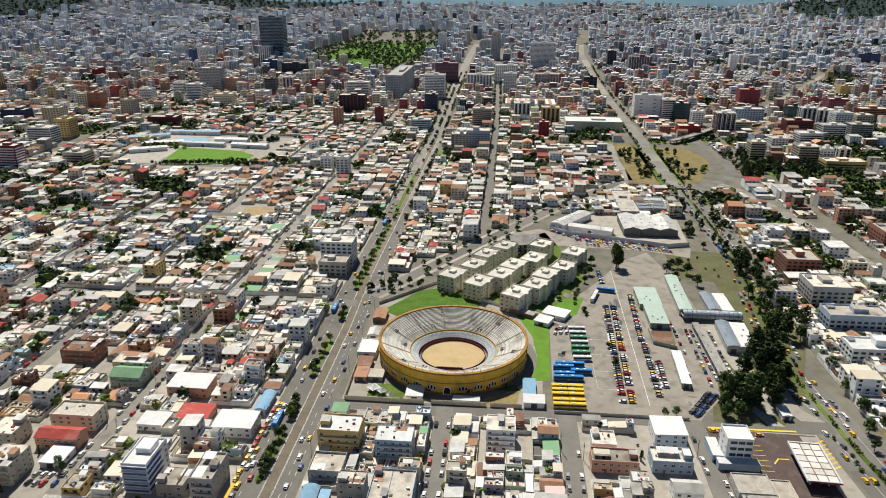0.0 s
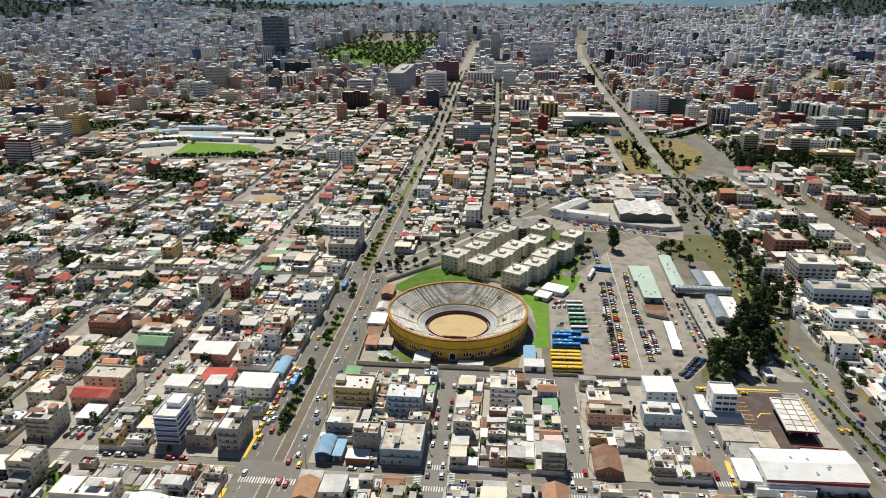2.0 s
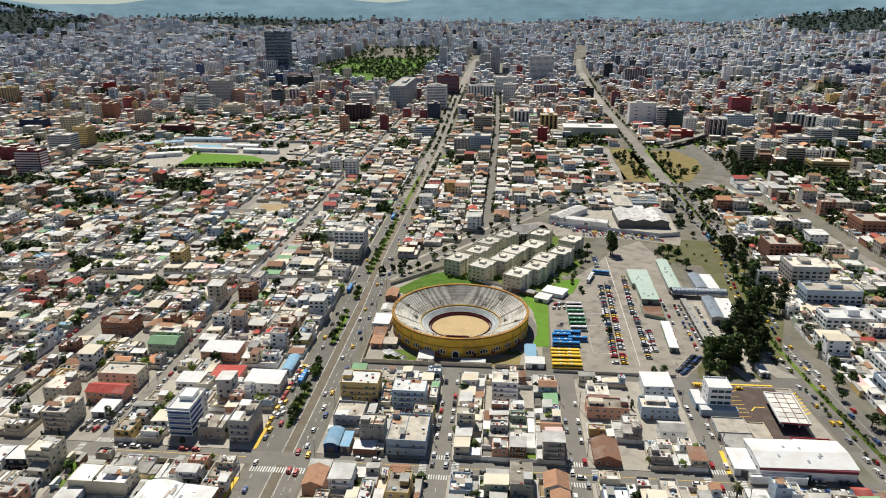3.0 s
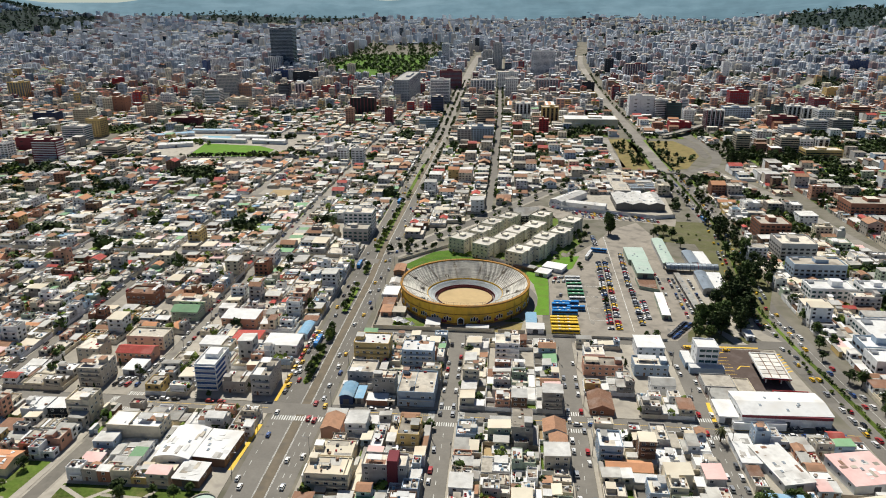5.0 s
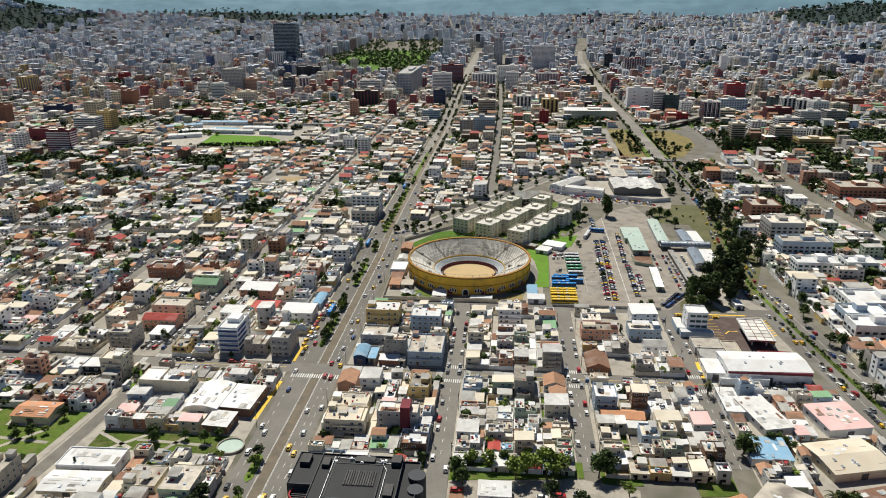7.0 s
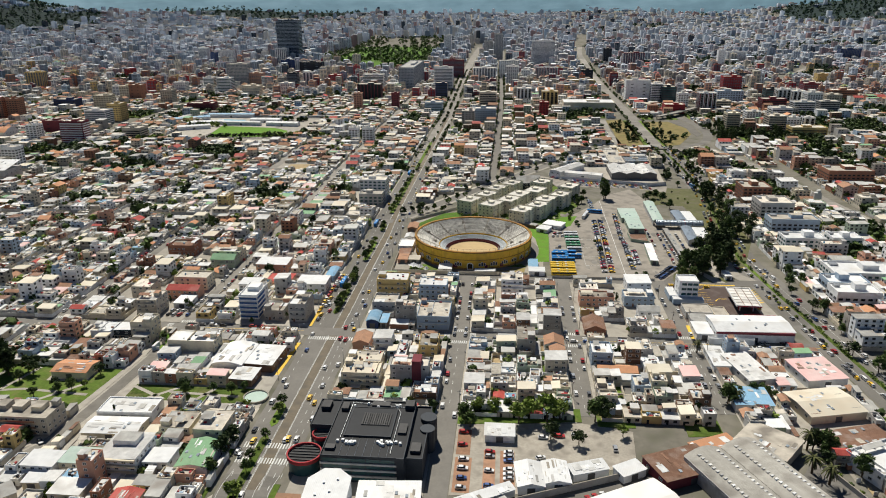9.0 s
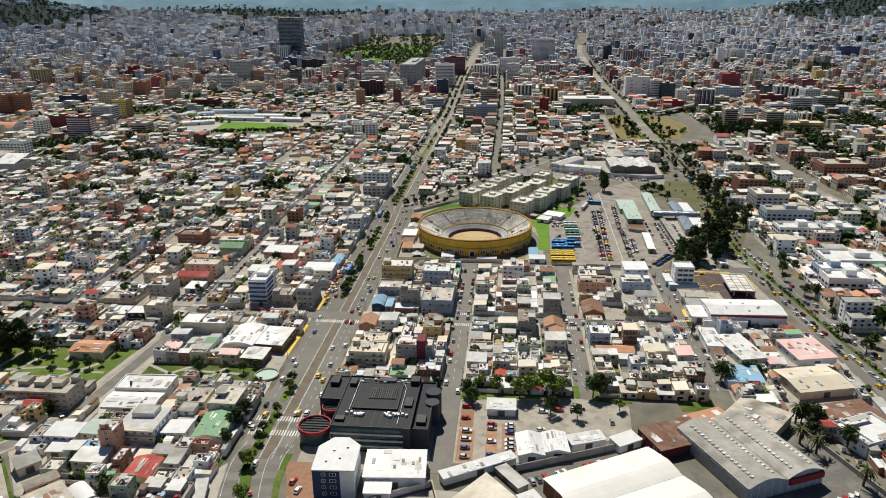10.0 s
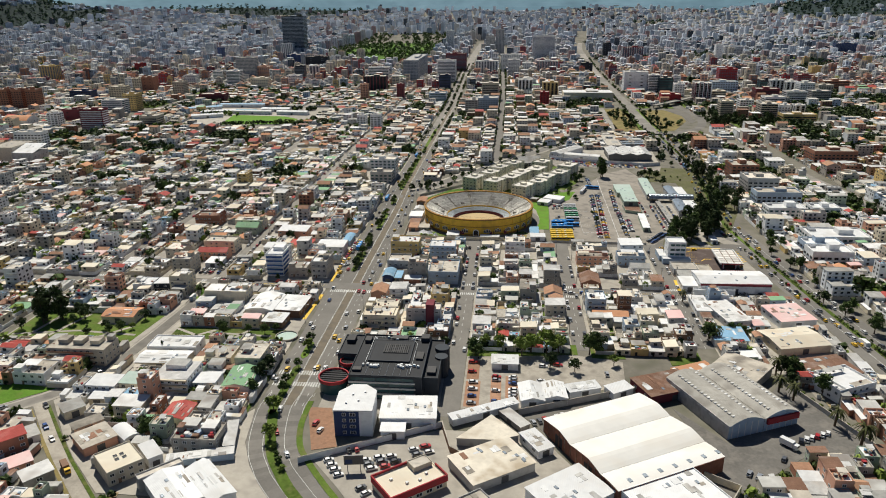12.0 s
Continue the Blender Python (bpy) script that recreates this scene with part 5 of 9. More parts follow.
white_block()
hall(-29, -311, -5, -294, 5.5, "wall_white", "roof_white", "low white hall with white metal roof and skylights", 4, "slant", 0.5, base=0.17)
hall(-27, -319, -17, -311.5, 4.0, "wall_white", "roof_white", "low white hall with white metal roof", 4, "slant", 0.3, base=0.17)
wall_run("boundary_wall", [(-57, -338), (-2, -308)], 2.8, 0.3, "wall_white", "white rendered boundary wall of the car yard")
sheet("yard_floor", [(-52, -335), (-2, -310), (40, -312), (66, -355), (60, -420), (14, -420), (-11, -386), (-40, -349)], 0.0, 0.1, "paving", None, "pale concrete yard of the warehouses")
sheet("brick_path", [(-64, -297), (-53, -297), (-44, -326), (-54, -329)], 0.17, 0.2, "roof_tile", None, "red brick paved strip beside the avenue")
def red_building():
    """A flat-roofed showroom with a red parapet and a raised roof room."""
    ob = thing("showroom", -10.5, -349, 0.1, 38, "cream showroom with red parapet and stained flat roof", "building")
    g = Geo()
    g.shell(-12, -7.5, 12, 7.5, 0, 4.6, 4.3, "wall_cream", 0.3)
    part("wall_body", g, ob)
    g = Geo()
    g.face([(-11.7, -7.2, 4.3), (11.7, -7.2, 4.3), (11.7, 7.2, 4.3), (-11.7, 7.2, 4.3)], "roof_pale")
    part("roof", g, ob)
    for x0, y0, x1, y1 in ((-12.3, -7.9, 12.3, -7.4), (-12.3, 7.4, 6, 7.9), (-12.4, -7.4, -11.9, 7.4), (11.9, -7.4, 12.4, 1)):
        g = Geo()
        g.box(x0, y0, 2.6, x1, y1, 5.5, "wall_red")
        part("parapet", g, ob, "bright red parapet panel")
    g = Geo()
    g.shell(3, 1.5, 11, 7, 4.3, 6.4, 6.1, "wall_beige", 0.25)
    g.face([(3.2, 1.7, 6.1), (10.8, 1.7, 6.1), (10.8, 6.8, 6.1), (3.2, 6.8, 6.1)], "roof_concrete")
    part("roof_room", g, ob)
    for x, y in ((-7, 2), (-3, -3), (2, -4), (6, -2)):
        g = Geo()
        g.box(x, y, 4.3, x + 1.1, y + 0.9, 5.0, "frame_white")
        part("air_unit", g, ob)
    for i in range(5):
        m = Matrix(((2.8, 0, 0, -9 + 4.4 * i), (0, 0, -1, -7.5), (0, 1.6, 0, 1.4), (0, 0, 0, 1)))
        put_mesh("window", WINDOW, ob, m)


red_building()


def billboard():
    ob = thing("billboard", -33.5, -341, 0.1, 8, "dark advertising hoarding on two steel posts", "billboard")
    g = Geo()
    g.box(-3.8, -0.2, 3.0, 3.8, 0.2, 7.2, "steel_dark")
    part("panel", g, ob, "dark printed panel")
    g = Geo()
    g.box(-3.3, -0.23, 3.5, -0.5, -0.2, 5.4, "wall_navy")
    part("picture_field", g, ob)
    for x in (-2.5, 2.5):
        g = Geo()
        g.tube(x, 0, 0, 3.0, 0.18, 0.18, 8, "metal_grey")
        part("post", g, ob)


billboard()
mat("roof_stained", (0.56, 0.51, 0.42), 0.9, vary=0.3, grain=0.5, blotch=0.12, stain=((0.30, 0.22, 0.13), 0.65))
# car park
sheet("car_park", [(5, -293), (33, -290), (82, -266), (84, -243), (62, -238), (5, -243)], 0.0, 0.12, "concrete", None, "concrete car park with red-paved bays")
for k, (x0, y0, x1, y1) in enumerate(((6, -291, 13, -268), (18, -290, 23, -262), (25, -290, 31, -262), (6, -266, 12, -247))):
    sheet("red_bay", rect(x0, y0, x1, y1), 0.12, 0.14, "roof_tile", None, "red brick parking bays")
hall(18, -256, 31, -247, 3.6, "wall_white", "roof_white", "white site office with flat white roof", 0, "slant", 0.3, base=0.12)
hall(-0.5, -299.8, 32, -295.2, 3.4, "wall_white", "roof_white", "long low white lean-to along the wall", 29.5, "slant", 0.4, base=0.1)
hall(31.5, -290, 42, -274.5, 3.8, "wall_white", "roof_white", "white gabled shed beside the car park", 5, "gable", 1.5, "shed", "shed", "y")
hall(42.6, -287, 52.5, -273, 3.8, "wall_white", "roof_white", "white gabled shed beside the car park", 5, "gable", 1.3, "shed", "shed", "y")
hall(53, -278.5, 68.5, -272, 3.6, "wall_white", "roof_white", "white shed with low roof", 20, "slant", 0.4)
hall(71.8, -278, 83.2, -271.2, 3.6, "wall_white", "roof_white", "white shed with low roof", 31, "slant", 0.4)
wall_run("boundary_wall", [(31, -296), (86, -272)], 3.0, 0.3, "wall_grey", "grey wall between car park and warehouse yard")
sheet("yard_floor", [(33, -297), (86, -273), (84, -287), (42, -309)], 0.0, 0.11, "old_asphalt", None, "asphalt yard beside the warehouse")
mat("brick_red", (0.30, 0.13, 0.085), 0.9, vary=0.3, grain=0.8, stain=((0.16, 0.09, 0.07), 0.6))
mat("cream_sheet", (0.74, 0.72, 0.67), 0.75, vary=0.1, grain=0.3, blotch=0.05, stain=((0.64, 0.58, 0.49), 0.45))


def big_warehouse():
    """Two broad ridged bays and a narrow one side by side, with brick end walls."""
    keep_clear(35, -380, 112, -283)
    ob = thing("warehouse", 75.5, -319, 0.1, 29, "huge warehouse with cream ridged sheet roofs and brick ends", "warehouse")
    l = 24.5
    n = 10
    for k, (y0, w, rise) in enumerate(((5.5, 20.5, 1.7), (-15.0, 20.4, 1.7), (-26.0, 10.9, 0.4))):
        prof = [(y0 + w * i / n, 6.5 + rise * (math.sin(math.pi * (1 - i / n)) if k == 2 else (min((1 - i / n) / 0.62, (i / n) / 0.38) ** 0.8))) for i in range(n + 1)]
        g = Geo()
        g.faces([(x, y, z + t) for t in (0.0, 0.15) for x in (-l - 0.6, l + 0.6) for y, z in prof],
                [(2 * n + 2 + i, 3 * n + 3 + i, 3 * n + 4 + i, 2 * n + 3 + i) for i in range(n)] + [(i, i + 1, 2 * n + 3 + i, 2 * n + 2 + i) for i in range(n)], "cream_sheet")
        part("vault_roof", g, ob, "cream sheet-metal vault")
        for x in (-l, l):
            g = Geo()
            g.face([(x, y0, 0), (x, y0 + w, 0)] + [(x, y, z) for y, z in prof[::-1]], "brick_red")
            for i in range(5):
                y = y0 + w * i / 5
                g.box(x - 0.25, y, 0, x + 0.25, y + 0.35, 6.6, "roof_rust")
            part("end_wall", g, ob, "red brick end wall with piers")
        g = Geo()
        g.box(-l - 0.1, y0 + w * 0.3, 0, -l + 0.05, y0 + w * 0.55, 4.8, "tank_black")
        part("gate", g, ob)
        for i in range(7 if k == 2 else 0):
            g = Geo()
            y = y0 + 0.3 * w
            z = 6.5 + rise * math.sin(math.pi * 0.3) + 0.2
            g.box(-l + 6 + 7 * i, y - 1.0, z - 0.25, -l + 7.6 + 7 * i, y + 1.0, z + 0.08, "roof_glass")
            part("skylight", g, ob)
    g = Geo()
    g.box(-l, -26.2, 0, l, -25.9, 6.6, "brick_red")
    part("side_wall", g, ob)
    g = Geo()
    g.box(-l, 25.9, 0, l, 26.2, 6.6, "wall_grey")
    part("side_wall", g, ob)


big_warehouse()


mat("roof_fibre", (0.37, 0.35, 0.31), 0.9, vary=0.35, grain=0.5, blotch=0.1, stain=((0.20, 0.18, 0.155), 0.7), waves=0.9, turn=-66)


def grey_warehouse():
    keep_clear(96, -318, 162, -246)
    ob = thing("warehouse", 125.5, -281, 0.1, -66, "grey twin-vaulted warehouse with corrugated roof and red sign", "warehouse")
    n = 8
    for k in range(2):
        w, l = 18.0, 21.5
        y0 = -18.2 + 18.2 * k
        prof = [(y0 + w * i / n, 6.4 + 2.6 * math.sin(math.pi * i / n)) for i in range(n + 1)]
        g = Geo()
        g.faces([(x, y, z) for x in (-l - 0.5, l + 0.5) for y, z in prof], [(i, n + 1 + i, n + 2 + i, i + 1) for i in range(n)], "roof_fibre")
        part("vault_roof", g, ob, "stained grey corrugated vault")
        for x in (-l, l):
            g = Geo()
            g.face([(x, y0, 0), (x, y0 + w, 0)] + [(x, y, z) for y, z in prof[::-1]], "wall_blue" if x > 0 else "wall_grey")
            part("end_wall", g, ob)
            for i in range(5):
                g = Geo()
                y = y0 + 1.6 + 3.3 * i
                g.box(x - 0.1, y, 0.0, x + 0.12, y + 0.3, 6.4, "frame_white")
                part("mullion", g, ob)
        for i in range(17):
            for j in (2, 6):
                g = Geo()
                y, z = prof[j]
                g.box(-l + 3 + 2.25 * i, y - 0.7, z - 0.3, -l + 4.0 + 2.25 * i, y + 0.7, z + 0.28, "roof_white" if k == 1 and 9 < i < 15 else "roof_sheet")
                part("skylight", g, ob)
    g = Geo()
    g.box(-21.5, -18.4, 0, 21.5, -18.2, 6.5, "wall_grey")
    part("side_wall", g, ob)
    for i in range(8):
        g = Geo()
        g.box(-20.5 + 5.2 * i, -18.5, 0, -16.4 + 5.2 * i, -18.4, 5.6, "wall_grey")
        part("wall_panel", g, ob)
    g = Geo()
    g.box(21.6, 1.0, 3.6, 22.6, 17.5, 6.2, "wall_red")
    part("sign_band", g, ob, "red sign band")


grey_warehouse()
hall(86, -279, 112, -262, 4.5, "wall_maroon", "roof_rust", "low hall with dark maroon sheet roof", 24, "slant", 0.5)
hall(106, -263, 126, -252, 4.5, "wall_salmon", "roof_orange", "low hall with orange sheet roof", 26, "slant", 0.4)
hall(128, -262, 150, -243, 5.0, "wall_beige", "roof_old", "long hall with weathered beige roof", -40, "slant", 0.6)
sheet("yard_floor", [(100, -285), (118, -312), (153, -262), (158, -262), (178, -316), (150, -314), (126, -333), (112, -344), (90, -420), (66, -420), (66, -356), (110, -328)], 0.0, 0.1, "yard_asphalt", None, "worn asphalt yard beside the warehouses")
hall(70, -364, 103, -344, 6.2, "wall_white", "roof_white", "white hall with bluish-white flat roof", 29, "flat")
wall_run("yard_wall", [(96, -331), (113, -342), (104, -356)], 3.0, 0.3, "wall_cream", "cream yard wall beside the warehouse")
hall(6, -345, 34, -325.5, 4.0, "wall_grey", "roof_stained", "depot with stained pale sheet roof", 34, "slant", 0.5)
ob = thing("depot_annex", 18, -315, 0.1, 0, "depot annex under a pale roof with brown stains", "depot")
g = Geo(-18, 315)
g.prism([(5.3, -321), (22, -320.8), (30.8, -317), (19.2, -303)], 0, 3.5, "wall_grey")
part("wall_body", g, ob)
g = Geo(-18, 315)
g.prism([(4.9, -321.4), (22, -321.2), (31.4, -317), (19.2, -302.4)], 3.5, 3.75, "roof_stained")
part("roof", g, ob)
hall(36, -362, 62, -343, 5.0, "wall_white", "roof_white", "white angled hall with sheet roof", 38, "slant", 0.5)
hall(-2, -376, 24, -360, 4.4, "wall_grey", "roof_old", "depot with stained grey concrete roof", 38, "flat")
wall_run("yard_wall", [(-2, -308), (3, -326), (10, -331)], 3.0, 0.4, "wall_brown", "dark brown wall of the depot yard")
hall(20.5, -304, 37, -299.2, 2.6, "wall_render", "roof_sheet_grey", "row of low containers beside the yard", -53, "slant", 0.2)
hall(34.3, -327, 41.7, -313, 3.8, "wall_white", "roof_white", "white canopy shed in the yard", 32, "slant", 0.3)
hall(162, -228, 190, -206, 4.2, "wall_cream", "roof_pale", "broad workshop with stained cream metal roof", 14, "gable", 1.2, along="x", base=0.17)
hall(174, -196, 195, -175, 4.4, "wall_white", "roof_pink", "broad hall with faded pink and white roof", 12, "slant", 0.8, base=0.17)
hall(144, -198, 158, -170, 4.0, "wall_white", "roof_sheet", "long shed with blue-white metal roof", 14, "slant", 0.4, base=0.17)
hall(166, -256, 194, -238, 3.4, "wall_brick", "roof_rust", "row of sheds under patched rusty roofs", 18, "slant", 0.5)
hall(134.5, -184, 143, -162, 3.6, "wall_white", "roof_white", "low white shed with white roof", 0, "slant", 0.3, base=0.17)
hall(134.5, -222, 152, -206, 3.8, "wall_white", "roof_blue", "white house with blue and red sheet roof", 0, "slant", 0.4, base=0.17)
for q in ((160, -231, 192, -202), (172, -198, 197, -172), (142, -200, 160, -168), (156, -256, 196, -232), (134, -185, 144, -161), (134, -223, 153, -205), (126, -264, 152, -241), (80, -300, 130, -240)):
    keep_clear(*q)
landmark(170, -272, 192, -254, 2, "wall_white", "roof_white", "white two-storey house with flat terraces", seed=9, rot=25).close()
# west of the avenue
s = landmark(-208, -267, -177, -253, 3, "wall_beige", "roof_old", "long three-storey beige and brown housing block", seed=2)
for k in range(3):
    g = s.pen("brown_gallery", k)
    g.box(-207.5, -268.2, 0.9 + 2.9 * k, -182, -267.02, 1.1 + 2.9 * k, "roof_concrete")
    g.box(-207.5, -268.2, 1.1 + 2.9 * k, -182, -268.05, 2.0 + 2.9 * k, "wall_brown")
for x, m in ((-204, "wall_render"), (-196, "wall_beige"), (-187, "wall_cream")):
    s.pen("roof_room", x).box(x, -262, 8.9, x + 5, -256, 11.2, m, "roof_old")
s.close()
s = landmark(-139, -293, -122, -276, 3, "wall_white", "roof_sheet", "three-storey white house with metal roof and terraces", "slant", seed=3)
for k in range(3):
    s.pen("terrace_band", k).box(-139.3, -294.2, 2.6 + 2.9 * k, -121.8, -293.02, 3.4 + 2.9 * k, "wall_cream")
s.pen("roof_room", 1).box(-136, -284, 8.85, -126, -277, 11.4, "wall_white", "roof_sheet_grey")
s.close()
landmark(-212, -288, -196, -274, 2, "wall_white", "roof_old", "white modern house with flat roof", seed=4).close()
keep_clear(-108, -292, -93, -271)
hall(-107, -291, -94, -272, 5.5, "wall_white", "roof_green", "hall with bright green metal roof", 3, "gable", 1.3, base=0.17)
keep_clear(-124, -320, -111, -305)
hall(-123, -319, -112, -306, 5.0, "wall_cream", "roof_red", "house with red sheet roof", 0, "gable", 1.4, "house", "house", "y", base=0.17)
keep_clear(-163, -269, -135, -238)
hall(-161, -268, -136, -255, 3.4, "wall_cream", "roof_white", "long shed with white metal roof", 2, "gable", 1.0, base=0.17)
hall(-162, -253, -136, -240, 4.4, "wall_white", "roof_white", "white hall with flat white roof", 2, "flat", base=0.17)
keep_clear(-136, -359, -113, -336)
keep_clear(-118, -380, -70, -344)
hall(-103.2, -374.8, -89.4, -350.8, 5.0, "wall_white", "roof_white", "white workshop hall with sheet roof", 45, "gable", 1.2, base=0.0)
hall(-89.3, -370.5, -79.8, -345.5, 5.2, "wall_white", "roof_white", "long white workshop hall with ridged sheet roof", 45, "gable", 1.4, "shed", "shed", "y", base=0.0)
hall(-115, -354.8, -98, -351, 5.2, "wall_grey", "roof_concrete", "narrow white wing with parapet along the workshop", 45, "flat", base=0.17)
hall(-109, -341.6, -83.5, -337.4, 3.0, "wall_blue", "roof_sheet", "long low blue-walled shed with metal roof", 17, "slant", 0.3, base=0.17)
hall(-91.6, -333, -87.4, -315, 3.0, "wall_grey", "roof_sheet", "long low shed of patched metal sheets beside the pavement", 14, "slant", 0.3, base=0.17)
keep_clear(-110, -346, -83, -333, 0.2)
keep_clear(-95, -335, -85, -313, 0.2)
s = landmark(-132.5, -356, -118.5, -340, 2, "wall_beige", "roof_pale", "two-storey house with stained beige flat roof", seed=51, rot=47, extras=False)
for x, y in ((-127, -347), (-124.6, -347.2), (-127.2, -349.6), (-124.4, -349.8)):
    s.pen("skylight", (x, y)).box(x, y, 5.9, x + 1.5, y + 1.4, 6.25, "frame_white", "tank_black")
s.close()
hall(-119, -346.5, -113.5, -335, 5.0, "wall_white", "roof_white", "narrow white house with terrace roof", 45, "slant", 0.3, "house", "house", base=0.17)
hall(-152, -338.5, -138.5, -325, 4.0, "wall_salmon", "roof_old", "workshop with pink parapet and weathered roof", 50, "slant", 0.4, base=0.17)
hall(-137, -333.5, -131, -321.5, 3.8, "wall_white", "roof_white", "shed with white ribbed metal roof", 53, "vault", 1.0, base=0.17)
hall(-160.5, -324.5, -148.5, -319, 3.6, "wall_beige", "roof_old", "low shed with dirty beige roof", 47, "slant", 0.4, base=0.17)
hall(-172.6, -314.6, -163.8, -306, 4.0, "wall_cream", "roof_sheet_grey", "house with pale grey sheet roof", 47, "slant", 0.5, "house", "house", base=0.17)
hall(-164.6, -303.6, -157.4, -295.6, 3.8, "wall_cream", "roof_white", "shed with clean white roof", 4, "slant", 0.4, base=0.17)
hall(-159, -361.5, -150.5, -351, 4.0, "wall_render", "roof_sheet", "shed with pale blue-grey sheet roof", -42, "slant", 0.4)
hall(-180.5, -336, -171.5, -327, 3.4, "wall_white", "roof_sheet_grey", "low house with grey sheet roof", 45, "slant", 0.4, "house", "house")
for box in ((-155, -342, -135, -320), (-139, -335, -129, -320), (-161, -328, -148, -315.5), (-175, -317, -162, -304), (-165, -304, -157, -295), (-162, -364, -148, -348), (-183, -338, -170, -325)):
    keep_clear(*box, 0.2)
hall(-207, -218, -188, -205, 4.0, "wall_cream", "roof_orange", "house with orange clay-tile roof", 0, "gable", 1.4, "house", "house", "x", base=0.17)
keep_clear(-208, -220, -187, -204)
landmark(-158, -188, -132, -176, 3, "wall_cream", "roof_white", "blank-sided cream commercial block", seed=6, sides="E").close()
keep_clear(-127, -206, -92, -180)
hall(-126, -205, -110, -181, 5.0, "wall_white", "roof_white", "hall with bright white vaulted roof", -2, "vault", 1.6, base=0.17)
hall(-109, -203, -94, -182, 4.6, "wall_brown", "roof_white", "brown-walled hall with white sheet roof", -4, "slant", 0.5, base=0.17)
hall(-112, -218, -100, -206, 4.0, "wall_brown", "roof_white", "shop with white sheet roof", -4, "slant", 0.4, base=0.17)
keep_clear(-113, -219, -92, -205)
landmark(-126, -265, -112, -252, 2, "wall_cream", "roof_old", "two-storey cream house with terraces", seed=31).close()
landmark(-108, -270, -95, -254, 3, "wall_cream", "roof_concrete", "three-storey cream house with stepped terraces", seed=32).close()
landmark(-148, -312, -135, -303, 2, "wall_cream", "roof_sheet", "two-storey house with pale metal roof", "slant", seed=34, name="house", category="house").close()
landmark(-170, -296, -156, -286, 2, "wall_white", "roof_white", "two-storey house with white sheet roof", "slant", seed=35, name="house", category="house").close()
landmark(-155.5, -293, -142, -283, 2, "wall_cream", "roof_mint", "two-storey house with pale green roof", "slant", seed=36, name="house", category="house").close()
landmark(-121, -290, -110, -280, 2, "wall_white", "roof_white", "two-storey house with white sheet roof", "slant", seed=37, name="house", category="house").close()
s = landmark(-110.5, -334.5, -92, -321.5, 2, "wall_render", "roof_old", "unfinished grey concrete house with cluttered roof", seed=39)
jr = random.Random(77)
g = s.pen("roof_junk", "")
for _ in range(46):
    a, b = jr.uniform(0.4, 2.6), jr.uniform(0.4, 2.2)
    x, y = jr.uniform(-110, -95), jr.uniform(-334, -324)
    g.box(x, y, 5.95, x + a, y + b, 6.1 + jr.uniform(0.2, 1.3), jr.choice(("roof_sheet", "roof_white", "roof_rust", "wall_brown", "wall_blue", "roof_old", "tank_black", "roof_sheet_grey", "wall_red")))
s.pen("upper_room", 1).box(-109.5, -328, 5.95, -102, -321.9, 8.4, "wall_render", "roof_sheet_grey")
s.pen("upper_room", 2).box(-100, -329, 5.95, -94, -322.5, 8.2, "wall_grey", "roof_sheet")
s.close()
landmark(-182, -345, -170, -337, 3, "wall_brick", "roof_red", "three-storey orange-brown house with red roof", "slant", seed=40, rot=45).close()
landmark(-174, -354, -162, -346.5, 1, "wall_salmon", "roof_pink", "low house with faded pink roof", "slant", seed=41, rot=45).close()
landmark(-211, -174, -199, -162, 2, "wall_white", "roof_white", "white modern house with flat roof", seed=42).close()
landmark(-198, -172, -188, -162, 2, "wall_dark", "roof_white", "dark-fronted house with white roof", "slant", seed=43).close()
landmark(-187, -173, -175, -161, 4, "wall_cream", "roof_concrete", "four-storey cream apartment house", seed=44, storey=2.7).close()
# the little parks
keep_clear(-164, -236, -92, -219)
sheet("lawn", [(-160, -234), (-95, -234), (-95, -220), (-160, -220)], 0.17, 0.21, "grass", None, "grass of the little park")
g = Geo(0, 0, 0.17)
for pts in ([(-160, -222), (-140, -233)], [(-150, -234), (-135, -220)], [(-125, -234), (-118, -221)], [(-140, -226), (-104, -228)]):
    strip(g, pts, 1.0, 0.08, "paving")
g.done("park_path", None, "pale paths across the little park", kind="structure")


def basin():
    ob = thing("water_basin", -95, -228, 0.17, 0, "round concrete water basin with pale rim", "basin")
    g = Geo()
    ring = [(math.cos(2 * math.pi * i / 32), math.sin(2 * math.pi * i / 32)) for i in range(32)]
    p = [(r * a, r * b, z) for r, z in ((6.2, 0), (6.2, 1.0), (5.6, 1.0), (5.6, 0.3)) for a, b in ring]
    g.faces(p, [(32 * k + i, 32 * k + (i + 1) % 32, 32 * k + 32 + (i + 1) % 32, 32 * k + 32 + i) for k in range(3) for i in range(32)], "paving")
    part("rim", g, ob)
    g = Geo()
    g.face([(5.6 * a, 5.6 * b, 0.45) for a, b in ring], "roof_mint")
    part("floor", g, ob)


basin()
sheet("lawn", [(-251, -244), (-251, -205), (-210, -205), (-209, -220), (-187, -220), (-186, -206), (-175, -206), (-179, -243)], 0.17, 0.21, "grass", None, "grass of the neighbourhood park")
keep_clear(-251, -244, -176, -206)
for k, line in enumerate((((-183.5, -305), (-163.2, -328), (-148.6, -343.8), (-127, -365)), ((-189.5, -309), (-171, -329.5), (-156, -345.6), (-134, -368)))):
    sheet("verge", ribbon(list(line), 0.7), 0.0, 0.2, "dry_grass" if k else "grass", None, "narrow grass verge beside the lane")
sheet("lawn", [(-250, -300), (-221, -286), (-189, -290), (-206, -305.5), (-245, -332)], 0.17, 0.21, "lawn", None, "open green plot beside the street")
keep_clear(-248, -322, -200, -290)
g = Geo(0, 0, 0.17)
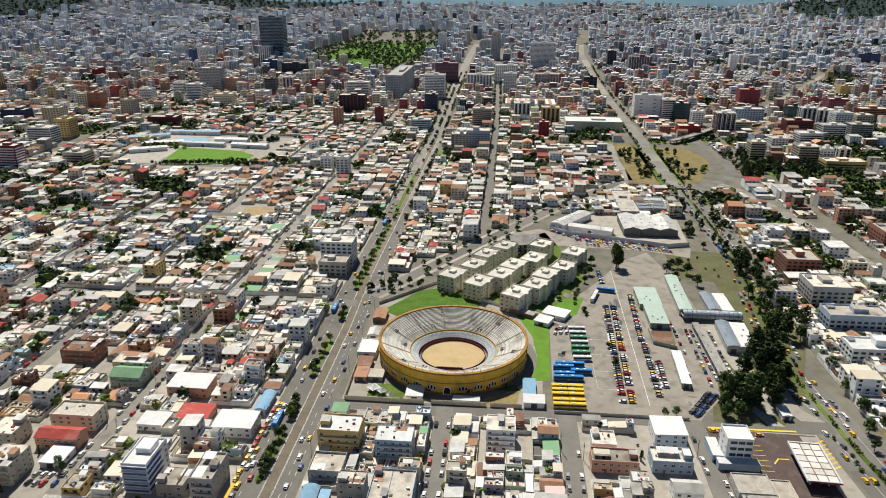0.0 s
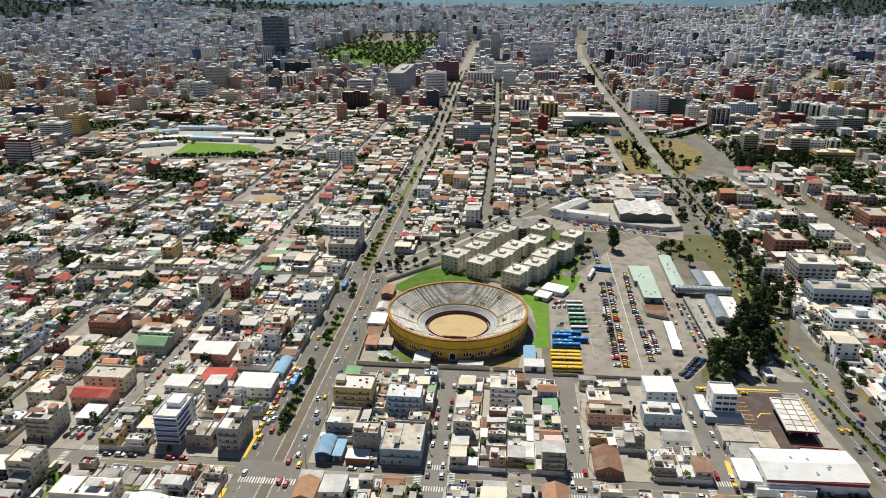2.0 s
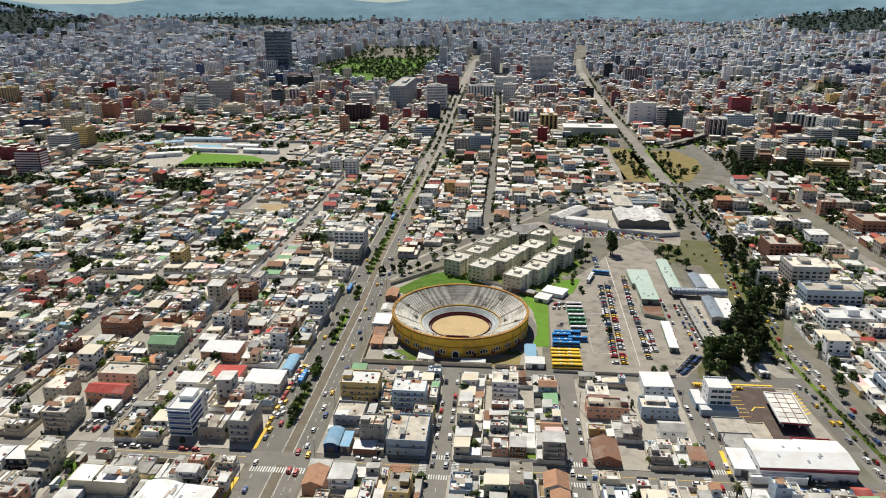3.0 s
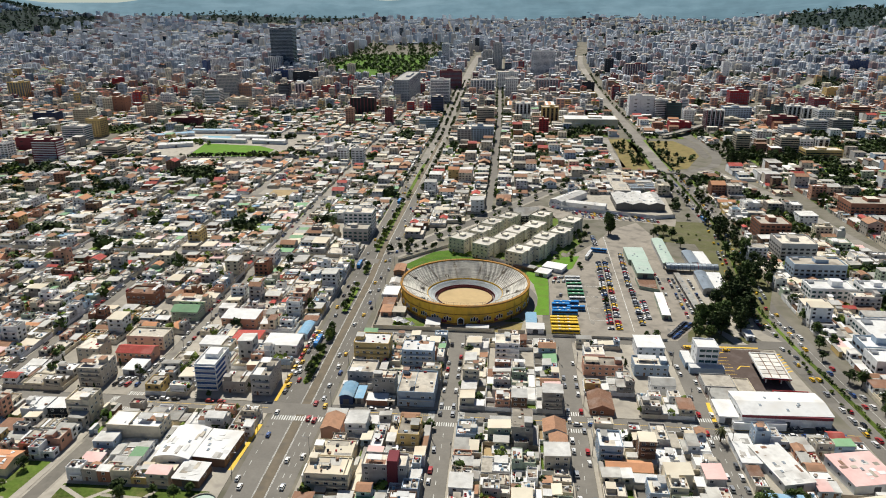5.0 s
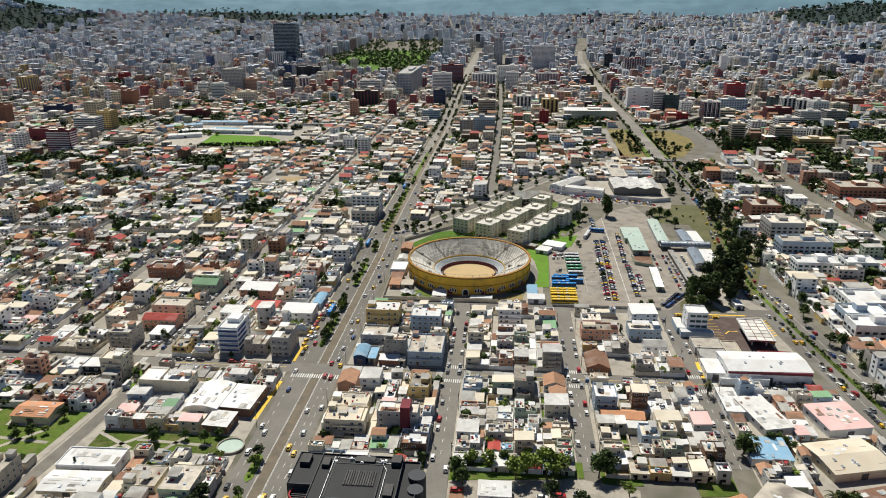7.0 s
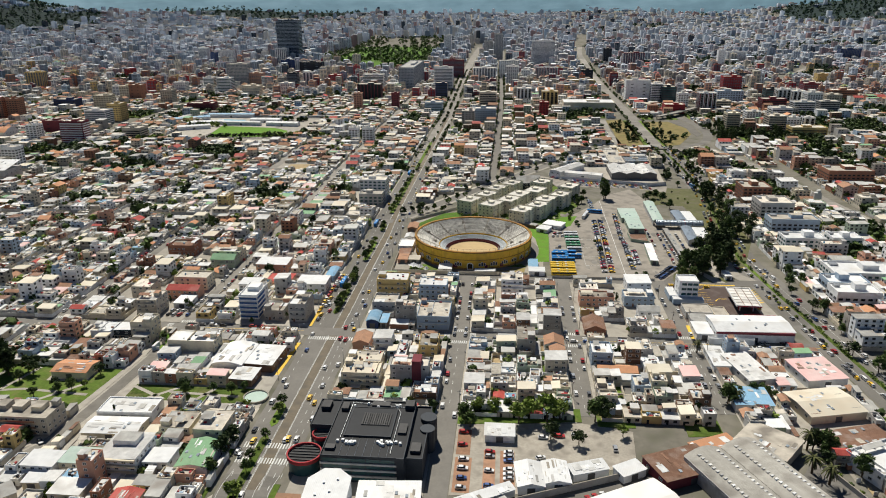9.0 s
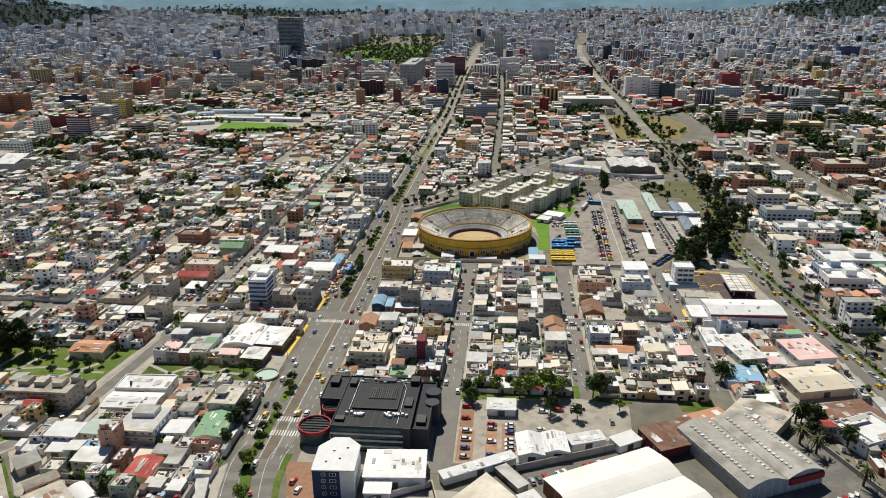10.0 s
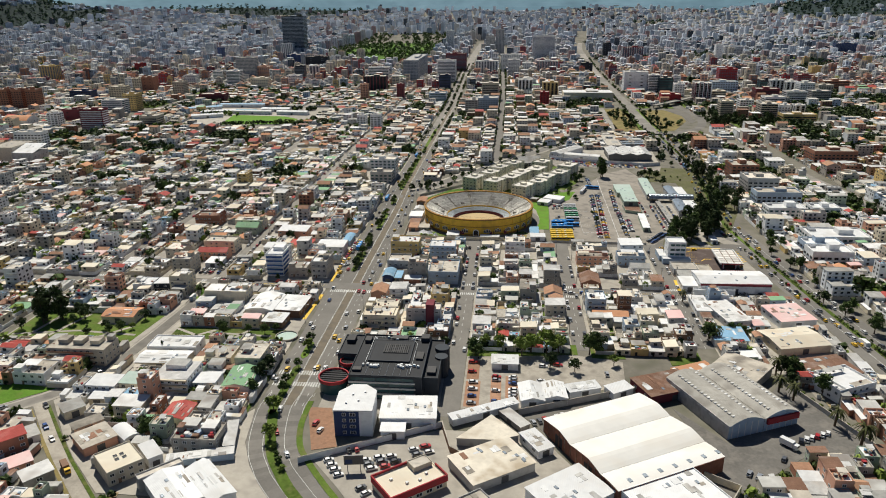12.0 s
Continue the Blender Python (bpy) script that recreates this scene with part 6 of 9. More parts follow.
for pts in ([(-250, -236), (-215, -229), (-180, -232)], [(-230, -243), (-220, -207)], [(-205, -242), (-186, -221)], [(-240, -240), (-236, -207)]):
    strip(g, pts, 1.0, 0.08, "paving")
g.done("park_path", None, "pale paths across the neighbourhood park", kind="structure")
# marked houses in the blocks
s = landmark(-135.5, -139, -124, -119, 5, "wall_white", "roof_white", "five-storey white office with blue window bands", seed=11, storey=2.95, sides="E", extras=False)
for k in range(5):
    s.pen("glass_band", ("S", k)).box(-135.2, -139.12, 1.0 + 2.95 * k, -124.3, -139.0, 2.5 + 2.95 * k, "navy_blue")
    s.pen("glass_band", ("E", k)).box(-124.0, -138.5, 1.0 + 2.95 * k, -123.85, -126, 2.5 + 2.95 * k, "navy_blue")
    s.pen("terrace", k).box(-136.0, -140.0, 2.75 + 2.95 * k, -123.6, -139.02, 3.2 + 2.95 * k, "roof_white")
s.pen("roof_room", 1).box(-133, -130, 14.9, -126, -122, 17.4, "wall_white", "roof_white")
s.close()
landmark(-232, -31, -211, -16.8, 2, "wall_brick", "roof_rust", "broad brown brick workshop block with dark roof", seed=61, storey=3.6).close()
landmark(-189, -54, -171.5, -42, 2, "wall_green", "roof_green", "two-storey house with green hipped roof", "gable", seed=62, storey=3.0).close()
landmark(-152.5, -61, -130, -46.5, 2, "wall_salmon", "roof_white", "two-storey salmon orange house with white roof", "slant", seed=63, storey=3.0).close()
landmark(-113.5, -94.5, -93.5, -80, 2, "wall_white", "roof_white", "two-storey white house with broad white roof", "slant", seed=64).close()
landmark(-104.5, -141, -94, -122, 3, "wall_grey", "roof_old", "four-storey bare grey apartment house with terraces", seed=65, storey=3.6).close()
landmark(-218, -113.5, -205, -99.5, 3, "wall_beige", "roof_concrete", "three-storey tan apartment house with deep balconies", seed=66, storey=2.7).close()
landmark(-201, -140, -188, -124, 4, "wall_beige", "roof_concrete", "four-storey tan apartment house with corner balconies", seed=67, storey=2.65).close()
landmark(-197, -96, -174, -83, 3, "wall_cream", "roof_concrete", "three-storey cream apartment house with window bands", seed=68, storey=2.6).close()
landmark(-194.5, -40.5, -171.5, -28.5, 3, "wall_cream", "roof_concrete", "three-storey olive cream apartment house", seed=69, storey=2.5).close()
landmark(-120.5, -140, -108, -128, 2, "wall_render", "roof_old", "two-storey olive grey house with flat roof", seed=70, storey=3.2).close()
landmark(-153.5, -93, -139.5, -82, 1, "wall_white", "roof_white", "low white house with white sheet roof", "slant", seed=71, storey=3.6, name="house", category="house").close()
landmark(-137, -86, -120, -72, 1, "wall_salmon", "roof_red", "low house under faded crimson sheet roofs", "slant", seed=72, storey=3.4, name="house", category="house").close()
hall(-184, -126, -173.6, -113.5, 3.2, "wall_white", "roof_white", "white carport roof over a yard of parked cars", 0, "slant", 0.4, "carport", "carport", base=0.17)
keep_clear(-184, -140, -173, -113)
hall(-99, -74, -93, -56, 3.4, "wall_blue", "roof_blue", "narrow shop with bright blue vaulted awning", 0, "vault", 1.2, "shop", "shop", base=0.17)
keep_clear(-99.5, -75, -92.5, -55)
landmark(72.5, -104.5, 94, -94, 2, "wall_salmon", "roof_old", "two-storey faded pink row house with dark roof", seed=73).close()
landmark(105, -83, 120.5, -67, 3, "wall_white", "roof_white", "three-storey white house with white roof and blue trim", "slant", seed=74, storey=2.6).close()
landmark(100.5, -102.5, 119, -91, 2, "wall_blue", "roof_concrete", "two-storey teal-walled house with tan flat roof", seed=75).close()
landmark(106, -123, 118.5, -114, 2, "wall_white", "roof_sheet_grey", "two-storey white gabled house", "gable", seed=76).close()
landmark(74, -91.5, 85.5, -80, 2, "wall_white", "roof_concrete", "two-storey white house with blue tank on the roof", seed=77).close()
landmark(-195, -112, -174, -102, 2, "wall_salmon", "roof_red", "two-storey house with red sheet roof", "gable", seed=12).close()
landmark(-57, -104, -37, -90, 4, "wall_yellow", "roof_white", "four-storey pale yellow apartment house", seed=13, storey=3.4).close()
landmark(-29, -107, -11.5, -95, 4, "wall_blue", "roof_white", "four-storey pale blue apartment house", seed=14, storey=3.1).close()
landmark(-40, -138, -28, -129, 4, "wall_render", "roof_concrete", "four-storey grey rendered apartment house", seed=15, storey=2.8).close()
landmark(-26, -145, -7, -122, 2, "wall_blue", "roof_concrete", "two-storey glass-fronted commercial house", seed=16, storey=3.8).close()
landmark(-56, -126, -41, -112, 2, "wall_grey", "roof_old", "two-storey grey house with dark flat roof", seed=17, storey=3.6).close()
keep_clear(-57, -147, -43, -131)
hall(-56, -146, -49, -132, 4.4, "wall_navy", "roof_blue", "shed with steel-blue vaulted roof", 0, "vault", 1.4, base=0.17)
hall(-48, -145, -44, -133, 3.4, "wall_render", "roof_blue", "lean-to with bright blue sheet", 0, "slant", 0.3, base=0.17)
landmark(-57, -180, -48, -167, 2, "wall_salmon", "roof_tile", "two-storey house with salmon tile roof", "gable", seed=18, storey=3.5).close()
landmark(-46, -177, -36, -166, 3, "wall_white", "roof_sheet", "three-storey white house with metal roof", "slant", seed=19).close()
landmark(-20, -184, -10, -169, 3, "wall_yellow", "roof_old", "three-storey olive-yellow house with dark roof", seed=20).close()
landmark(-55, -216, -36, -204, 3, "wall_cream", "roof_pale", "three-storey cream school block with brown windows", seed=21).close()
landmark(-56, -200, -38, -188, 2, "wall_cream", "roof_pale", "two-storey cream school wing", seed=22, storey=3.3).close()
s = landmark(-31, -211, -12, -202, 4, "wall_grey", "roof_concrete", "four-storey grey house with maroon stair tower", seed=23, storey=2.7)
s.pen("maroon_tower", "wall_maroon").box(-20, -212, 0, -15.5, -204, 14.5, "wall_maroon")
s.close()
landmark(71.5, -186, 82, -173, 3, "wall_blue", "roof_white", "three-storey light blue rendered house", seed=24).close()
landmark(74, -194.5, 94, -186.5, 1, "wall_cream", "roof_orange", "low house with orange clay-tile roof", "gable", seed=25, name="house", category="house").close()
landmark(23, -93, 37, -80, 4, "wall_white", "roof_concrete", "four-storey white apartment house with red bands", seed=26).close()
landmark(72, -145, 84, -128, 1, "wall_brick", "roof_rust", "low house with broken red tile roof", "gable", seed=27, name="house", category="house").close()

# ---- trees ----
# Ground below the tree belt, the shade of the crowns put into its colour.
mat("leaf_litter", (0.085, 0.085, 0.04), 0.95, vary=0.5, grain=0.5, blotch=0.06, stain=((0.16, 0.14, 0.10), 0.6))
def leaf_cloud(g, lumps, per, size, m, r):
    """Small leaf sprays, each a bent pair of quads, scattered round the given lumps."""
    for (cx, cy, cz, rad) in lumps:
        for _ in range(per):
            d = Vector((r.gauss(0, 1), r.gauss(0, 1), r.gauss(0, 0.8))).normalized() * rad * r.uniform(0.45, 1.0)
            p = Vector((cx, cy, cz)) + d
            u = Vector((r.gauss(0, 1), r.gauss(0, 1), r.gauss(0, 0.6))).normalized()
            v = u.cross(d.normalized() + Vector((0.01, 0.02, 0))).normalized()
            s = size * r.uniform(0.6, 1.3)
            q = [p - u * s, p - v * s * 0.5 + d.normalized() * s * 0.2, p + u * s, p + v * s * 0.5 + d.normalized() * s * 0.2]
            g.face([tuple(c) for c in q], m)


def tree_meshes(kind, seed, leaf):
    r = random.Random(seed)
    t, c = Geo(), Geo()
    if kind == "broad":
        t.limb((0, 0, 0), (0.1, 0, 2.6), 0.28, 0.18, "bark", 7)
        lumps = []
        for i in range(7):
            a = 2 * math.pi * i / 7 + r.uniform(-0.3, 0.3)
            e = (math.cos(a) * r.uniform(1.4, 2.6), math.sin(a) * r.uniform(1.4, 2.6), r.uniform(3.6, 5.8))
            t.limb((0.1, 0, r.uniform(1.8, 2.6)), e, 0.12, 0.04, "bark", 4)
            lumps.append((*e, r.uniform(1.1, 1.7)))
        lumps += [(r.uniform(-1, 1), r.uniform(-1, 1), r.uniform(5.4, 7.0), r.uniform(1.1, 1.6)) for _ in range(5)]
        leaf_cloud(c, lumps, 46, 0.62, leaf, r)
    elif kind == "tall":
        t.limb((0, 0, 0), (0.2, 0.1, 9.0), 0.4, 0.12, "bark", 7)
        lumps = []
        for i in range(16):
            z = 3.0 + 9.0 * i / 15
            a = r.uniform(0, 6.28)
            w = 2.6 * (1.1 - abs(i / 15 - 0.4))
            e = (math.cos(a) * w * r.uniform(0.4, 1), math.sin(a) * w * r.uniform(0.4, 1), z)
            t.limb((0.1, 0, z - 1.0), e, 0.1, 0.03, "bark", 4)
            lumps.append((*e, r.uniform(1.2, 1.8)))
        leaf_cloud(c, lumps, 42, 0.7, leaf, r)
    elif kind == "cypress":
        t.limb((0, 0, 0), (0, 0, 5), 0.2, 0.06, "bark", 6)
        leaf_cloud(c, [(r.uniform(-0.2, 0.2), r.uniform(-0.2, 0.2), 1.2 + 0.8 * i, 1.15 - 0.09 * i) for i in range(9)], 46, 0.45, leaf, r)
    elif kind == "bush":
        t.limb((0, 0, 0), (0, 0, 0.8), 0.1, 0.05, "bark", 5)
        leaf_cloud(c, [(r.uniform(-0.7, 0.7), r.uniform(-0.7, 0.7), r.uniform(0.6, 1.4), 0.8) for _ in range(4)], 40, 0.4, leaf, r)
    else:
        t.limb((0, 0, 0), (0.2, 0.1, 6.5), 0.42, 0.32, "bark", 8)
        for i in range(34):
            a, lift = r.uniform(0, 6.28), r.uniform(-0.9, 1.0)
            prev = Vector((0.2, 0.1, 6.5))
            for k in range(5):
                out = Vector((math.cos(a), math.sin(a), lift - 0.42 * k)).normalized() * 0.85
                nxt = prev + out
                side = Vector((-math.sin(a), math.cos(a), 0)) * (0.34 - 0.05 * k)
                c.face([tuple(prev - side), tuple(nxt - side * 0.8), tuple(nxt + side * 0.8), tuple(prev + side)], leaf)
                prev = nxt
    return t.mesh("trunk"), c.mesh("crown")


TREES = {
    "broad": [tree_meshes("broad", 1, "leaf_mid"), tree_meshes("broad", 2, "leaf_dark"), tree_meshes("broad", 3, "leaf_mid")],
    "light": [tree_meshes("broad", 4, "leaf_light"), tree_meshes("broad", 5, "leaf_light")],
    "tall": [tree_meshes("tall", 6, "leaf_dark"), tree_meshes("tall", 7, "leaf_dark"), tree_meshes("tall", 8, "leaf_mid")],
    "cypress": [tree_meshes("cypress", 9, "leaf_dark")],
    "palm": [tree_meshes("palm", 10, "leaf_palm"), tree_meshes("palm", 11, "leaf_palm")],
    "bush": [tree_meshes("bush", 12, "leaf_mid"), tree_meshes("bush", 13, "leaf_light")]}
TREE_LABEL = {"broad": "round-crowned dark green street tree with short trunk", "light": "light green leafy tree with round crown",
              "tall": "tall dark evergreen tree with loose crown", "cypress": "slim dark cypress tree", "palm": "stout date palm with drooping fronds", "bush": "low rounded green bush"}
tree_rng = random.Random(21)


def tree(kind, x, y, size=1.0, z=0.1):
    trunk, crown = tree_rng.choice(TREES[kind])
    ob = thing("palm" if kind == "palm" else "bush" if kind == "bush" else "tree", x, y, z, tree_rng.uniform(0, 360), TREE_LABEL[kind], "palm" if kind == "palm" else "bush" if kind == "bush" else "tree", "trees of the streets and parks")
    s = size * tree_rng.uniform(0.88, 1.12)
    m = Matrix.Diagonal((s, s, s * tree_rng.uniform(0.92, 1.1), 1))
    put_mesh("trunk", trunk, ob, m)
    put_mesh("crown", crown, ob, m)


def grove(kind, count, x0, y0, x1, y1, size, gap=3.5, slope=0.0):
    """Trees scattered over a strip that may lean with y."""
    spots = []
    for _ in range(count * 12):
        y = tree_rng.uniform(y0, y1)
        x = tree_rng.uniform(x0, x1) + slope * (y - y0)
        if all((x - a) ** 2 + (y - b) ** 2 > gap * gap for a, b in spots):
            spots.append((x, y))
            tree(kind if not isinstance(kind, tuple) else tree_rng.choice(kind), x, y, size * tree_rng.uniform(0.8, 1.15))
            if len(spots) == count:
                break


sheet("lawn", [(140, -57), (176, -57), (196, -30), (215, 20), (230, 60), (232, 200), (165, 205), (164, 140), (190, 136), (190, 20), (166, 12), (150, -20)], 0.0, 0.08, "leaf_litter", None, "ground under the belt of trees, coloured dark for shade")
def wood(kinds, poly, count, size, gap):
    """Trees scattered inside a polygon of the ground."""
    xs, ys, spots = [p[0] for p in poly], [p[1] for p in poly], []
    for _ in range(count * 25):
        x, y = tree_rng.uniform(min(xs), max(xs)), tree_rng.uniform(min(ys), max(ys))
        inside = False
        for (ax, ay), (bx, by) in zip(poly, poly[1:] + poly[:1]):
            if (ay > y) != (by > y) and x < (bx - ax) * (y - ay) / (by - ay) + ax:
                inside = not inside
        if inside and all((x - a) ** 2 + (y - b) ** 2 > gap * gap for a, b in spots):
            spots.append((x, y))
            tree(tree_rng.choice(kinds), x, y, size * tree_rng.uniform(0.75, 1.2))
            if len(spots) == count:
                break


sheet("service_path", [(166, 76), (175, 74), (178, 10), (178, -44), (171, -50), (168, -11), (164, 20)], 0.08, 0.11, "paving", None, "pale dusty path beside the trees")
sheet("concrete_apron", [(190, -40), (198, -52), (186, -52), (180, -40), (187, -14), (193, 12), (202, 28), (198, 0), (190, -20)], 0.08, 0.12, "paving", None, "pale concrete lay-by beside the avenue")
hall(176.5, -52, 181, -42, 2.8, "wall_white", "roof_white", "white site hut beside the trees", 0, "gable", 0.5, "hut", "hut")
wood(("broad", "tall", "broad"), [(143, -54), (148, -24), (166, -16), (168, -50)], 13, 1.25, 5.5)
wood(("broad", "tall", "broad"), [(173, -40), (180, -12), (196, 6), (180, -40)], 6, 1.3, 6.5)
wood(("broad", "tall"), [(178, -14), (182, 26), (206, 54), (194, 14), (188, -14)], 12, 1.35, 6.0)
wood(("broad", "tall"), [(194, 40), (206, 84), (224, 96), (228, 50), (212, 20)], 13, 1.35, 7)
wood(("tall", "broad"), [(206, 96), (206, 140), (214, 180), (228, 172), (230, 104)], 11, 1.3, 7.5)
wood(("broad", "bush"), [(156, 150), (168, 176), (200, 192), (196, 140), (180, 116), (170, 118)], 14, 1.0, 6)
grove("tall", 6, 208, 195, 216, 330, 0.85, 8)
grove("broad", 10, 228, 205, 236, 380, 0.7, 8)
tree("tall", 119, 156, 1.45), tree("tall", 121, 159, 1.2), tree("broad", 92, 150, 0.9), tree("broad", 96, 140, 0.9), tree("broad", 100, 164, 0.9)
grove("bush", 14, 50, 66, 88, 120, 1.4, 4)
grove("bush", 12, -16, 88, 30, 92, 1.7, 4)
grove("broad", 4, 86, 118, 96, 150, 0.8, 5)
tree("broad", 122, -53, 0.7), tree("broad", 116, -54, 0.6)
# avenue islands
for y0, y1, n in ((-345, -318, 6), (-306, -258, 6), (-252, -232, 3), (-128, -86, 9), (-76, -60, 4), (-32, 14, 7), (40, 62, 4), (92, 250, 16)):
    for i in range(n):
        y = y0 + (i + 0.5) * (y1 - y0) / n + tree_rng.uniform(-1, 1)
        x = -79.5 + (0.0 if y > -300 else (-300 - y) * 0.27 + (max(0.0, -323 - y)) * 0.28) + tree_rng.uniform(-0.7, 0.7)
        tree(tree_rng.choice(("broad", "broad", "bush", "light") if y > -312 else ("bush", "bush", "light")), x, y, tree_rng.uniform(0.6, 0.85) if y > -300 else tree_rng.uniform(0.9, 1.3), 0.2)
grove("broad", 3, -95, -297, -91, -262, 1.15, 7)
# trees north of the car park
for x, y, s, k in ((8, -239, 1.0, "broad"), (14, -232, 0.8, "light"), (22, -233, 0.8, "light"), (33, -240, 1.2, "light"), (38, -236, 1.1, "light"), (46, -238, 1.3, "light"), (52, -236, 1.1, "light"),
                   (68, -236, 1.2, "broad"), (72, -233, 1.1, "broad"), (47, -252, 0.8, "broad"), (59, -255, 0.8, "broad"), (79, -247, 0.6, "light"), (28, -229, 0.7, "broad"), (11, -245, 0.9, "broad")):
    tree(k, x, y, s * 1.25)
sheet("lawn", [(5, -243), (62, -237), (62, -226), (5, -229)], 0.0, 0.19, "grass", None, "grass strip under the trees")
sheet("lawn", [(69, -240), (86, -240), (86, -226), (69, -226)], 0.0, 0.19, "grass", None, "grass plot behind the houses")
sheet("lawn", [(108, -245), (124, -243), (124, -230), (108, -230)], 0.0, 0.19, "grass", None, "grass plot behind the houses")
for x, y, s in ((131, -163, 1.1), (134.5, -213, 1.35), (136, -216, 1.2), (156, -251, 1.2), (156, -274, 1.3), (166, -294, 1.4), (169.5, -310, 1.45), (152, -267, 1.1)):
    tree("palm", x, y, s)
grove("broad", 5, 140, -216, 158, -204, 0.7, 3)
grove(("broad", "tall"), 6, 158, -258, 172, -246, 0.8, 3)
# along the eastern avenue
for x, y, s in ((222, -20, 1.3), (226, -55, 1.1), (216, -100, 1.0), (221, -104, 1.1), (232, -112, 1.1), (224, -124, 1.1), (220, -132, 0.9), (212, -75, 0.7), (230, -140, 1.0), (236, -150, 1.1), (226, -170, 1.0), (231, -190, 1.1), (238, -205, 1.0), (245, -130, 0.9)):
    tree("broad", x, y, s)
grove("bush", 14, 203, -150, 206, -10, 1.0, 5, -0.08)
wall_run("yard_wall", [(156, -258), (176, -311)], 2.2, 0.3, "wall_grey", "grey wall with climbing plants beside the yard")
for k in range(11):
    tree("bush", 158.5 + 1.9 * k, -259 - 5.0 * k, 0.9)
for x, y, s in ((133, -215, 1.3), (163, -252, 1.3), (171, -268, 1.3), (160, -262, 0.9), (214, -160, 1.2), (219, -178, 1.2), (225, -200, 1.3), (236, -222, 1.1), (240, -240, 1.2), (216, -60, 1.2), (222, -40, 1.2), (224, 4, 1.1)):
    tree("broad", x, y, s)
# canal side and interchange
wood(("broad", "tall"), [(300, 440), (322, 500), (330, 600), (350, 560), (340, 470), (318, 430)], 22, 1.3, 6)
wood(("broad", "tall"), [(350, 470), (352, 540), (400, 540), (405, 480)], 16, 1.3, 7)
grove(("broad", "tall"), 9, 196, 200, 209, 400, 0.8, 7)
grove(("broad", "bush"), 10, 232, 180, 240, 400, 0.7, 7)
grove(("tall", "broad"), 6, 184, 450, 200, 600, 1.0, 9), grove(("broad", "tall"), 5, 238, 440, 262, 600, 0.9, 9)
grove("broad", 8, -62, 96, -30, 108, 0.7, 5), grove("broad", 9, -30, 118, 60, 236, 0.7, 8)
# west side
for x, y, s, k in ((-241, -218, 1.5, "tall"), (-236, -212, 1.45, "tall"), (-245, -212, 1.4, "tall"), (-232, -216, 1.3, "tall"), (-240, -222, 1.2, "tall"), (-224, -212, 1.1, "broad"), (-219, -215, 0.9, "broad"), (-200, -226, 0.8, "broad"), (-196, -230, 0.8, "broad"), (-213, -224, 0.7, "bush"), (-184, -212, 0.9, "broad"), (-228, -238, 1.0, "bush"), (-240, -238, 1.1, "bush"), (-248, -230, 1.0, "broad"), (-235, -298, 0.8, "bush"), (-160, -330, 1.0, "bush"), (-196, -262, 0.7, "broad"), (-190, -268, 0.8, "bush"), (-108, -226, 0.8, "broad"), (-118, -224, 0.7, "broad"), (-146, -230, 0.5, "bush"), (-106, -312, 0.9, "bush"), (-128, -322, 1.1, "broad"), (-172, -268, 0.8, "bush"), (-126, -326, 1.0, "broad"), (-132, -226, 1.1, "broad"), (-130, -229, 0.9, "broad"), (-103, -221, 0.7, "broad"),
                   (-222, -222, 0.8, "broad"), (-205, -236, 0.7, "broad"), (-190, -228, 0.8, "broad"), (-185, -225, 0.6, "light"), (-225, -243, 0.6, "broad"), (-155, -250, 0.8, "cypress"), (-195, -150, 0.9, "cypress"),
                   (-172, -128, 0.8, "broad"), (-176, -124, 0.7, "broad"), (-205, 42, 1.0, "palm"), (-232, 40, 1.1, "broad"), (-228, 46, 1.1, "broad"), (-223, 41, 1.0, "broad"), (-114, -100, 0.6, "broad")):
    tree(k, x, y, s, 0.17)
back_rng = random.Random(33)
for k in range(46):
    tree(back_rng.choice(("broad", "bush", "light", "cypress")), back_rng.choice((-126, -107, -143, -207, -190, -224, 32, 33, -32, 97, 98)) + back_rng.uniform(-1.5, 1.5), back_rng.uniform(-230, 60) if k % 3 else back_rng.uniform(-145, -70), back_rng.uniform(0.45, 0.75), 0.17)

# ---- vehicles ----
def car_meshes(paint):
    b, w = Geo(), Geo()
    side = [(-2.15, 0.35), (2.1, 0.35), (2.15, 0.72), (1.2, 0.9), (-2.05, 0.95), (-2.18, 0.7)]
    for y0, y1, s in ((-0.86, 0.86, 1.0),):
        n = len(side)
        p = [(x, y, z) for y in (y0, y1) for x, z in side]
        b.faces(p, [(i, (i + 1) % n, n + (i + 1) % n, n + i) for i in range(n)][::-1], paint)
        b.face(p[:n], paint), b.face(p[n:][::-1], paint)
    b.box(-1.45, -0.66, 1.38, 0.35, 0.66, 1.45, paint)
    base, top = [(-1.95, -0.8), (1.15, -0.8), (1.15, 0.8), (-1.95, 0.8)], [(-1.5, -0.66), (0.4, -0.66), (0.4, 0.66), (-1.5, 0.66)]
    p = [(*q, 0.92) for q in base] + [(*q, 1.38) for q in top]
    w.faces(p, [(i, (i + 1) % 4, 4 + (i + 1) % 4, 4 + i) for i in range(4)], "glass")
    return b, w


def wheel_mesh():
    g = Geo()
    n = 10
    ring = [(0.32 * math.cos(2 * math.pi * i / n), 0.32 * math.sin(2 * math.pi * i / n)) for i in range(n)]
    p = [(a, y, b) for y in (-0.1, 0.1) for a, b in ring]
    g.faces(p, [(i, (i + 1) % n, n + (i + 1) % n, n + i) for i in range(n)], "tyre")
    g.face(p[:n], "metal_grey"), g.face(p[n:], "metal_grey")
    return g.mesh("wheel")


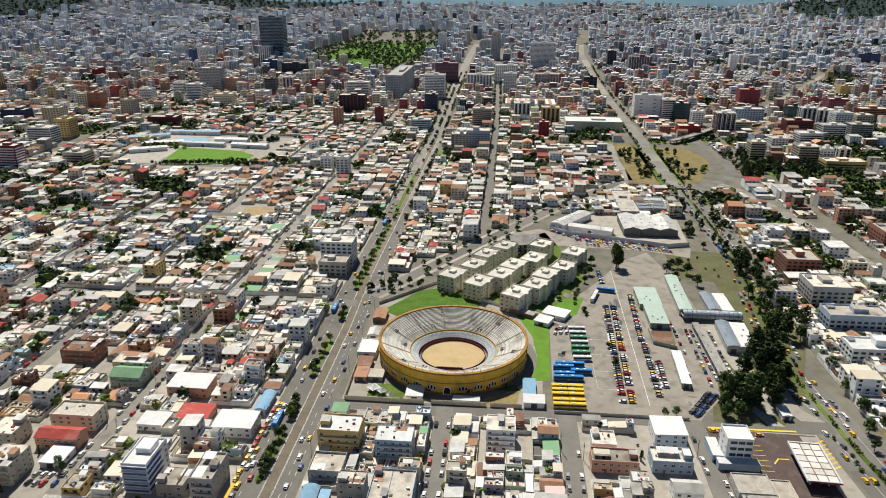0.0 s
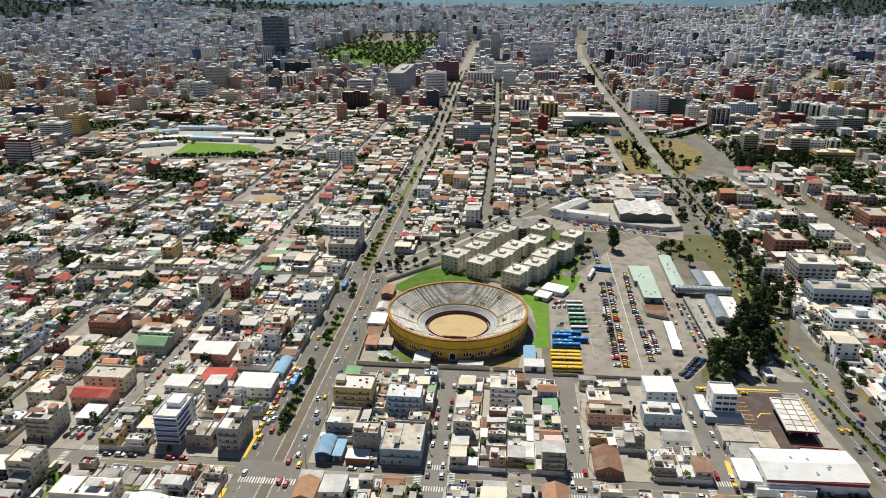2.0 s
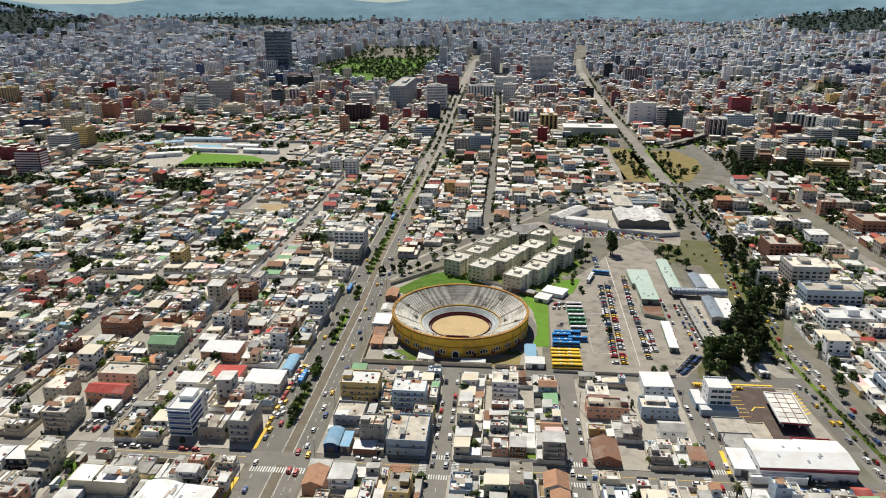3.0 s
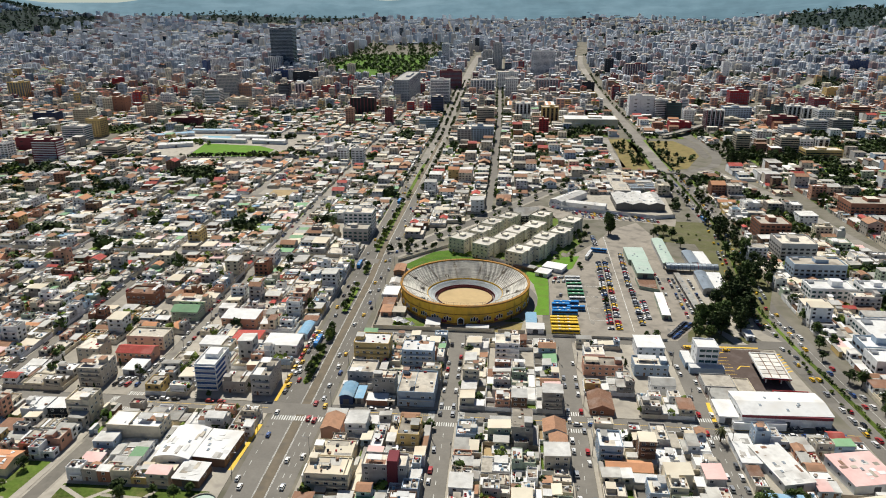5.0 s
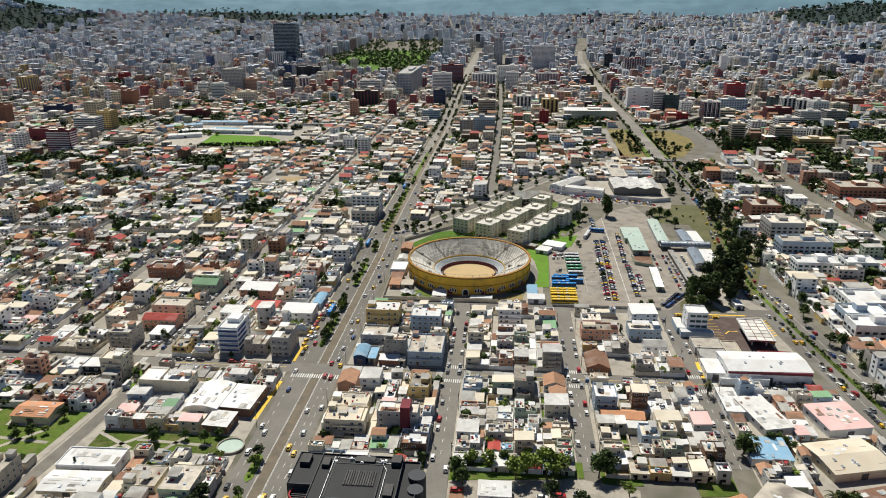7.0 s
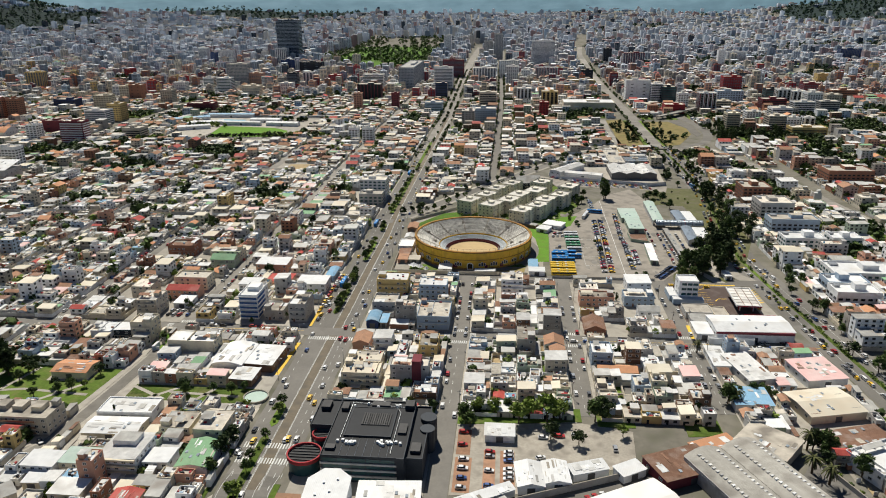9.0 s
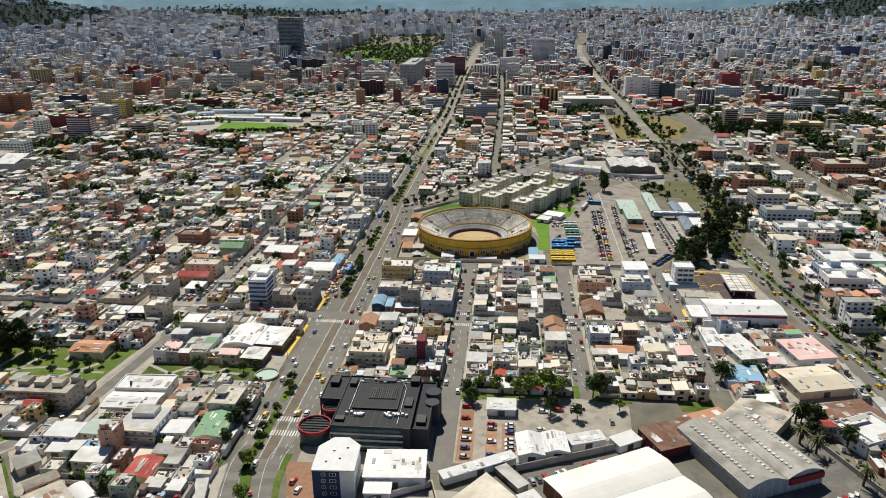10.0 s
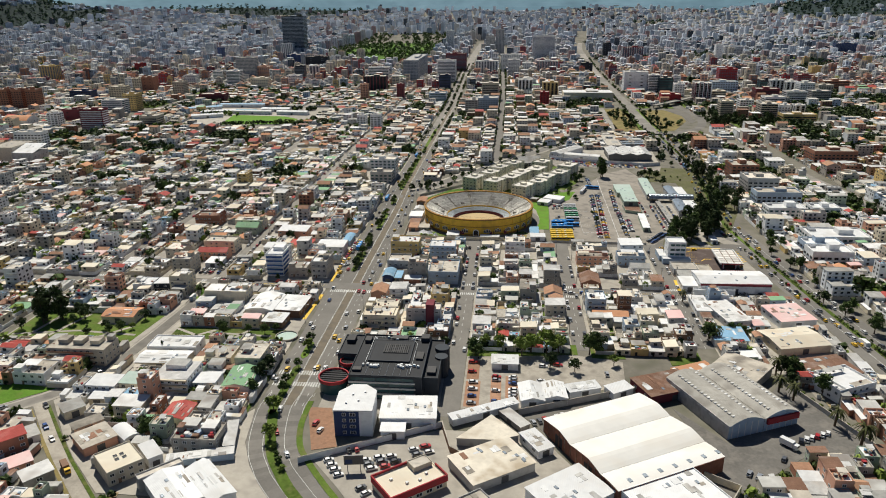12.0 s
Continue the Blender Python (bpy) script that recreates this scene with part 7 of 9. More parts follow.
WHEEL = wheel_mesh()
CAR_WORD = {"paint_white": "white", "paint_silver": "silver", "paint_black": "black", "paint_grey": "dark grey", "paint_red": "red", "paint_blue": "blue", "paint_yellow": "yellow", "paint_green": "green"}
CAR_SHAPES = {p: tuple(q.mesh(n) for q, n in zip(car_meshes(p), ("body", "windows"))) for p in CAR_PAINTS}
CAR_PICK = [CAR_PAINTS[i] for i in (0, 0, 0, 0, 0, 0, 0, 1, 1, 1, 1, 2, 3, 3, 4, 4, 5)]
car_rng = random.Random(5)
FLEET = Geo()


def car(x, y, rot, paint=None, single=True, z=0.1):
    paint = paint or car_rng.choice(CAR_PICK)
    rot += car_rng.uniform(-2, 2)
    s = car_rng.uniform(0.95, 1.12)
    if not single:
        b, w = car_meshes(paint)
        m = pose(x, y, z, 0, 0, rot) @ Matrix.Scale(s, 4)
        for g in (b, w):
            names = list(g.slots)
            for f, k in zip(g.f, g.m):
                FLEET.face([tuple(m @ Vector(g.v[i])) for i in f], names[k])
        for wx in (-1.3, 1.35):
            for wy in (-0.8, 0.8):
                FLEET.at(x, y, z, rot)
                FLEET.box(wx - 0.3, wy - 0.1, 0, wx + 0.3, wy + 0.1, 0.6, "tyre")
                FLEET.at()
        return
    body, glass = CAR_SHAPES[paint]
    word = "taxi" if paint == "paint_yellow" else "car"
    ob = thing("car", x, y, z, rot, f"{CAR_WORD[paint]} {word} standing on the street", "car", "cars of the streets")
    m = Matrix.Scale(s, 4)
    put_mesh("body", body, ob, m)
    put_mesh("cabin_glass", glass, ob, m)
    for wx in (-1.3, 1.35):
        for wy in (-0.8, 0.8):
            put_mesh("wheel", WHEEL, ob, Matrix.Translation((wx * s, wy * s, 0.32)))


def row(x0, y0, x1, y1, rot, step=2.7, fill=0.85, single=False, paints=None, z=0.1):
    n = int(math.hypot(x1 - x0, y1 - y0) / step)
    for i in range(n):
        if car_rng.random() < fill:
            u = (i + 0.5) / n
            car(x0 + u * (x1 - x0), y0 + u * (y1 - y0), rot, car_rng.choice(paints) if paints else None, single, z)


MIX = CAR_PICK + ["paint_yellow"] * 3
row(107, 82, 101, -44, 0, 2.7, 0.78, paints=MIX), row(101.6, 82, 95.8, -44, 180, 2.7, 0.84, paints=MIX)
row(122, 104, 118, 30, 0, 2.7, 0.75, paints=MIX), row(119, 28, 117, -36, 0, 2.7, 0.8, paints=MIX), row(123.5, 8, 122, -26, 180, 2.7, 0.8, paints=MIX)
row(149.5, 50, 148.5, -22, 85, 4.8, 0.85, paints=MIX), row(152.5, 50, 153, -15, 90, 4.8, 0.8), row(164, 50, 163, -10, 90, 5.2, 0.7)
row(141.5, 60, 142, 10, 90, 5.5, 0.7, paints=MIX), row(138.5, 8, 138, -22, 90, 5.0, 0.6)
row(133, -53, 148, -31, 35, 1.7, 0.9, paints=["paint_black", "paint_grey", "paint_blue"]), row(131, -50, 145, -29, 35, 1.7, 0.9, paints=["paint_black", "paint_grey"])
row(64, 42, 72, 46, 70, 2.8, 0.9), row(62, 36, 73, 38, 80, 2.8, 0.8, paints=MIX), row(62, 10, 73, 12, 80, 3.4, 0.5)
row(72, 246, 84, 233, 60, 2.8, 0.9), row(85, 232, 170, 206, -75, 2.8, 0.9, paints=MIX), row(92, 222, 172, 198, -75, 2.9, 0.75, paints=MIX), row(100, 210, 150, 202, -80, 3.0, 0.5)
row(104, 150, 104, 120, 20, 3.0, 0.4)
# car park and yards in the south
for x, y0, y1, rot, f in ((9.5, -290, -268, 0, 0.5), (20.5, -288, -262, 0, 0.45), (28.5, -289, -262, 180, 0.6), (8.5, -264, -248, 0, 0.55)):
    row(x, y0, x, y1, rot, 3.0, f, True, z=0.14)
row(40, -252, 62, -247, 0, 6, 0.8, True), row(38, -268, 46, -264, 20, 5, 0.8, True), row(66, -262, 76, -256, 90, 3.2, 0.6, True)
row(36, -303, 52, -295, 110, 2.7, 0.85, True), row(58, -292, 70, -287, 110, 2.8, 0.8, True)
row(-46, -334, -38, -346, 25, 3.0, 1.0, True), row(-31, -333, -26, -341, 22, 2.9, 1.0, True), row(-26, -331, -21, -339, 22, 2.9, 1.0, True), row(-21.5, -329.5, -17, -336, 22, 2.9, 1.0, True), row(-13, -324, -9, -331, 22, 2.9, 1.0, True), row(-8.5, -321.5, -4.5, -329, 22, 2.9, 1.0, True), row(-40, -329, -34, -327, 115, 3.0, 1.0, True), row(-30, -350, -25, -356, 40, 3.4, 1.0, True)
row(-62, -302, -52, -318, 80, 5.0, 0.7, True, z=0.2)
row(146, -308, 162, -300, 65, 2.9, 0.9, True), row(134, -322, 142, -316, 60, 4.5, 0.9, True), row(118, -330, 124, -334, 60, 3.2, 0.8, True), row(-97, -312, -92, -275, 60, 2.8, 0.8, True, z=0.17)
row(165, -149.8, 188, -149.0, 90, 2.7, 0.9, True, ["paint_white", "paint_white", "paint_silver", "paint_black"], z=0.17), row(152, -156, 200, -155, 0, 5.6, 0.8, True)
row(-184, -131, -173.5, -131, 80, 2.8, 0.9, z=0.17), row(-184, -137, -173.5, -137, 80, 2.8, 0.8, z=0.17)
# streets
for x in (-3.2, 3.2):
    row(x, -240, x, -70, 90, 7.5, 0.45, True)
    row(64.5 + x, -225, 64.5 + x, -70, 90, 8.5, 0.4, True)
    row(129.5 + x, -220, 129.5 + x, -70, 90, 8.0, 0.6)
for x in WEST_STREETS[:3]:
    for dx in (-3.6, 3.6):
        row(x + dx, -140, x + dx, 60, 90, 7, 0.55)
        row(x + dx, 80, x + dx, 250, 90, 7, 0.5)
row(-158, -149.5, -96, -149.5, 0, 6.0, 0.6), row(-50, -149.8, -10, -149.8, 0, 7, 0.5, True), row(10, -155.2, 120, -155.2, 0, 7, 0.5), row(-240, -155.5, -172, -155.5, 0, 7, 0.5)
LANES = (-86, -83.4, -68.5, -65.2, -62.6)
for x in LANES:
    y = -300
    while y < 420:
        y += car_rng.uniform(12, 60)
        car(x + car_rng.uniform(-0.4, 0.4), y, 90, car_rng.choice(CAR_PICK + ["paint_yellow"] * 5), y < -120, 0.06)
row(-90, -128, -90, -62, 88, 5.0, 0.9, False, ["paint_yellow", "paint_yellow", "paint_white", "paint_red"], 0.06), row(-87.6, -140, -87.6, -60, 88, 6.2, 0.85, False, ["paint_yellow", "paint_yellow", "paint_white", "paint_grey"], 0.06)
for dx in (-9, -5.5, 4.5, 8.5):
    for k in range(60):
        y = car_rng.uniform(-260, 430)
        i = max(j for j in range(len(EAST) - 1) if EAST[j][1] <= y)
        (xa, ya), (xb, yb) = EAST[i], EAST[i + 1]
        car(xa + (xb - xa) * (y - ya) / (yb - ya) + dx, y, 90 + math.degrees(-math.atan2(xb - xa, yb - ya)), car_rng.choice(CAR_PICK + ["paint_yellow"] * 4), False, 0.06)
for x, y, rot in ((-72, -318, 115), (-63, -333, 120), (-76, -300, 95), (-70, -262, 92), (-88, -272, 92), (138, -66, 0), (160, -67.5, 5), (150, -68, 5), (184, -100, 70)):
    car(x, y, rot, "paint_yellow" if x > 130 else "paint_red" if y == -318 else None, True, 0.22 if x > 130 else 0.08)
for x, y, c in ((-173.8, -322, "paint_blue"), (-165.5, -330.5, "paint_white"), (-184, -306, "paint_black"), (-203, -309, "paint_silver"), (-178, -272, "paint_grey")):
    car(x, y, -45 if x > -190 else 55, c, True, 0.08)
FLEET.done("parked_cars", None, "rows of parked cars in mixed colours", kind="stuff")


def hub_mesh():
    g = Geo()
    g.box(-0.1, -0.03, -0.1, 0.1, 0.03, 0.1, "metal_grey")
    return g.mesh("hub")


HUB = hub_mesh()


def bus(x, y, rot, paint, length=12.0, label="", z=0.1):
    ob = thing("bus", x, y, z, rot, label, "bus", "buses")
    h = length / 2
    g = Geo()
    for a, b in (((-h, -0.15), (0.15, h)) if length > 15 else ((-h, h),)):
        g.box(a, -1.25, 0.35, b, 1.25, 3.0, paint)
        g.box(a + 0.15, -1.1, 3.0, b - 0.15, 1.1, 3.12, paint)
    part("body", g, ob)
    g = Geo()
    g.box(-h + 0.4, -1.28, 1.5, h - 0.3, 1.28, 2.5, "glass")
    part("window_band", g, ob)
    g = Geo()
    g.box(h - 0.02, -1.1, 1.2, h + 0.03, 1.1, 2.6, "glass")
    part("windscreen", g, ob)
    for u in (-0.5, 0.2):
        g = Geo()
        g.box(u * h, -0.5, 3.12, u * h + 1.4, 0.5, 3.35, "frame_white")
        part("roof_hatch", g, ob)
    for u in (-0.6, 0.62):
        for s in (-1.15, 1.15):
            wheel = put_mesh("wheel", WHEEL, ob, pose(u * h, s, 0.45) @ Matrix.Scale(1.4, 4))
            put_mesh("hub", HUB, wheel, Matrix.Translation((0, 0.1 if s > 0 else -0.1, 0)))


for k in range(5):
    bus(66.5, -51 + 4.3 * k + (1.8 if k > 1 else 0), 2, "bus_yellow", 17.5, "long yellow articulated bus parked in a row")
for k, (x, l) in enumerate(((68, 17), (66, 12), (76, 12), (66, 12), (70, 17))):
    bus(x, -22 + 4.0 * k, 2, "bus_blue", l, "blue city bus parked in a row")
for k in range(7):
    bus(78, 2 + 6.6 * k, 3, ("paint_white", "bus_green", "bus_green", "paint_white", "bus_green", "paint_white", "paint_white")[k], 11, "green and white intercity bus parked in a row")
bus(95.5, 96, 72, "paint_white", 18, "long white articulated bus at the lawn edge"), bus(105, 108, -12, "bus_blue", 13, "blue city bus at the lawn edge")
bus(-85, -78, 90, "bus_blue", 13, "blue city bus driving on the avenue", 0.06), bus(-84, 250, 90, "bus_blue", 12, "blue city bus driving on the avenue", 0.06)
bus(215, 210, 95, "bus_blue", 12, "blue city bus on the eastern avenue", 0.06), bus(-87, 58, 90, "bus_blue", 12, "blue city bus driving on the avenue", 0.06)


def truck(x, y, rot, cab, cargo, label, z=0.1):
    ob = thing("truck", x, y, z, rot, label, "truck", "trucks")
    g = Geo()
    g.prism([(2.2, -1.05), (4.0, -1.05), (4.0, 1.05), (2.2, 1.05)], 0.5, 2.5, cab)
    part("cab", g, ob)
    g = Geo()
    g.box(3.98, -0.9, 1.5, 4.04, 0.9, 2.3, "glass")
    part("windscreen", g, ob)
    g = Geo()
    g.box(-3.6, -1.2, 0.8, 2.0, 1.2, 3.2, cargo)
    g.box(-3.6, -0.5, 0.5, 2.2, 0.5, 0.8, "steel_dark")
    part("cargo_box", g, ob)
    for u in (-2.4, 3.0):
        for s in (-1.0, 1.0):
            put_mesh("wheel", WHEEL, ob, pose(u, s, 0.45) @ Matrix.Scale(1.4, 4))


truck(-147.3, -349.7, -45, "paint_yellow", "wall_brown", "small truck with yellow cab in the lane", 0.07)
truck(-94, -344, 65, "paint_white", "paint_white", "white box truck beside the workshop hall", 0.1)
truck(141, -311, -48, "paint_white", "paint_white", "white box truck in the warehouse yard", 0.1)
truck(213, -215, 96, "paint_white", "frame_white", "white box truck on the eastern avenue", 0.07)
truck(216, -240, 96, "paint_red", "frame_white", "white cargo truck with red cab on the avenue", 0.07)


# ---- street lamps and poles ----
def lamp_post():
    ob = thing("street_lamp", -95, -140, 0.1, 0, "grey steel street lamp with a long arm", "street lamp", "lamps of the avenue")
    g = Geo()
    g.limb((0, 0, 0), (0, 0, 9), 0.16, 0.09, "metal_grey", 6)
    part("pole", g, ob)
    g = Geo()
    g.limb((0, 0, 8.9), (2.4, 0, 9.5), 0.07, 0.05, "metal_grey", 5)
    arm = part("arm", g, ob)
    g = Geo()
    g.box(2.2, -0.15, 9.4, 3.0, 0.15, 9.6, "frame_white")
    part("lamp_head", g, arm)
    return ob


LAMP = lamp_post()
LAMP.matrix_world = pose(-91.5, -170, 0.17)
for k in range(9):
    copy_thing(LAMP, pose(-91.3, -205 + 42 * k, 0.17))
    copy_thing(LAMP, pose(-59.9, -190 + 42 * k, 0.17, 0, 0, 180))


def utility_pole():
    ob = thing("utility_pole", 5.2, -80, 0.17, 0, "grey concrete utility pole with crossarm and transformer", "utility pole", "poles of the streets")
    g = Geo()
    g.limb((0, 0, 0), (0, 0, 10), 0.18, 0.11, "concrete", 6)
    part("pole", g, ob)
    g = Geo()
    g.box(-1.1, -0.07, 9.2, 1.1, 0.07, 9.35, "steel_dark")
    part("crossarm", g, ob)
    g = Geo()
    g.tube(0.45, 0, 7.4, 8.5, 0.3, 0.3, 8, "metal_grey")
    part("transformer", g, ob)
    return ob


POLE = utility_pole()
for x, y0 in ((5.2, -230), (-5.2, -215), (69.6, -222), (59.2, -215), (124.2, -215), (134.8, -210), (-161, -140), (-172, -130)):
    for k in range(4):
        copy_thing(POLE, pose(x, y0 + 42 * k, 0.17, 0, 0, 90 * (k % 2)))

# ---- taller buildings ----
# The next six paints are paled, most towards blue, to carry distance haze.
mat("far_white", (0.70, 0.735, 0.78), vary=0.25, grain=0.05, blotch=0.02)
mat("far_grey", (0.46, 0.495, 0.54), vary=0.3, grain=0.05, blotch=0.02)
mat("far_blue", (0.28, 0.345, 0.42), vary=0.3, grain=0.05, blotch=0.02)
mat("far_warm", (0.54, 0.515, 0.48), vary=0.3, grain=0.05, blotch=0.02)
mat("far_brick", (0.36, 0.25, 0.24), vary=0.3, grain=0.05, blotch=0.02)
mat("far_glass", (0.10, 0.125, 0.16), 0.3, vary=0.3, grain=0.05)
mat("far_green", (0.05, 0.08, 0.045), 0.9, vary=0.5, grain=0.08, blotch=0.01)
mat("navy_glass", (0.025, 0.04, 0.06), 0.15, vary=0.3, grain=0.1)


def tower(x0, y0, x1, y1, h, wall, label, glass="glass", roof="roof_concrete", storey=3.1, style="grid"):
    """A tall building: parapet, roof plant, and a front and side with window rows, bands or piers."""
    keep_clear(x0, y0, x1, y1, 2)
    r = random.Random(int(x0 * 3 + y0))
    cx, cy = (x0 + x1) / 2, (y0 + y1) / 2
    a, b = (x1 - x0) / 2, (y1 - y0) / 2
    ob = thing("tower_block", cx, cy, hill(cx, cy) - 0.2, 0, label, "tower block")
    g = Geo()
    g.shell(-a, -b, a, b, 0, h + 1.0, h, wall, 0.4)
    part("wall_body", g, ob)
    g = Geo()
    g.face([(-a + 0.3, -b + 0.3, h), (a - 0.3, -b + 0.3, h), (a - 0.3, b - 0.3, h), (-a + 0.3, b - 0.3, h)], roof)
    part("roof", g, ob)
    g = Geo()
    u = r.uniform(-0.5, 0.1)
    g.box(a * u, -b * 0.3, h, a * (u + 0.5), b * 0.45, h + r.uniform(2.4, 4.2), wall, roof)
    part("roof_room", g, ob)
    if y0 < 600:
        g = Geo()
        g.box(-a * 0.85, b * 0.3, h, -a * 0.6, b * 0.7, h + 1.4, "metal_grey")
        part("roof_tank", g, ob)
    side = a if cx < 25 else -a
    tint = {"band_teal": "teal_glass", "band_blue": "navy_glass", "band_white": "frame_white"}.get(style, glass)
    w = Geo()

    def strips(n, u0, u1, z0, z1, m, on_front):
        """n equal panels from u0 to u1 of each bay, on the front or the side."""
        length = a if on_front else b
        for i in range(n):
            p, q = -length + (i + u0) * 2 * length / n, -length + (i + u1) * 2 * length / n
            if on_front:
                w.box(p, -b - 0.14, z0, q, -b, z1, m)
            else:
                w.box(side - (0.14 if side < 0 else 0), p, z0, side + (0.14 if side > 0 else 0), q, z1, m)

    for on_front in (True, False):
        length = a if on_front else b
        if style.startswith("pier"):
            n = max(2, int(2 * length / 6))
            strips(n, 0.28, 0.8, 2.0, h - 1.0, glass, on_front)
            strips(n, 0.02, 0.2, 0.5, h + 0.6, {"pier_maroon": "wall_maroon", "pier_white": "frame_white"}.get(style, wall), on_front)
            for k in range(1, int(h / storey)):
                strips(n, 0.3, 0.78, k * storey - 0.3, k * storey + 0.35, wall, on_front)
            continue
        for k in range(int(h / storey)):
            z = k * storey + 1.1
            if style.startswith("band"):
                strips(1, 0.03, 0.97, z, z + 1.5, tint, on_front)
            elif style == "fine":
                strips(max(2, int(2 * length / 3.0)), 0.16, 0.84, z, z + 1.7, glass, on_front)
            elif style == "grid":
                strips(max(1, int(2 * length / 4.2)), 0.2, 0.8, z, z + 1.5, glass, on_front)
            elif k % 2 == 0:
                strips(2, 0.4, 0.6, z, z + 1.4, glass, on_front)
    tagged(part("window_grid", w, ob), kind="stuff")
    return ob


G = "glass"
keep_clear(-577, 186, -518, 236)
hall(-576, 190, -545.2, 235, 17, "wall_beige", "roof_concrete", "tall windowless beige auditorium block", 0, "flat", name="auditorium", category="theatre")
hall(-545, 188, -519, 216, 12, "wall_grey", "roof_white", "grey stage hall with steep white sheet roof", 0, "slant", 6.0, "auditorium", "theatre")
keep_clear(-586, 250, -548, 270)
tower(-585, 252, -550, 268, 24, "wall_white", "white apartment block with rows of small windows", style="grid")
keep_clear(-650, 415, -632, 434)
tower(-649, 416, -633, 432, 22, "wall_white", "slim white apartment block with dark windows", style="grid")
keep_clear(-744, 446, -703, 479)
hall(-743, 447, -704, 477, 6, "wall_white", "roof_orange", "sports hall with broad orange vaulted roof", 0, "vault", 6.0, "sports_hall", "hall")
for x in (-858, -832, -806):
    keep_clear(x - 1, 598, x + 20, 622)
    tower(x, 600, x + 19, 620, 34, "wall_brick", "tall red brick apartment tower", style="grid")
tower(-205, 983, -174, 1173, 51.7, "far_grey", "long pale grey ministry slab with gridded front", "far_glass", "roof_sheet_grey", style="fine")
tower(-270, 868, -224, 892, 29.8, "wall_dark", "dark glass apartment block with maroon piers", G, style="pier_maroon")
tower(-287, 1008, -242, 1032, 34.9, "wall_white", "white office block with teal glass bands", "far_glass", style="band_teal")
tower(-250, 740, -236, 754, 28.1, "wall_salmon", "narrow tan brick apartment tower", G, style="grid")
tower(-186, 762, -173, 776, 26.6, "wall_maroon", "narrow maroon apartment tower", G, style="grid")
tower(-408, 1469, -388, 1490, 43.7, "wall_cream", "pale slim apartment tower beside the park", "far_glass", style="grid")
tower(-192, 1893, -167, 1917, 76.4, "wall_white", "slim white tower with window bands", "far_glass", style="band")
tower(-143, 1315, -90, 1339, 42.6, "wall_maroon", "dark maroon office block with window bands", "far_glass", style="band")
tower(-139, 1055, -98, 1079, 45.9, "wall_white", "white office block with black window bands", "far_glass", style="band")
tower(-119, 887, -96, 910, 31, "wall_navy", "navy blue glass office block with white fin", G, style="band_blue")
tower(-58, 1134, -6, 1158, 38.4, "wall_white", "white block with dark glass front", "far_glass", style="pier_dark")
tower(-27, 1868, 1, 1892, 80.3, "wall_grey", "tall grey apartment tower", "far_glass", style="grid")
tower(-61, 1905, -30, 1929, 55.7, "wall_grey", "grey apartment tower with window rows", "far_glass", style="grid")
tower(-2, 1304, 48, 1328, 40.8, "wall_white", "broad white office block with window grid", "far_glass", style="grid")
tower(18, 1140, 45, 1164, 40.8, "wall_white", "white apartment block with window grid", "far_glass", style="grid")
tower(-27, 749, 3, 773, 29.8, "wall_beige", "beige apartment block with balconies", G, style="band")
tower(-29, 608, 5, 632, 21.6, "wall_blue", "pale blue apartment block with white frames", G, style="grid")
tower(-47, 576, -27, 597, 22.7, "wall_grey", "grey apartment block with blank side", G, style="grid")
tower(-120, 714, -90, 738, 16.4, "wall_blue", "low blue-grey office block", G, style="band_teal")
tower(85, 1557, 149, 1581, 74.1, "wall_white", "broad white gridded office tower", "far_glass", style="fine")
tower(88, 1246, 140, 1270, 29.3, "wall_white", "white office block with maroon piers", "far_glass", style="pier_maroon")
tower(51, 1142, 71, 1162, 33.6, "wall_white", "narrow white office block with window rows", "far_glass", style="grid")
tower(39, 824, 66, 848, 28.4, "wall_white", "white office with dark colonnade front", G, style="pier_dark")
tower(84, 792, 113, 816, 26.7, "wall_yellow", "ochre apartment block with window rows", G, style="pier_dark")
tower(76, 685, 91, 700, 22, "wall_red", "red and white apartment block", G, style="grid")
tower(193, 1223, 221, 1247, 26.3, "wall_dark", "dark square office block beside the avenue", "far_glass", style="none")
tower(339, 1565, 398, 1589, 41.4, "wall_maroon", "maroon office tower with pale piers", "far_glass", style="pier_white")
tower(296, 1650, 319, 1674, 47.8, "wall_dark", "slim black glass tower with flat roof", "far_glass", style="none")
tower(243, 861, 288, 885, 39.6, "wall_white", "white apartment tower with blank gable", G, style="none")
tower(287, 846, 308, 866, 35.2, "wall_white", "white apartment tower with blank gable", G, style="band")
tower(304, 835, 330, 859, 31, "wall_dark", "dark glass office block", G, style="band_teal")
tower(327, 802, 345, 820, 23.7, "wall_white", "white apartment block with red details", G, style="grid")
tower(288, 720, 321, 744, 14.3, "wall_red", "low dark red hall beside the viaduct", G, style="none")
tower(607, 1601, 625, 1620, 46.1, "wall_white", "slim white apartment tower with blank sides", "far_glass", style="none")
tower(684, 1785, 739, 1809, 30.7, "wall_white", "white apartment block with window rows", "far_glass", style="band")
tower(466, 1027, 503, 1051, 30.6, "wall_red", "dark red brick apartment tower", "far_glass", style="grid")
tower(456, 750, 496, 774, 20.7, "wall_maroon", "broad dark red office block", G, style="band")
tower(401, 827, 447, 851, 24.9, "wall_blue", "blue-grey apartment slab with window rows", G, style="grid")
tower(349, 740, 377, 764, 31.5, "wall_white", "white apartment tower with red stripe", G, style="pier_maroon")
tower(381, 753, 406, 777, 16.4, "wall_cream", "cream terraced apartment block", G, style="band")
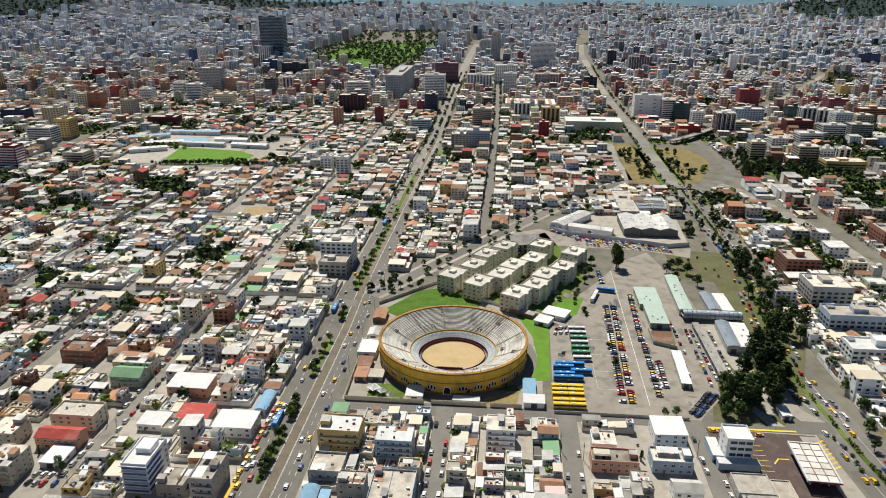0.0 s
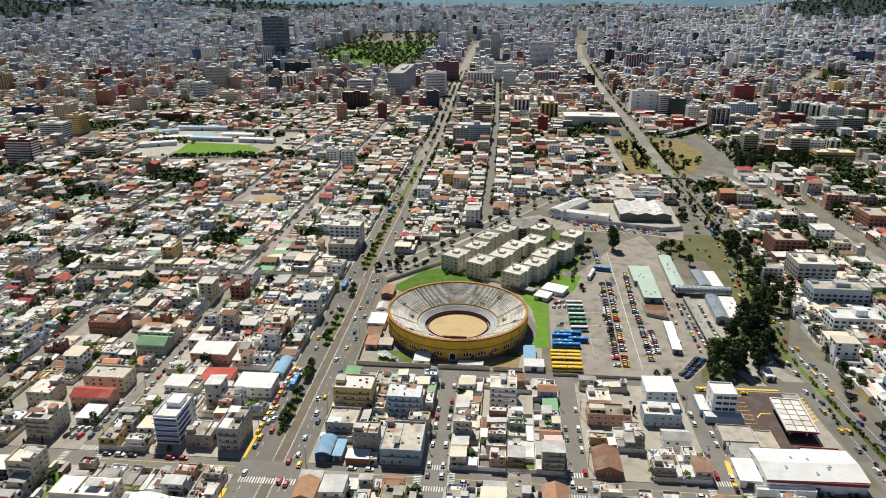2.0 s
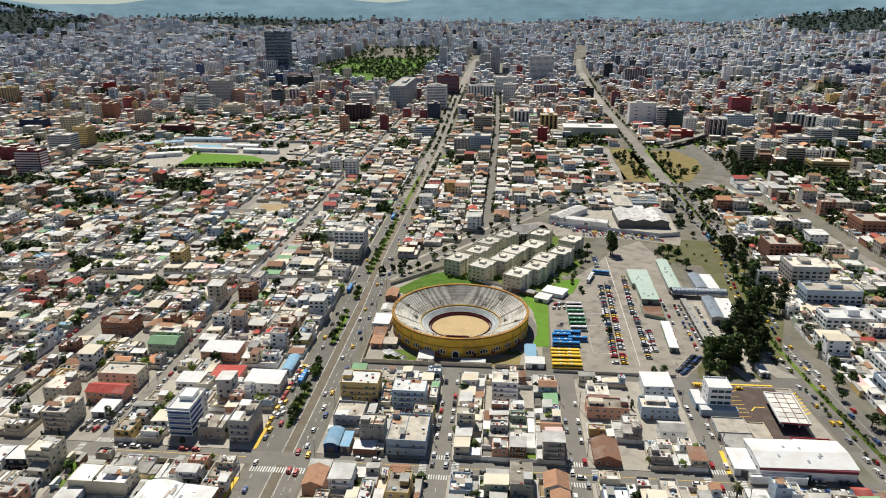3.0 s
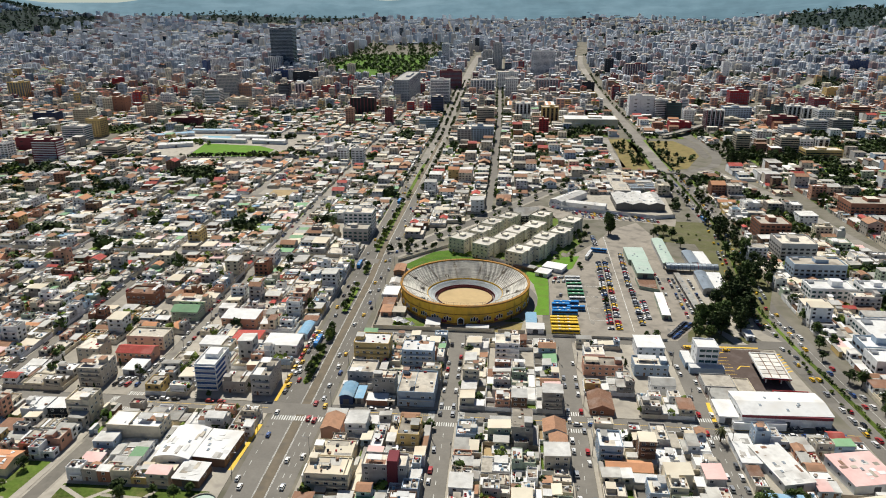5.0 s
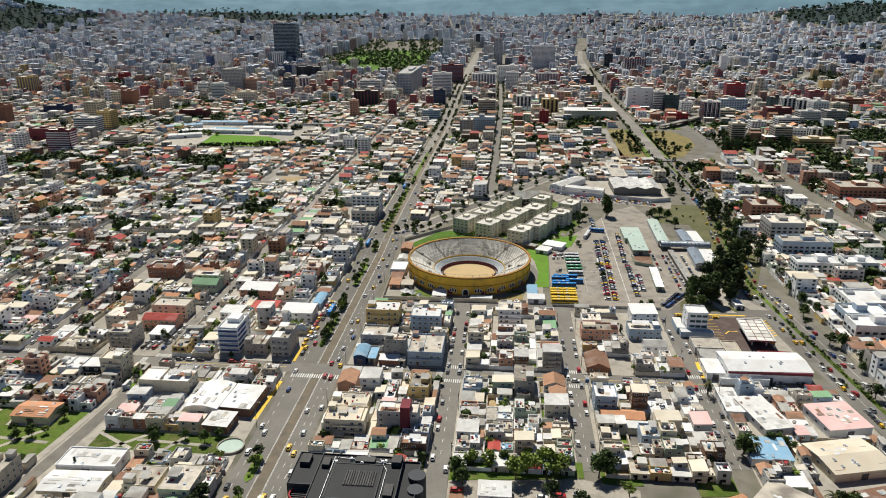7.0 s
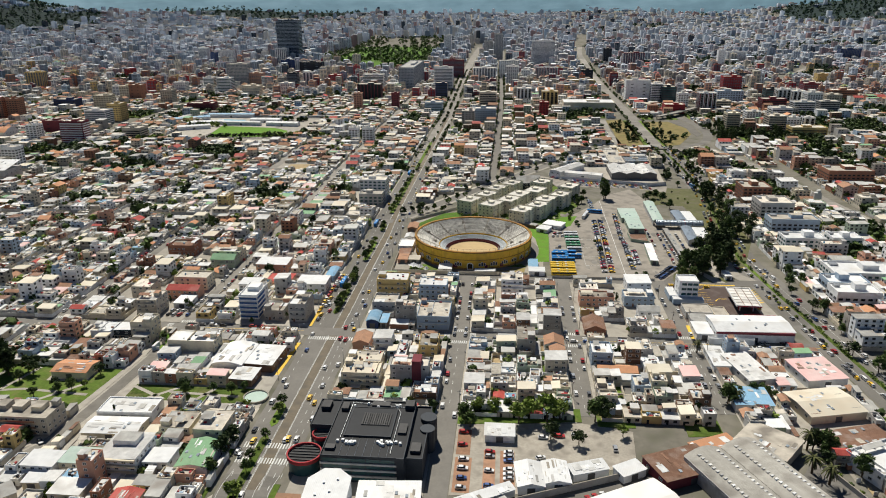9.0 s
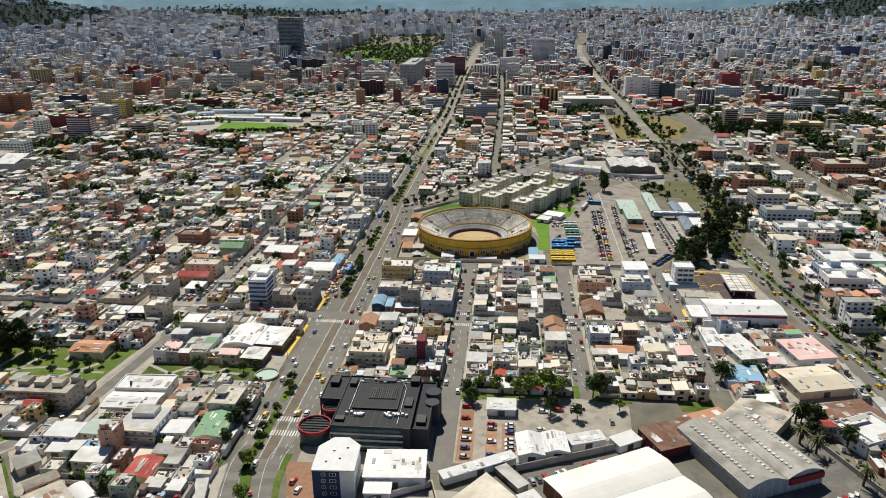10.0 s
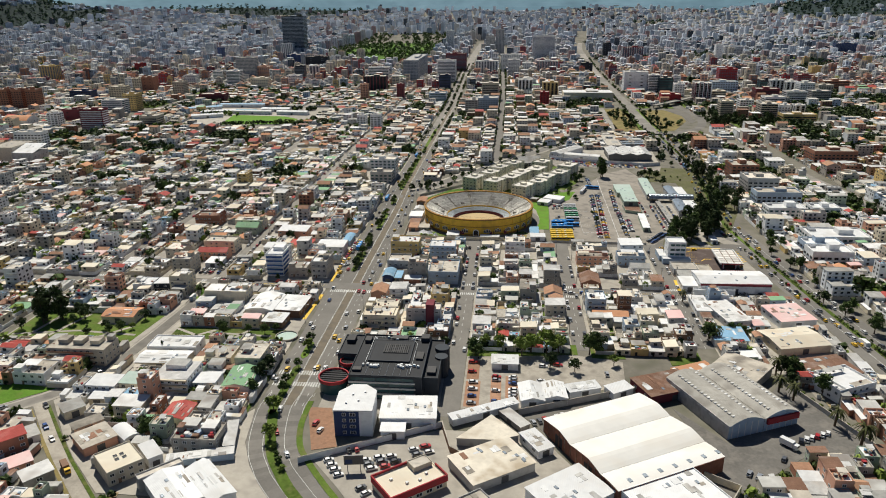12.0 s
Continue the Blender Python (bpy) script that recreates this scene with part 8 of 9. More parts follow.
tower(508, 890, 530, 912, 21, "wall_dark", "dark teal apartment block", G, style="band_teal")
tower(513, 842, 535, 864, 26, "wall_white", "white apartment slab with dark stripes", G, style="pier_dark")
tower(540, 844, 563, 867, 23.1, "wall_white", "white apartment slab with dark stripes", G, style="pier_dark")
tower(553, 811, 579, 835, 24.4, "wall_white", "white apartment slab with window grid", G, style="grid")
tower(587, 814, 613, 838, 20.7, "wall_beige", "plain beige apartment tower with flat roof", G, style="grid")
tower(605, 966, 644, 990, 24, "wall_maroon", "red-brown apartment block with window rows", "far_glass", style="grid")
tower(715, 1183, 738, 1206, 21.4, "wall_yellow", "ochre orange apartment tower with blank walls", "far_glass", style="none")
tower(625, 889, 673, 913, 19.8, "wall_brick", "long red brick apartment block", G, style="band")
tower(444, 663, 476, 687, 17.7, "wall_white", "white terraced apartment block", G, style="band")
tower(499, 723, 533, 747, 19.4, "wall_white", "white terraced apartment block", G, style="band")
tower(546, 737, 578, 761, 18.7, "wall_grey", "grey terraced apartment block", G, style="band")
tower(346, 564, 365, 584, 23.4, "wall_cream", "cream apartment tower with balconies", G, style="band")
tower(390, 615, 411, 636, 18.7, "wall_white", "white apartment block on blue base", G, style="grid")
tower(400, 547, 427, 571, 22.1, "wall_beige", "cream apartment block with balconies", G, style="band")
tower(424, 542, 441, 559, 21.2, "wall_white", "white apartment tower with balconies", G, style="grid")
tower(451, 551, 466, 567, 19.9, "wall_white", "white apartment tower with blue band", G, style="pier_dark")
tower(421, 512, 469, 536, 11.8, "wall_yellow", "yellow terraced apartment block", G, style="band")
tower(1040, 1851, 1102, 1875, 32.8, "wall_navy", "dark blue apartment block with window rows", "far_glass", style="grid")
tower(-899, 1593, -873, 1617, 55.1, "wall_white", "white tower block with window bands", "far_glass", style="band")
tower(-892, 1644, -869, 1667, 37.1, "wall_navy", "dark blue glass tower block", "far_glass", style="none")
tower(-858, 1648, -815, 1672, 43.5, "wall_white", "white tower block with window grid", "far_glass", style="grid")
tower(-597, 1040, -552, 1064, 53.6, "wall_grey", "tall grey gridded tower block", "far_glass", style="fine")
tower(-552, 1053, -523, 1077, 32.9, "wall_salmon", "brown brick tower block with window rows", "far_glass", style="grid")
tower(-516, 910, -482, 934, 21.5, "wall_cream", "cream apartment block with window rows", "far_glass", style="grid")
tower(-644, 1018, -621, 1041, 26.6, "wall_white", "white apartment block with teal glass", "far_glass", style="band_teal")
tower(-589, 957, -559, 981, 32.2, "wall_white", "white apartment block with teal glass", "far_glass", style="band_teal")
tower(-668, 926, -645, 948, 26.3, "wall_white", "white apartment tower with rounded top", "far_glass", style="grid")
tower(-676, 1630, -640, 1654, 50.8, "wall_white", "white tower with dark glass corner", "far_glass", style="pier_dark")
tower(-613, 1480, -574, 1504, 28.1, "wall_navy", "broad dark glass office block", "far_glass", style="none")
tower(-531, 1379, -470, 1403, 30.9, "wall_dark", "broad dark glass office block with white frame", "far_glass", style="none")
tower(-477, 1408, -459, 1425, 28.4, "wall_white", "white stair tower of the office block", "far_glass", style="none")
tower(-447, 930, -419, 954, 24.9, "wall_white", "plain white apartment block with window rows", "far_glass", style="grid")
tower(-457, 1026, -436, 1047, 36.8, "wall_dark", "dark and white apartment tower", "far_glass", style="band")
tower(-449, 1117, -426, 1141, 29.2, "wall_white", "white apartment tower with dark glass", "far_glass", style="pier_dark")
tower(-390, 1123, -362, 1147, 23.1, "wall_red", "red brick office block with window rows", "far_glass", style="grid")
tower(-543, 704, -496, 728, 14, "wall_maroon", "low maroon school hall with white roof", G, style="grid")
tower(-1050, 1009, -1012, 1033, 37.6, "wall_yellow", "ochre apartment tower with coloured piers", "far_glass", style="pier_dark")
tower(-721, 841, -697, 865, 30.1, "wall_brick", "red-brown apartment tower with blank walls", G, style="none")
tower(-740, 839, -721, 858, 28, "wall_cream", "cream apartment tower with window rows", G, style="grid")
tower(-694, 668, -666, 692, 31.1, "wall_cream", "cream stepped apartment tower", G, style="grid")
tower(-629, 595, -606, 618, 27.5, "wall_yellow", "ochre apartment tower with window rows", G, style="grid")
tower(-806, 726, -765, 750, 16.4, "wall_navy", "dark blue apartment block with window rows", G, style="grid")
tower(-644, 554, -609, 578, 22.5, "wall_white", "white tower with teal glass bands", G, style="band_teal")
tower(-592, 406, -558, 424, 29.5, "wall_maroon", "maroon office tower with white bands", G, style="band_white")
tower(-522, 441, -495, 465, 15, "wall_beige", "tan stepped apartment block", G, style="band")
tower(-664, 476, -628, 500, 18.7, "wall_maroon", "long dark red brick block", G, style="none")
tower(-632, 789, -610, 811, 26.9, "wall_beige", "beige apartment tower with window rows", G, style="grid")
tower(-958, 1265, -936, 1287, 21.6, "wall_red", "low red hall among pale blocks", "far_glass", style="none")
tower(-195, 443, -182, 457, 18.2, "wall_white", "pale apartment block with balconies", G, style="grid")
tower(-173, 429, -158, 445, 20.8, "wall_white", "pale apartment block with balconies", G, style="grid")
tower(-683, 1678, -616, 1720, 128, "navy_glass", "tall dark blue glass tower", "far_blue", "far_grey", 4, "fine")
tower(120, 742, 208, 790, 14, "wall_cream", "broad pale exhibition hall", "frame_white", "roof_white", style="none")
tower(156, 1120, 214, 1150, 13, "wall_yellow", "bright yellow hall with window rows", "far_glass", "roof_sheet", style="band")
hall(24, 940, 116, 1005, 10, "wall_white", "roof_white", "broad market hall with red and white striped roof", 0, "flat", name="market_hall", category="hall", base=0.0)
keep_clear(24, 940, 116, 1005)
g = Geo()
for k in range(8):
    g.box(27 + 11 * k, 941, 10.0, 32.5 + 11 * k, 1004, 10.75, "roof_orange")
tagged(g.done("roof_stripe", None, "orange-red roof strips of the market hall"), category="roof", kind="stuff")
tower(-118, 141, -92, 160, 19, "wall_white", "white commercial block with teal glass", "teal_glass")
tower(-114, 118, -92, 134, 11, "wall_grey", "grey commercial block with glass front", "teal_glass")
tower(355, 226, 400, 255, 15, "wall_brick", "red brick school building", G)
tower(246, 147, 272, 172, 16, "wall_brick", "brick and white apartment block", G)
tower(246, 96, 274, 122, 15, "wall_grey", "grey concrete apartment block", G)
tower(238, 13, 268, 30, 10, "wall_white", "white office with glazed front and courtyard", "teal_glass", "roof_white")
tower(274, 16, 296, 32, 10, "wall_white", "white office with terraces", "teal_glass", "roof_white")
tower(242, 56, 280, 74, 12, "wall_blue", "grey-white block with blue bands", G, "roof_old")
tower(248, -52, 290, -28, 7, "wall_white", "white showroom with red band", "teal_glass", "roof_white")
tower(236, -72, 262, -56, 8, "wall_blue", "blue and white workshop building", G, "roof_white")
tower(233, -92, 260, -76, 9, "wall_white", "white two-storey commercial block", G, "roof_white")
# school ground with its playing field
mat("pool_blue", (0.30, 0.55, 0.66), 0.2, vary=0.15, grain=0.3)
SKIP.append((-470, 436, -290, 628))
SKIP.append((-232, 250, -200, 292))
sheet("playing_field", [(-422, 555), (-415, 511), (-408, 461), (-326, 468), (-304, 480), (-304, 517), (-333, 542)], 0.0, 0.22, "lawn", None, "bright green school playing field")
for x0, y0, x1, y1, r in ((-480, 560, -425, 575, 20), (-522, 600, -464, 614, 30), (-478, 640, -400, 652, 2), (-352, 558, -300, 570, -6), (-424, 562, -362, 570, -3), (-388, 590, -340, 604, 0), (-478, 520, -430, 532, 28)):
    hall(x0, y0, x1, y1, 5, "wall_white", "roof_white" if y0 < 600 else "roof_blue", "long school building with white roof", r, "gable", 1.5, "school_building", "school", "x", base=0.17)
sheet("swimming_pool", [(-451, 590), (-401, 585), (-403, 614), (-450, 619)], 0.17, 0.5, "pool_blue", "concrete", "pale blue school swimming pool basin")
sheet("bare_plot", [(-230, 250), (-200, 255), (-200, 292), (-232, 290)], 0.17, 0.2, "earth", None, "bare tan earth plot")
sheet("bare_plot", [(-160, 250), (-92, 247), (-92, 257), (-160, 257)], 0.17, 0.2, "dry_grass", None, "strip of dry grass along the street")


# ---- the distant city ----
def clump(g, x, y, z, r, rng, m, n=14):
    for _ in range(n):
        d = Vector((rng.gauss(0, 1), rng.gauss(0, 1), rng.gauss(0, 1))).normalized()
        p = Vector((x, y, z + r)) + d * r * rng.uniform(0.5, 1.0)
        u = Vector((rng.gauss(0, 1), rng.gauss(0, 1), rng.gauss(0, 0.5))).normalized() * r * 0.55
        v = u.cross(d).normalized() * r * 0.45
        g.face([tuple(p - u), tuple(p - v), tuple(p + u), tuple(p + v)], m)


def road_gap(x, y):
    """Distance to the nearest long road."""
    best = 1e9
    for line, half in ((AVE_N, 15), (EAST, 15), (DIAG, 8), (NORTH, 7), (OUTER, 8), (SLIP, 8), (VIADUCT, 9), (AVE_S, 13), (BEND, 4.6), (LANE, 3.3)):
        for (ax, ay), (bx, by) in zip(line, line[1:]):
            if min(ay, by) - 30 <= y <= max(ay, by) + 30:
                dx, dy = bx - ax, by - ay
                t = max(0.0, min(1.0, ((x - ax) * dx + (y - ay) * dy) / (dx * dx + dy * dy)))
                best = min(best, math.hypot(x - ax - t * dx, y - ay - t * dy) - half)
    return best


def in_park(x, y):
    return -640 + (y - 1500) * 0.02 < x < -215 and 1470 + max(0, (-x - 390)) * 1.4 < y < 2900


def far_block(g, x, y, w, d, h, z, m, roof, rng, bands):
    x0, x1, y0, y1 = x - w / 2, x + w / 2, y - d / 2, y + d / 2
    g.box(x0, y0, z - 6, x1, y1, z + h, m, roof)
    if rng.random() < 0.6:
        g.box(x0 + w * 0.2, y0 + d * 0.3, z + h, x0 + w * 0.6, y0 + d * 0.8, z + h + 2.6, m, roof)
    if bands and h > 7:
        n = int(h / 3.0)
        cols = max(1, int(w / 6)) if rng.random() < 0.6 else 1
        for k in range(n):
            za = z + 3.0 * k + 1.0
            for c in range(cols):
                a = x0 + w * (c + 0.15) / cols
                b = x0 + w * (c + 0.85) / cols
                g.face([(a, y0 - 0.1, za), (b, y0 - 0.1, za), (b, y0 - 0.1, za + 1.5), (a, y0 - 0.1, za + 1.5)], "far_glass")
            sx = x1 + 0.1 if x < 25 else x0 - 0.1
            ya, yb = y0 + d * 0.12, y0 + d * 0.88
            g.face([(sx, ya, za), (sx, yb, za), (sx, yb, za + 1.5), (sx, ya, za + 1.5)], "far_glass")


def far_city():
    rng = random.Random(99)
    g, t = Geo(), Geo()
    mid_walls = ["wall_white"] * 5 + ["wall_cream"] * 3 + ["wall_beige"] * 3 + ["wall_grey"] * 3 + ["wall_render", "wall_brick", "wall_maroon", "wall_salmon", "wall_dark", "wall_blue", "wall_yellow", "wall_red"]
    east_walls = mid_walls + ["wall_brick", "wall_maroon", "wall_salmon", "wall_brick"]
    # Distant blocks mostly take the paints with haze mixed into their colour.
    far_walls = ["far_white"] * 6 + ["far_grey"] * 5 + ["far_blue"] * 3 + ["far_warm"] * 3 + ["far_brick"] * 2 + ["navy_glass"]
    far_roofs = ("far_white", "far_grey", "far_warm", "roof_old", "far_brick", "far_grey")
    y = 905
    while y < 4150:
        cell = 15.5 + (y - 905) * 0.0082
        x = -0.72 * (y + 600) - 40
        while x < 0.72 * (y + 600) + 40:
            px, py = x + rng.uniform(-0.25, 0.25) * cell, y + rng.uniform(-0.25, 0.25) * cell
            z = hill(px, py)
            business = math.exp(-((px - 20) / 230) ** 2 - ((py - 1250) / 500) ** 2)
            highrise = math.exp(-((px + 520) / 620) ** 2 - ((py - 2500) / 850) ** 2) + 0.7 * math.exp(-((px - 150) / 500) ** 2 - ((py - 2700) / 700) ** 2)
            side = 0.22 if px > 250 and py < 2600 else 0.0
            wood = side + 0.75 * noise.noise((px / 110, py / 160, 7.7)) + 0.35 * noise.noise((px / 600, py / 700, 1.7)) + (0.8 if wooded(px, py) else 0.0)
            if road_gap(px, py) < cell * 0.45 or blocked(px - 6, py - 6, px + 6, py + 6):
                pass
            elif in_park(px, py) or wood > 0.48:
                if not in_park(px, py) or noise.noise((px / 90, py / 170, 2.2)) < 0.26:
                    clump(t, px + rng.uniform(-0.4, 0.4) * cell, py + rng.uniform(-0.4, 0.4) * cell, z, rng.uniform(3.5, 7.0) * (1 + (y - 900) / 5000), rng, "leaf_mid" if in_park(px, py) else "leaf_dark" if y < 1500 else "far_green", 13)
            elif rng.random() < 0.13:
                clump(t, px + rng.uniform(-6, 6), py + rng.uniform(-6, 6), z, rng.uniform(2.5, 5), rng, rng.choice(("leaf_dark", "leaf_mid", "leaf_light")) if y < 1700 else "far_green", 14)
            else:
                u = rng.random()
                if u < 0.55 * highrise + (0.06 if y < 1800 else 0.16):
                    h = rng.uniform(18, 30) + 26 * highrise * rng.random()
                elif u < 0.2 + 0.5 * business:
                    h = rng.uniform(12, 24)
                else:
                    h = rng.choice((4, 6, 6, 7, 9, 9, 12))
                w, d = cell * rng.uniform(0.55, 0.98), cell * rng.uniform(0.55, 0.95)
                if h > 13:
                    w, d = min(w, rng.uniform(13, 24)), min(d, 18)
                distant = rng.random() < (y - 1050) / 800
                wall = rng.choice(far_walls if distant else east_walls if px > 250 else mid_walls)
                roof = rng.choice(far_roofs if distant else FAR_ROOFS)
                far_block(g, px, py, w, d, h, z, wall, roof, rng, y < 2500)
            x += cell
        y += cell
    g.done("distant_city", None, "dense city of blocks painted pale for haze, filling the valley", kind="stuff")
    t.done("distant_trees", None, "dark woods and parks among the distant blocks", kind="stuff")


far_city()


def roadside_trees():
    """Rows of trees along the long avenues beyond the near blocks."""
    t, r = Geo(), random.Random(61)
    for line, off, y0, y1 in ((AVE_N, (-11, 0, 11), 255, 1500), (EAST, (-11, 11), 300, 1700), (NORTH, (-6, 6), 260, 1500), (DIAG, (-8, 8), 90, 480)):
        for (ax, ay), (bx, by) in zip(line, line[1:]):
            n = max(1, int(math.hypot(bx - ax, by - ay) / 13))
            for i in range(n):
                u = (i + r.random()) / n
                x, y = ax + u * (bx - ax), ay + u * (by - ay)
                if y0 < y < y1:
                    for d in off:
                        if r.random() < 0.6:
                            clump(t, x + d, y, 0.5, r.uniform(1.8, 3.2), r, r.choice(("leaf_dark", "leaf_mid")), 22)
    for _ in range(170):
        x, y = r.choice(((-470, 438), (-440, 552), (-300, 470), (-330, 610), (-560, 350), (-520, 352), (-640, 340), (-300, 330), (-250, 470)))
        clump(t, x + r.uniform(-28, 28), y + r.uniform(-9, 9), 0.5, r.uniform(2.2, 4.0), r, r.choice(("leaf_dark", "leaf_dark", "leaf_light")), 26)
    for i in range(26):
        clump(t, -412 + 4.4 * i, 452 + 0.9 * i, 0.5, r.uniform(2.0, 3.4), r, "leaf_dark", 26)
    for (ax, ay), (bx, by), n in (((182, 600), (200, 440), 16), ((234, 440), (240, 620), 14), ((240, 450), (280, 520), 10), ((322, 620), (322, 460), 24), ((228, 200), (238, 390), 12), ((198, 210), (206, 400), 12)):
        for _ in range(n):
            u = r.random()
            clump(t, ax + u * (bx - ax) + r.uniform(-7, 7), ay + u * (by - ay), 0.5, r.uniform(1.8, 3.6), r, r.choice(("leaf_dark", "leaf_dark", "leaf_mid")), 24)
    for (ax, ay), (bx, by) in zip(EAST[:8], EAST[1:9]):
        n = int(math.hypot(bx - ax, by - ay) / 2.2)
        for i in range(n):
            if ay > -330 and noise.noise((i / 6.0, ay / 50, 0.5)) > -0.25:
                clump(t, ax + (bx - ax) * i / n + r.uniform(-0.5, 0.5), ay + (by - ay) * i / n, 0.1, r.uniform(0.6, 1.4), r, r.choice(("leaf_dark", "leaf_mid", "leaf_mid", "leaf_light")), 14)
    t.done("roadside_trees", None, "rows of dark green trees along the avenues", kind="stuff")


roadside_trees()
sheet("park_lawn", [(-560, 1760), (-390, 1480), (-330, 1500), (-222, 2000), (-224, 2700), (-600, 2800)], 0.0, 0.6, "lawn", None, "green lawns of the big city park")


def ridge(i, k, n=120):
    """A point on the ridge slope: i counts along it, k runs from foot to crest."""
    az = -42 + 84 * i / n
    a, r = radians(az), 4640 + 340 * k
    x, y = 24 + r * math.sin(a), -560 + r * math.cos(a)
    foot = hill(24 + 4640 * math.sin(a), -560 + 4640 * math.cos(a)) - 6
    rise = 0.55 + 0.22 * noise.noise((i / 11.0, 0.3, 1.0)) + 0.08 * noise.noise((i / 3.2, 1.3, 4.0))
    rise -= 0.75 * math.exp(-((az + 30) / 3.6) ** 2) + 0.45 * math.exp(-((az + 9.5) / 2.6) ** 2)
    top = 203 + 4980 * math.tan(radians(max(rise, 0.05)))
    fold = 14 * noise.noise((i / 2.3, k * 3.0, 2.2)) * k * (1 - k) * 4
    return x, y, foot + (max(top, foot + 25) - foot) * k ** 0.8 + fold


def far_hills():
    """Ridges behind the city, their haze put in as a blue glow."""
    g, n, rows = Geo(), 120, 9
    pts = [ridge(i, k / (rows - 1)) for k in range(rows) for i in range(n + 1)]
    m = n + 1
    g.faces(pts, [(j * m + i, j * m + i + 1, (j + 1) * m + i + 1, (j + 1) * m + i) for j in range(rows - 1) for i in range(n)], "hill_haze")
    g.done("backdrop", None, "ridges behind the city, haze added as a blue glow", kind="structure")


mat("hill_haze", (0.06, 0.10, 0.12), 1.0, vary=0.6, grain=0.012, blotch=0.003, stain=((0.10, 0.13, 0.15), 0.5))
# The ridges emit a faint blue to stand for the haze of distance.
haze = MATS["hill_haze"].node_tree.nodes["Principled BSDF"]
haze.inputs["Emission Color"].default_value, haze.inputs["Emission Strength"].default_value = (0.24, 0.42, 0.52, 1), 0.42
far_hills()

# ---- road paint and avenue islands ----
mat("lane_tan", (0.185, 0.155, 0.115), 0.9, vary=0.25, grain=0.6, stain=((0.11, 0.1, 0.085), 0.6))
g = Geo()
strip(g, [(-73.3, -296), (-73.3, 30), (-76, 120), (-75, 650)], 2.4, 0.054, "lane_tan", 0.002)
g.done("bus_lane", None, "tan concrete bus lane in the middle of the avenue", kind="structure")
g = Geo()
for x in (-76.2, -75.8, -70.8, -70.4):
    strip(g, [(x, -296), (x, 30), (x - 2.7, 120), (x - 1.7, 650)], 0.08, 0.062, "road_paint", 0.006)
for x in (-84.8, -67.0, -64.0):
    y = -296
    while y < 260:
        strip(g, [(x, y), (x, y + 3)], 0.1, 0.062, "road_paint", 0.006)
        y += 8
for x0, x1, y in ((-87, -61, -266), (-87, -61, -277), (-87, -61, -161)):
    x = x0
    while x < x1:
        g.prism(rect(x, y - 2, x + 0.6, y + 2), 0.056, 0.064, "road_paint")
        x += 1.25
for cx, cy, wx, wy in ((0, -145, 4.2, 1.7), (0, -160, 4.2, 1.7), (64.5, -145, 4.2, 1.7), (64.5, -160, 4.2, 1.7), (129.5, -145, 4.2, 1.7), (129.5, -160, 4.2, 1.7), (-166.5, -145, 4.6, 1.7), (-166.5, -160, 4.6, 1.7), (-247, -145, 4.6, 1.7)):
    k = -wx
    while k < wx:
        g.prism(rect(cx + k, cy - wy, cx + k + 0.55, cy + wy), 0.079, 0.09, "road_paint")
        k += 1.15
for cx in (-7.5, 7.5, 57, 72, 122, 137, -158, -175):
    k = -4.6
    while k < 4.6:
        g.prism(rect(cx - 1.7, -152.5 + k, cx + 1.7, -152.5 + k + 0.55), 0.079, 0.09, "road_paint")
        k += 1.15
for y in range(-225, -165, 9):
    for cx in (0, 64.5, 129.5):
        strip(g, [(cx, y), (cx, y + 3)], 0.1, 0.086, "road_paint", 0.006)
g.done("road_marks", None, "white lane lines and zebra crossings on the asphalt", kind="stuff")
g = Geo()
strip(g, [(-160, -152.5), (-92, -152.5)], 0.12, 0.076, "yellow_paint", 0.006)
strip(g, [(-58, -152.5), (-8, -152.5)], 0.12, 0.08, "yellow_paint", 0.006)
strip(g, [(8, -152.5), (200, -152.5)], 0.12, 0.08, "yellow_paint", 0.006)
strip(g, [(-90.2, -146), (-90.2, -60)], 0.9, 0.18, "yellow_paint", 0.006)
strip(g, [(-92, -205), (-90.6, -168)], 1.1, 0.18, "yellow_paint", 0.006)
for k in range(6):
    strip(g, [(151.5, -96 + 4 * k), (158, -96 + 4 * k)], 0.15, 0.21, "yellow_paint", 0.006)
for k in range(7):
    strip(g, [(185.5, -92 + 3.4 * k), (190.5, -89 + 3.4 * k)], 0.45, 0.23, "yellow_paint", 0.006)
strip(g, [(160, -90), (163, -86), (168, -86)], 0.35, 0.21, "yellow_paint", 0.006), strip(g, [(151, -73), (158, -69)], 0.35, 0.21, "yellow_paint", 0.006)
strip(g, [(136, -62.5), (180, -62)], 0.7, 0.18, "yellow_paint", 0.006), strip(g, [(133, -146), (134, -128)], 1.0, 0.18, "yellow_paint", 0.006)
g.done("yellow_marks", None, "yellow kerb and lane paint", kind="stuff")
for y0, y1 in ((-305, -258), (-252, -232), (-128, -86), (-76, -60), (-32, 14), (40, 62), (92, 250), (275, 440)):
    sheet("traffic_island", [(-81.4, y0 + 3), (-79.5, y0), (-77.6, y0 + 3), (-77.6, y1 - 3), (-79.5, y1), (-81.4, y1 - 3)], 0.0, 0.2, "grass", "concrete", "kerbed grass island in the avenue")
sheet("traffic_island", ribbon(smooth([(-78.5, -300), (-77.6, -306), (-73.1, -323), (-68.2, -335), (-62.1, -345), (-55.1, -355), (-40, -372)]), 2.3), 0.0, 0.2, "grass", "concrete", "kerbed grass island in the avenue bend")
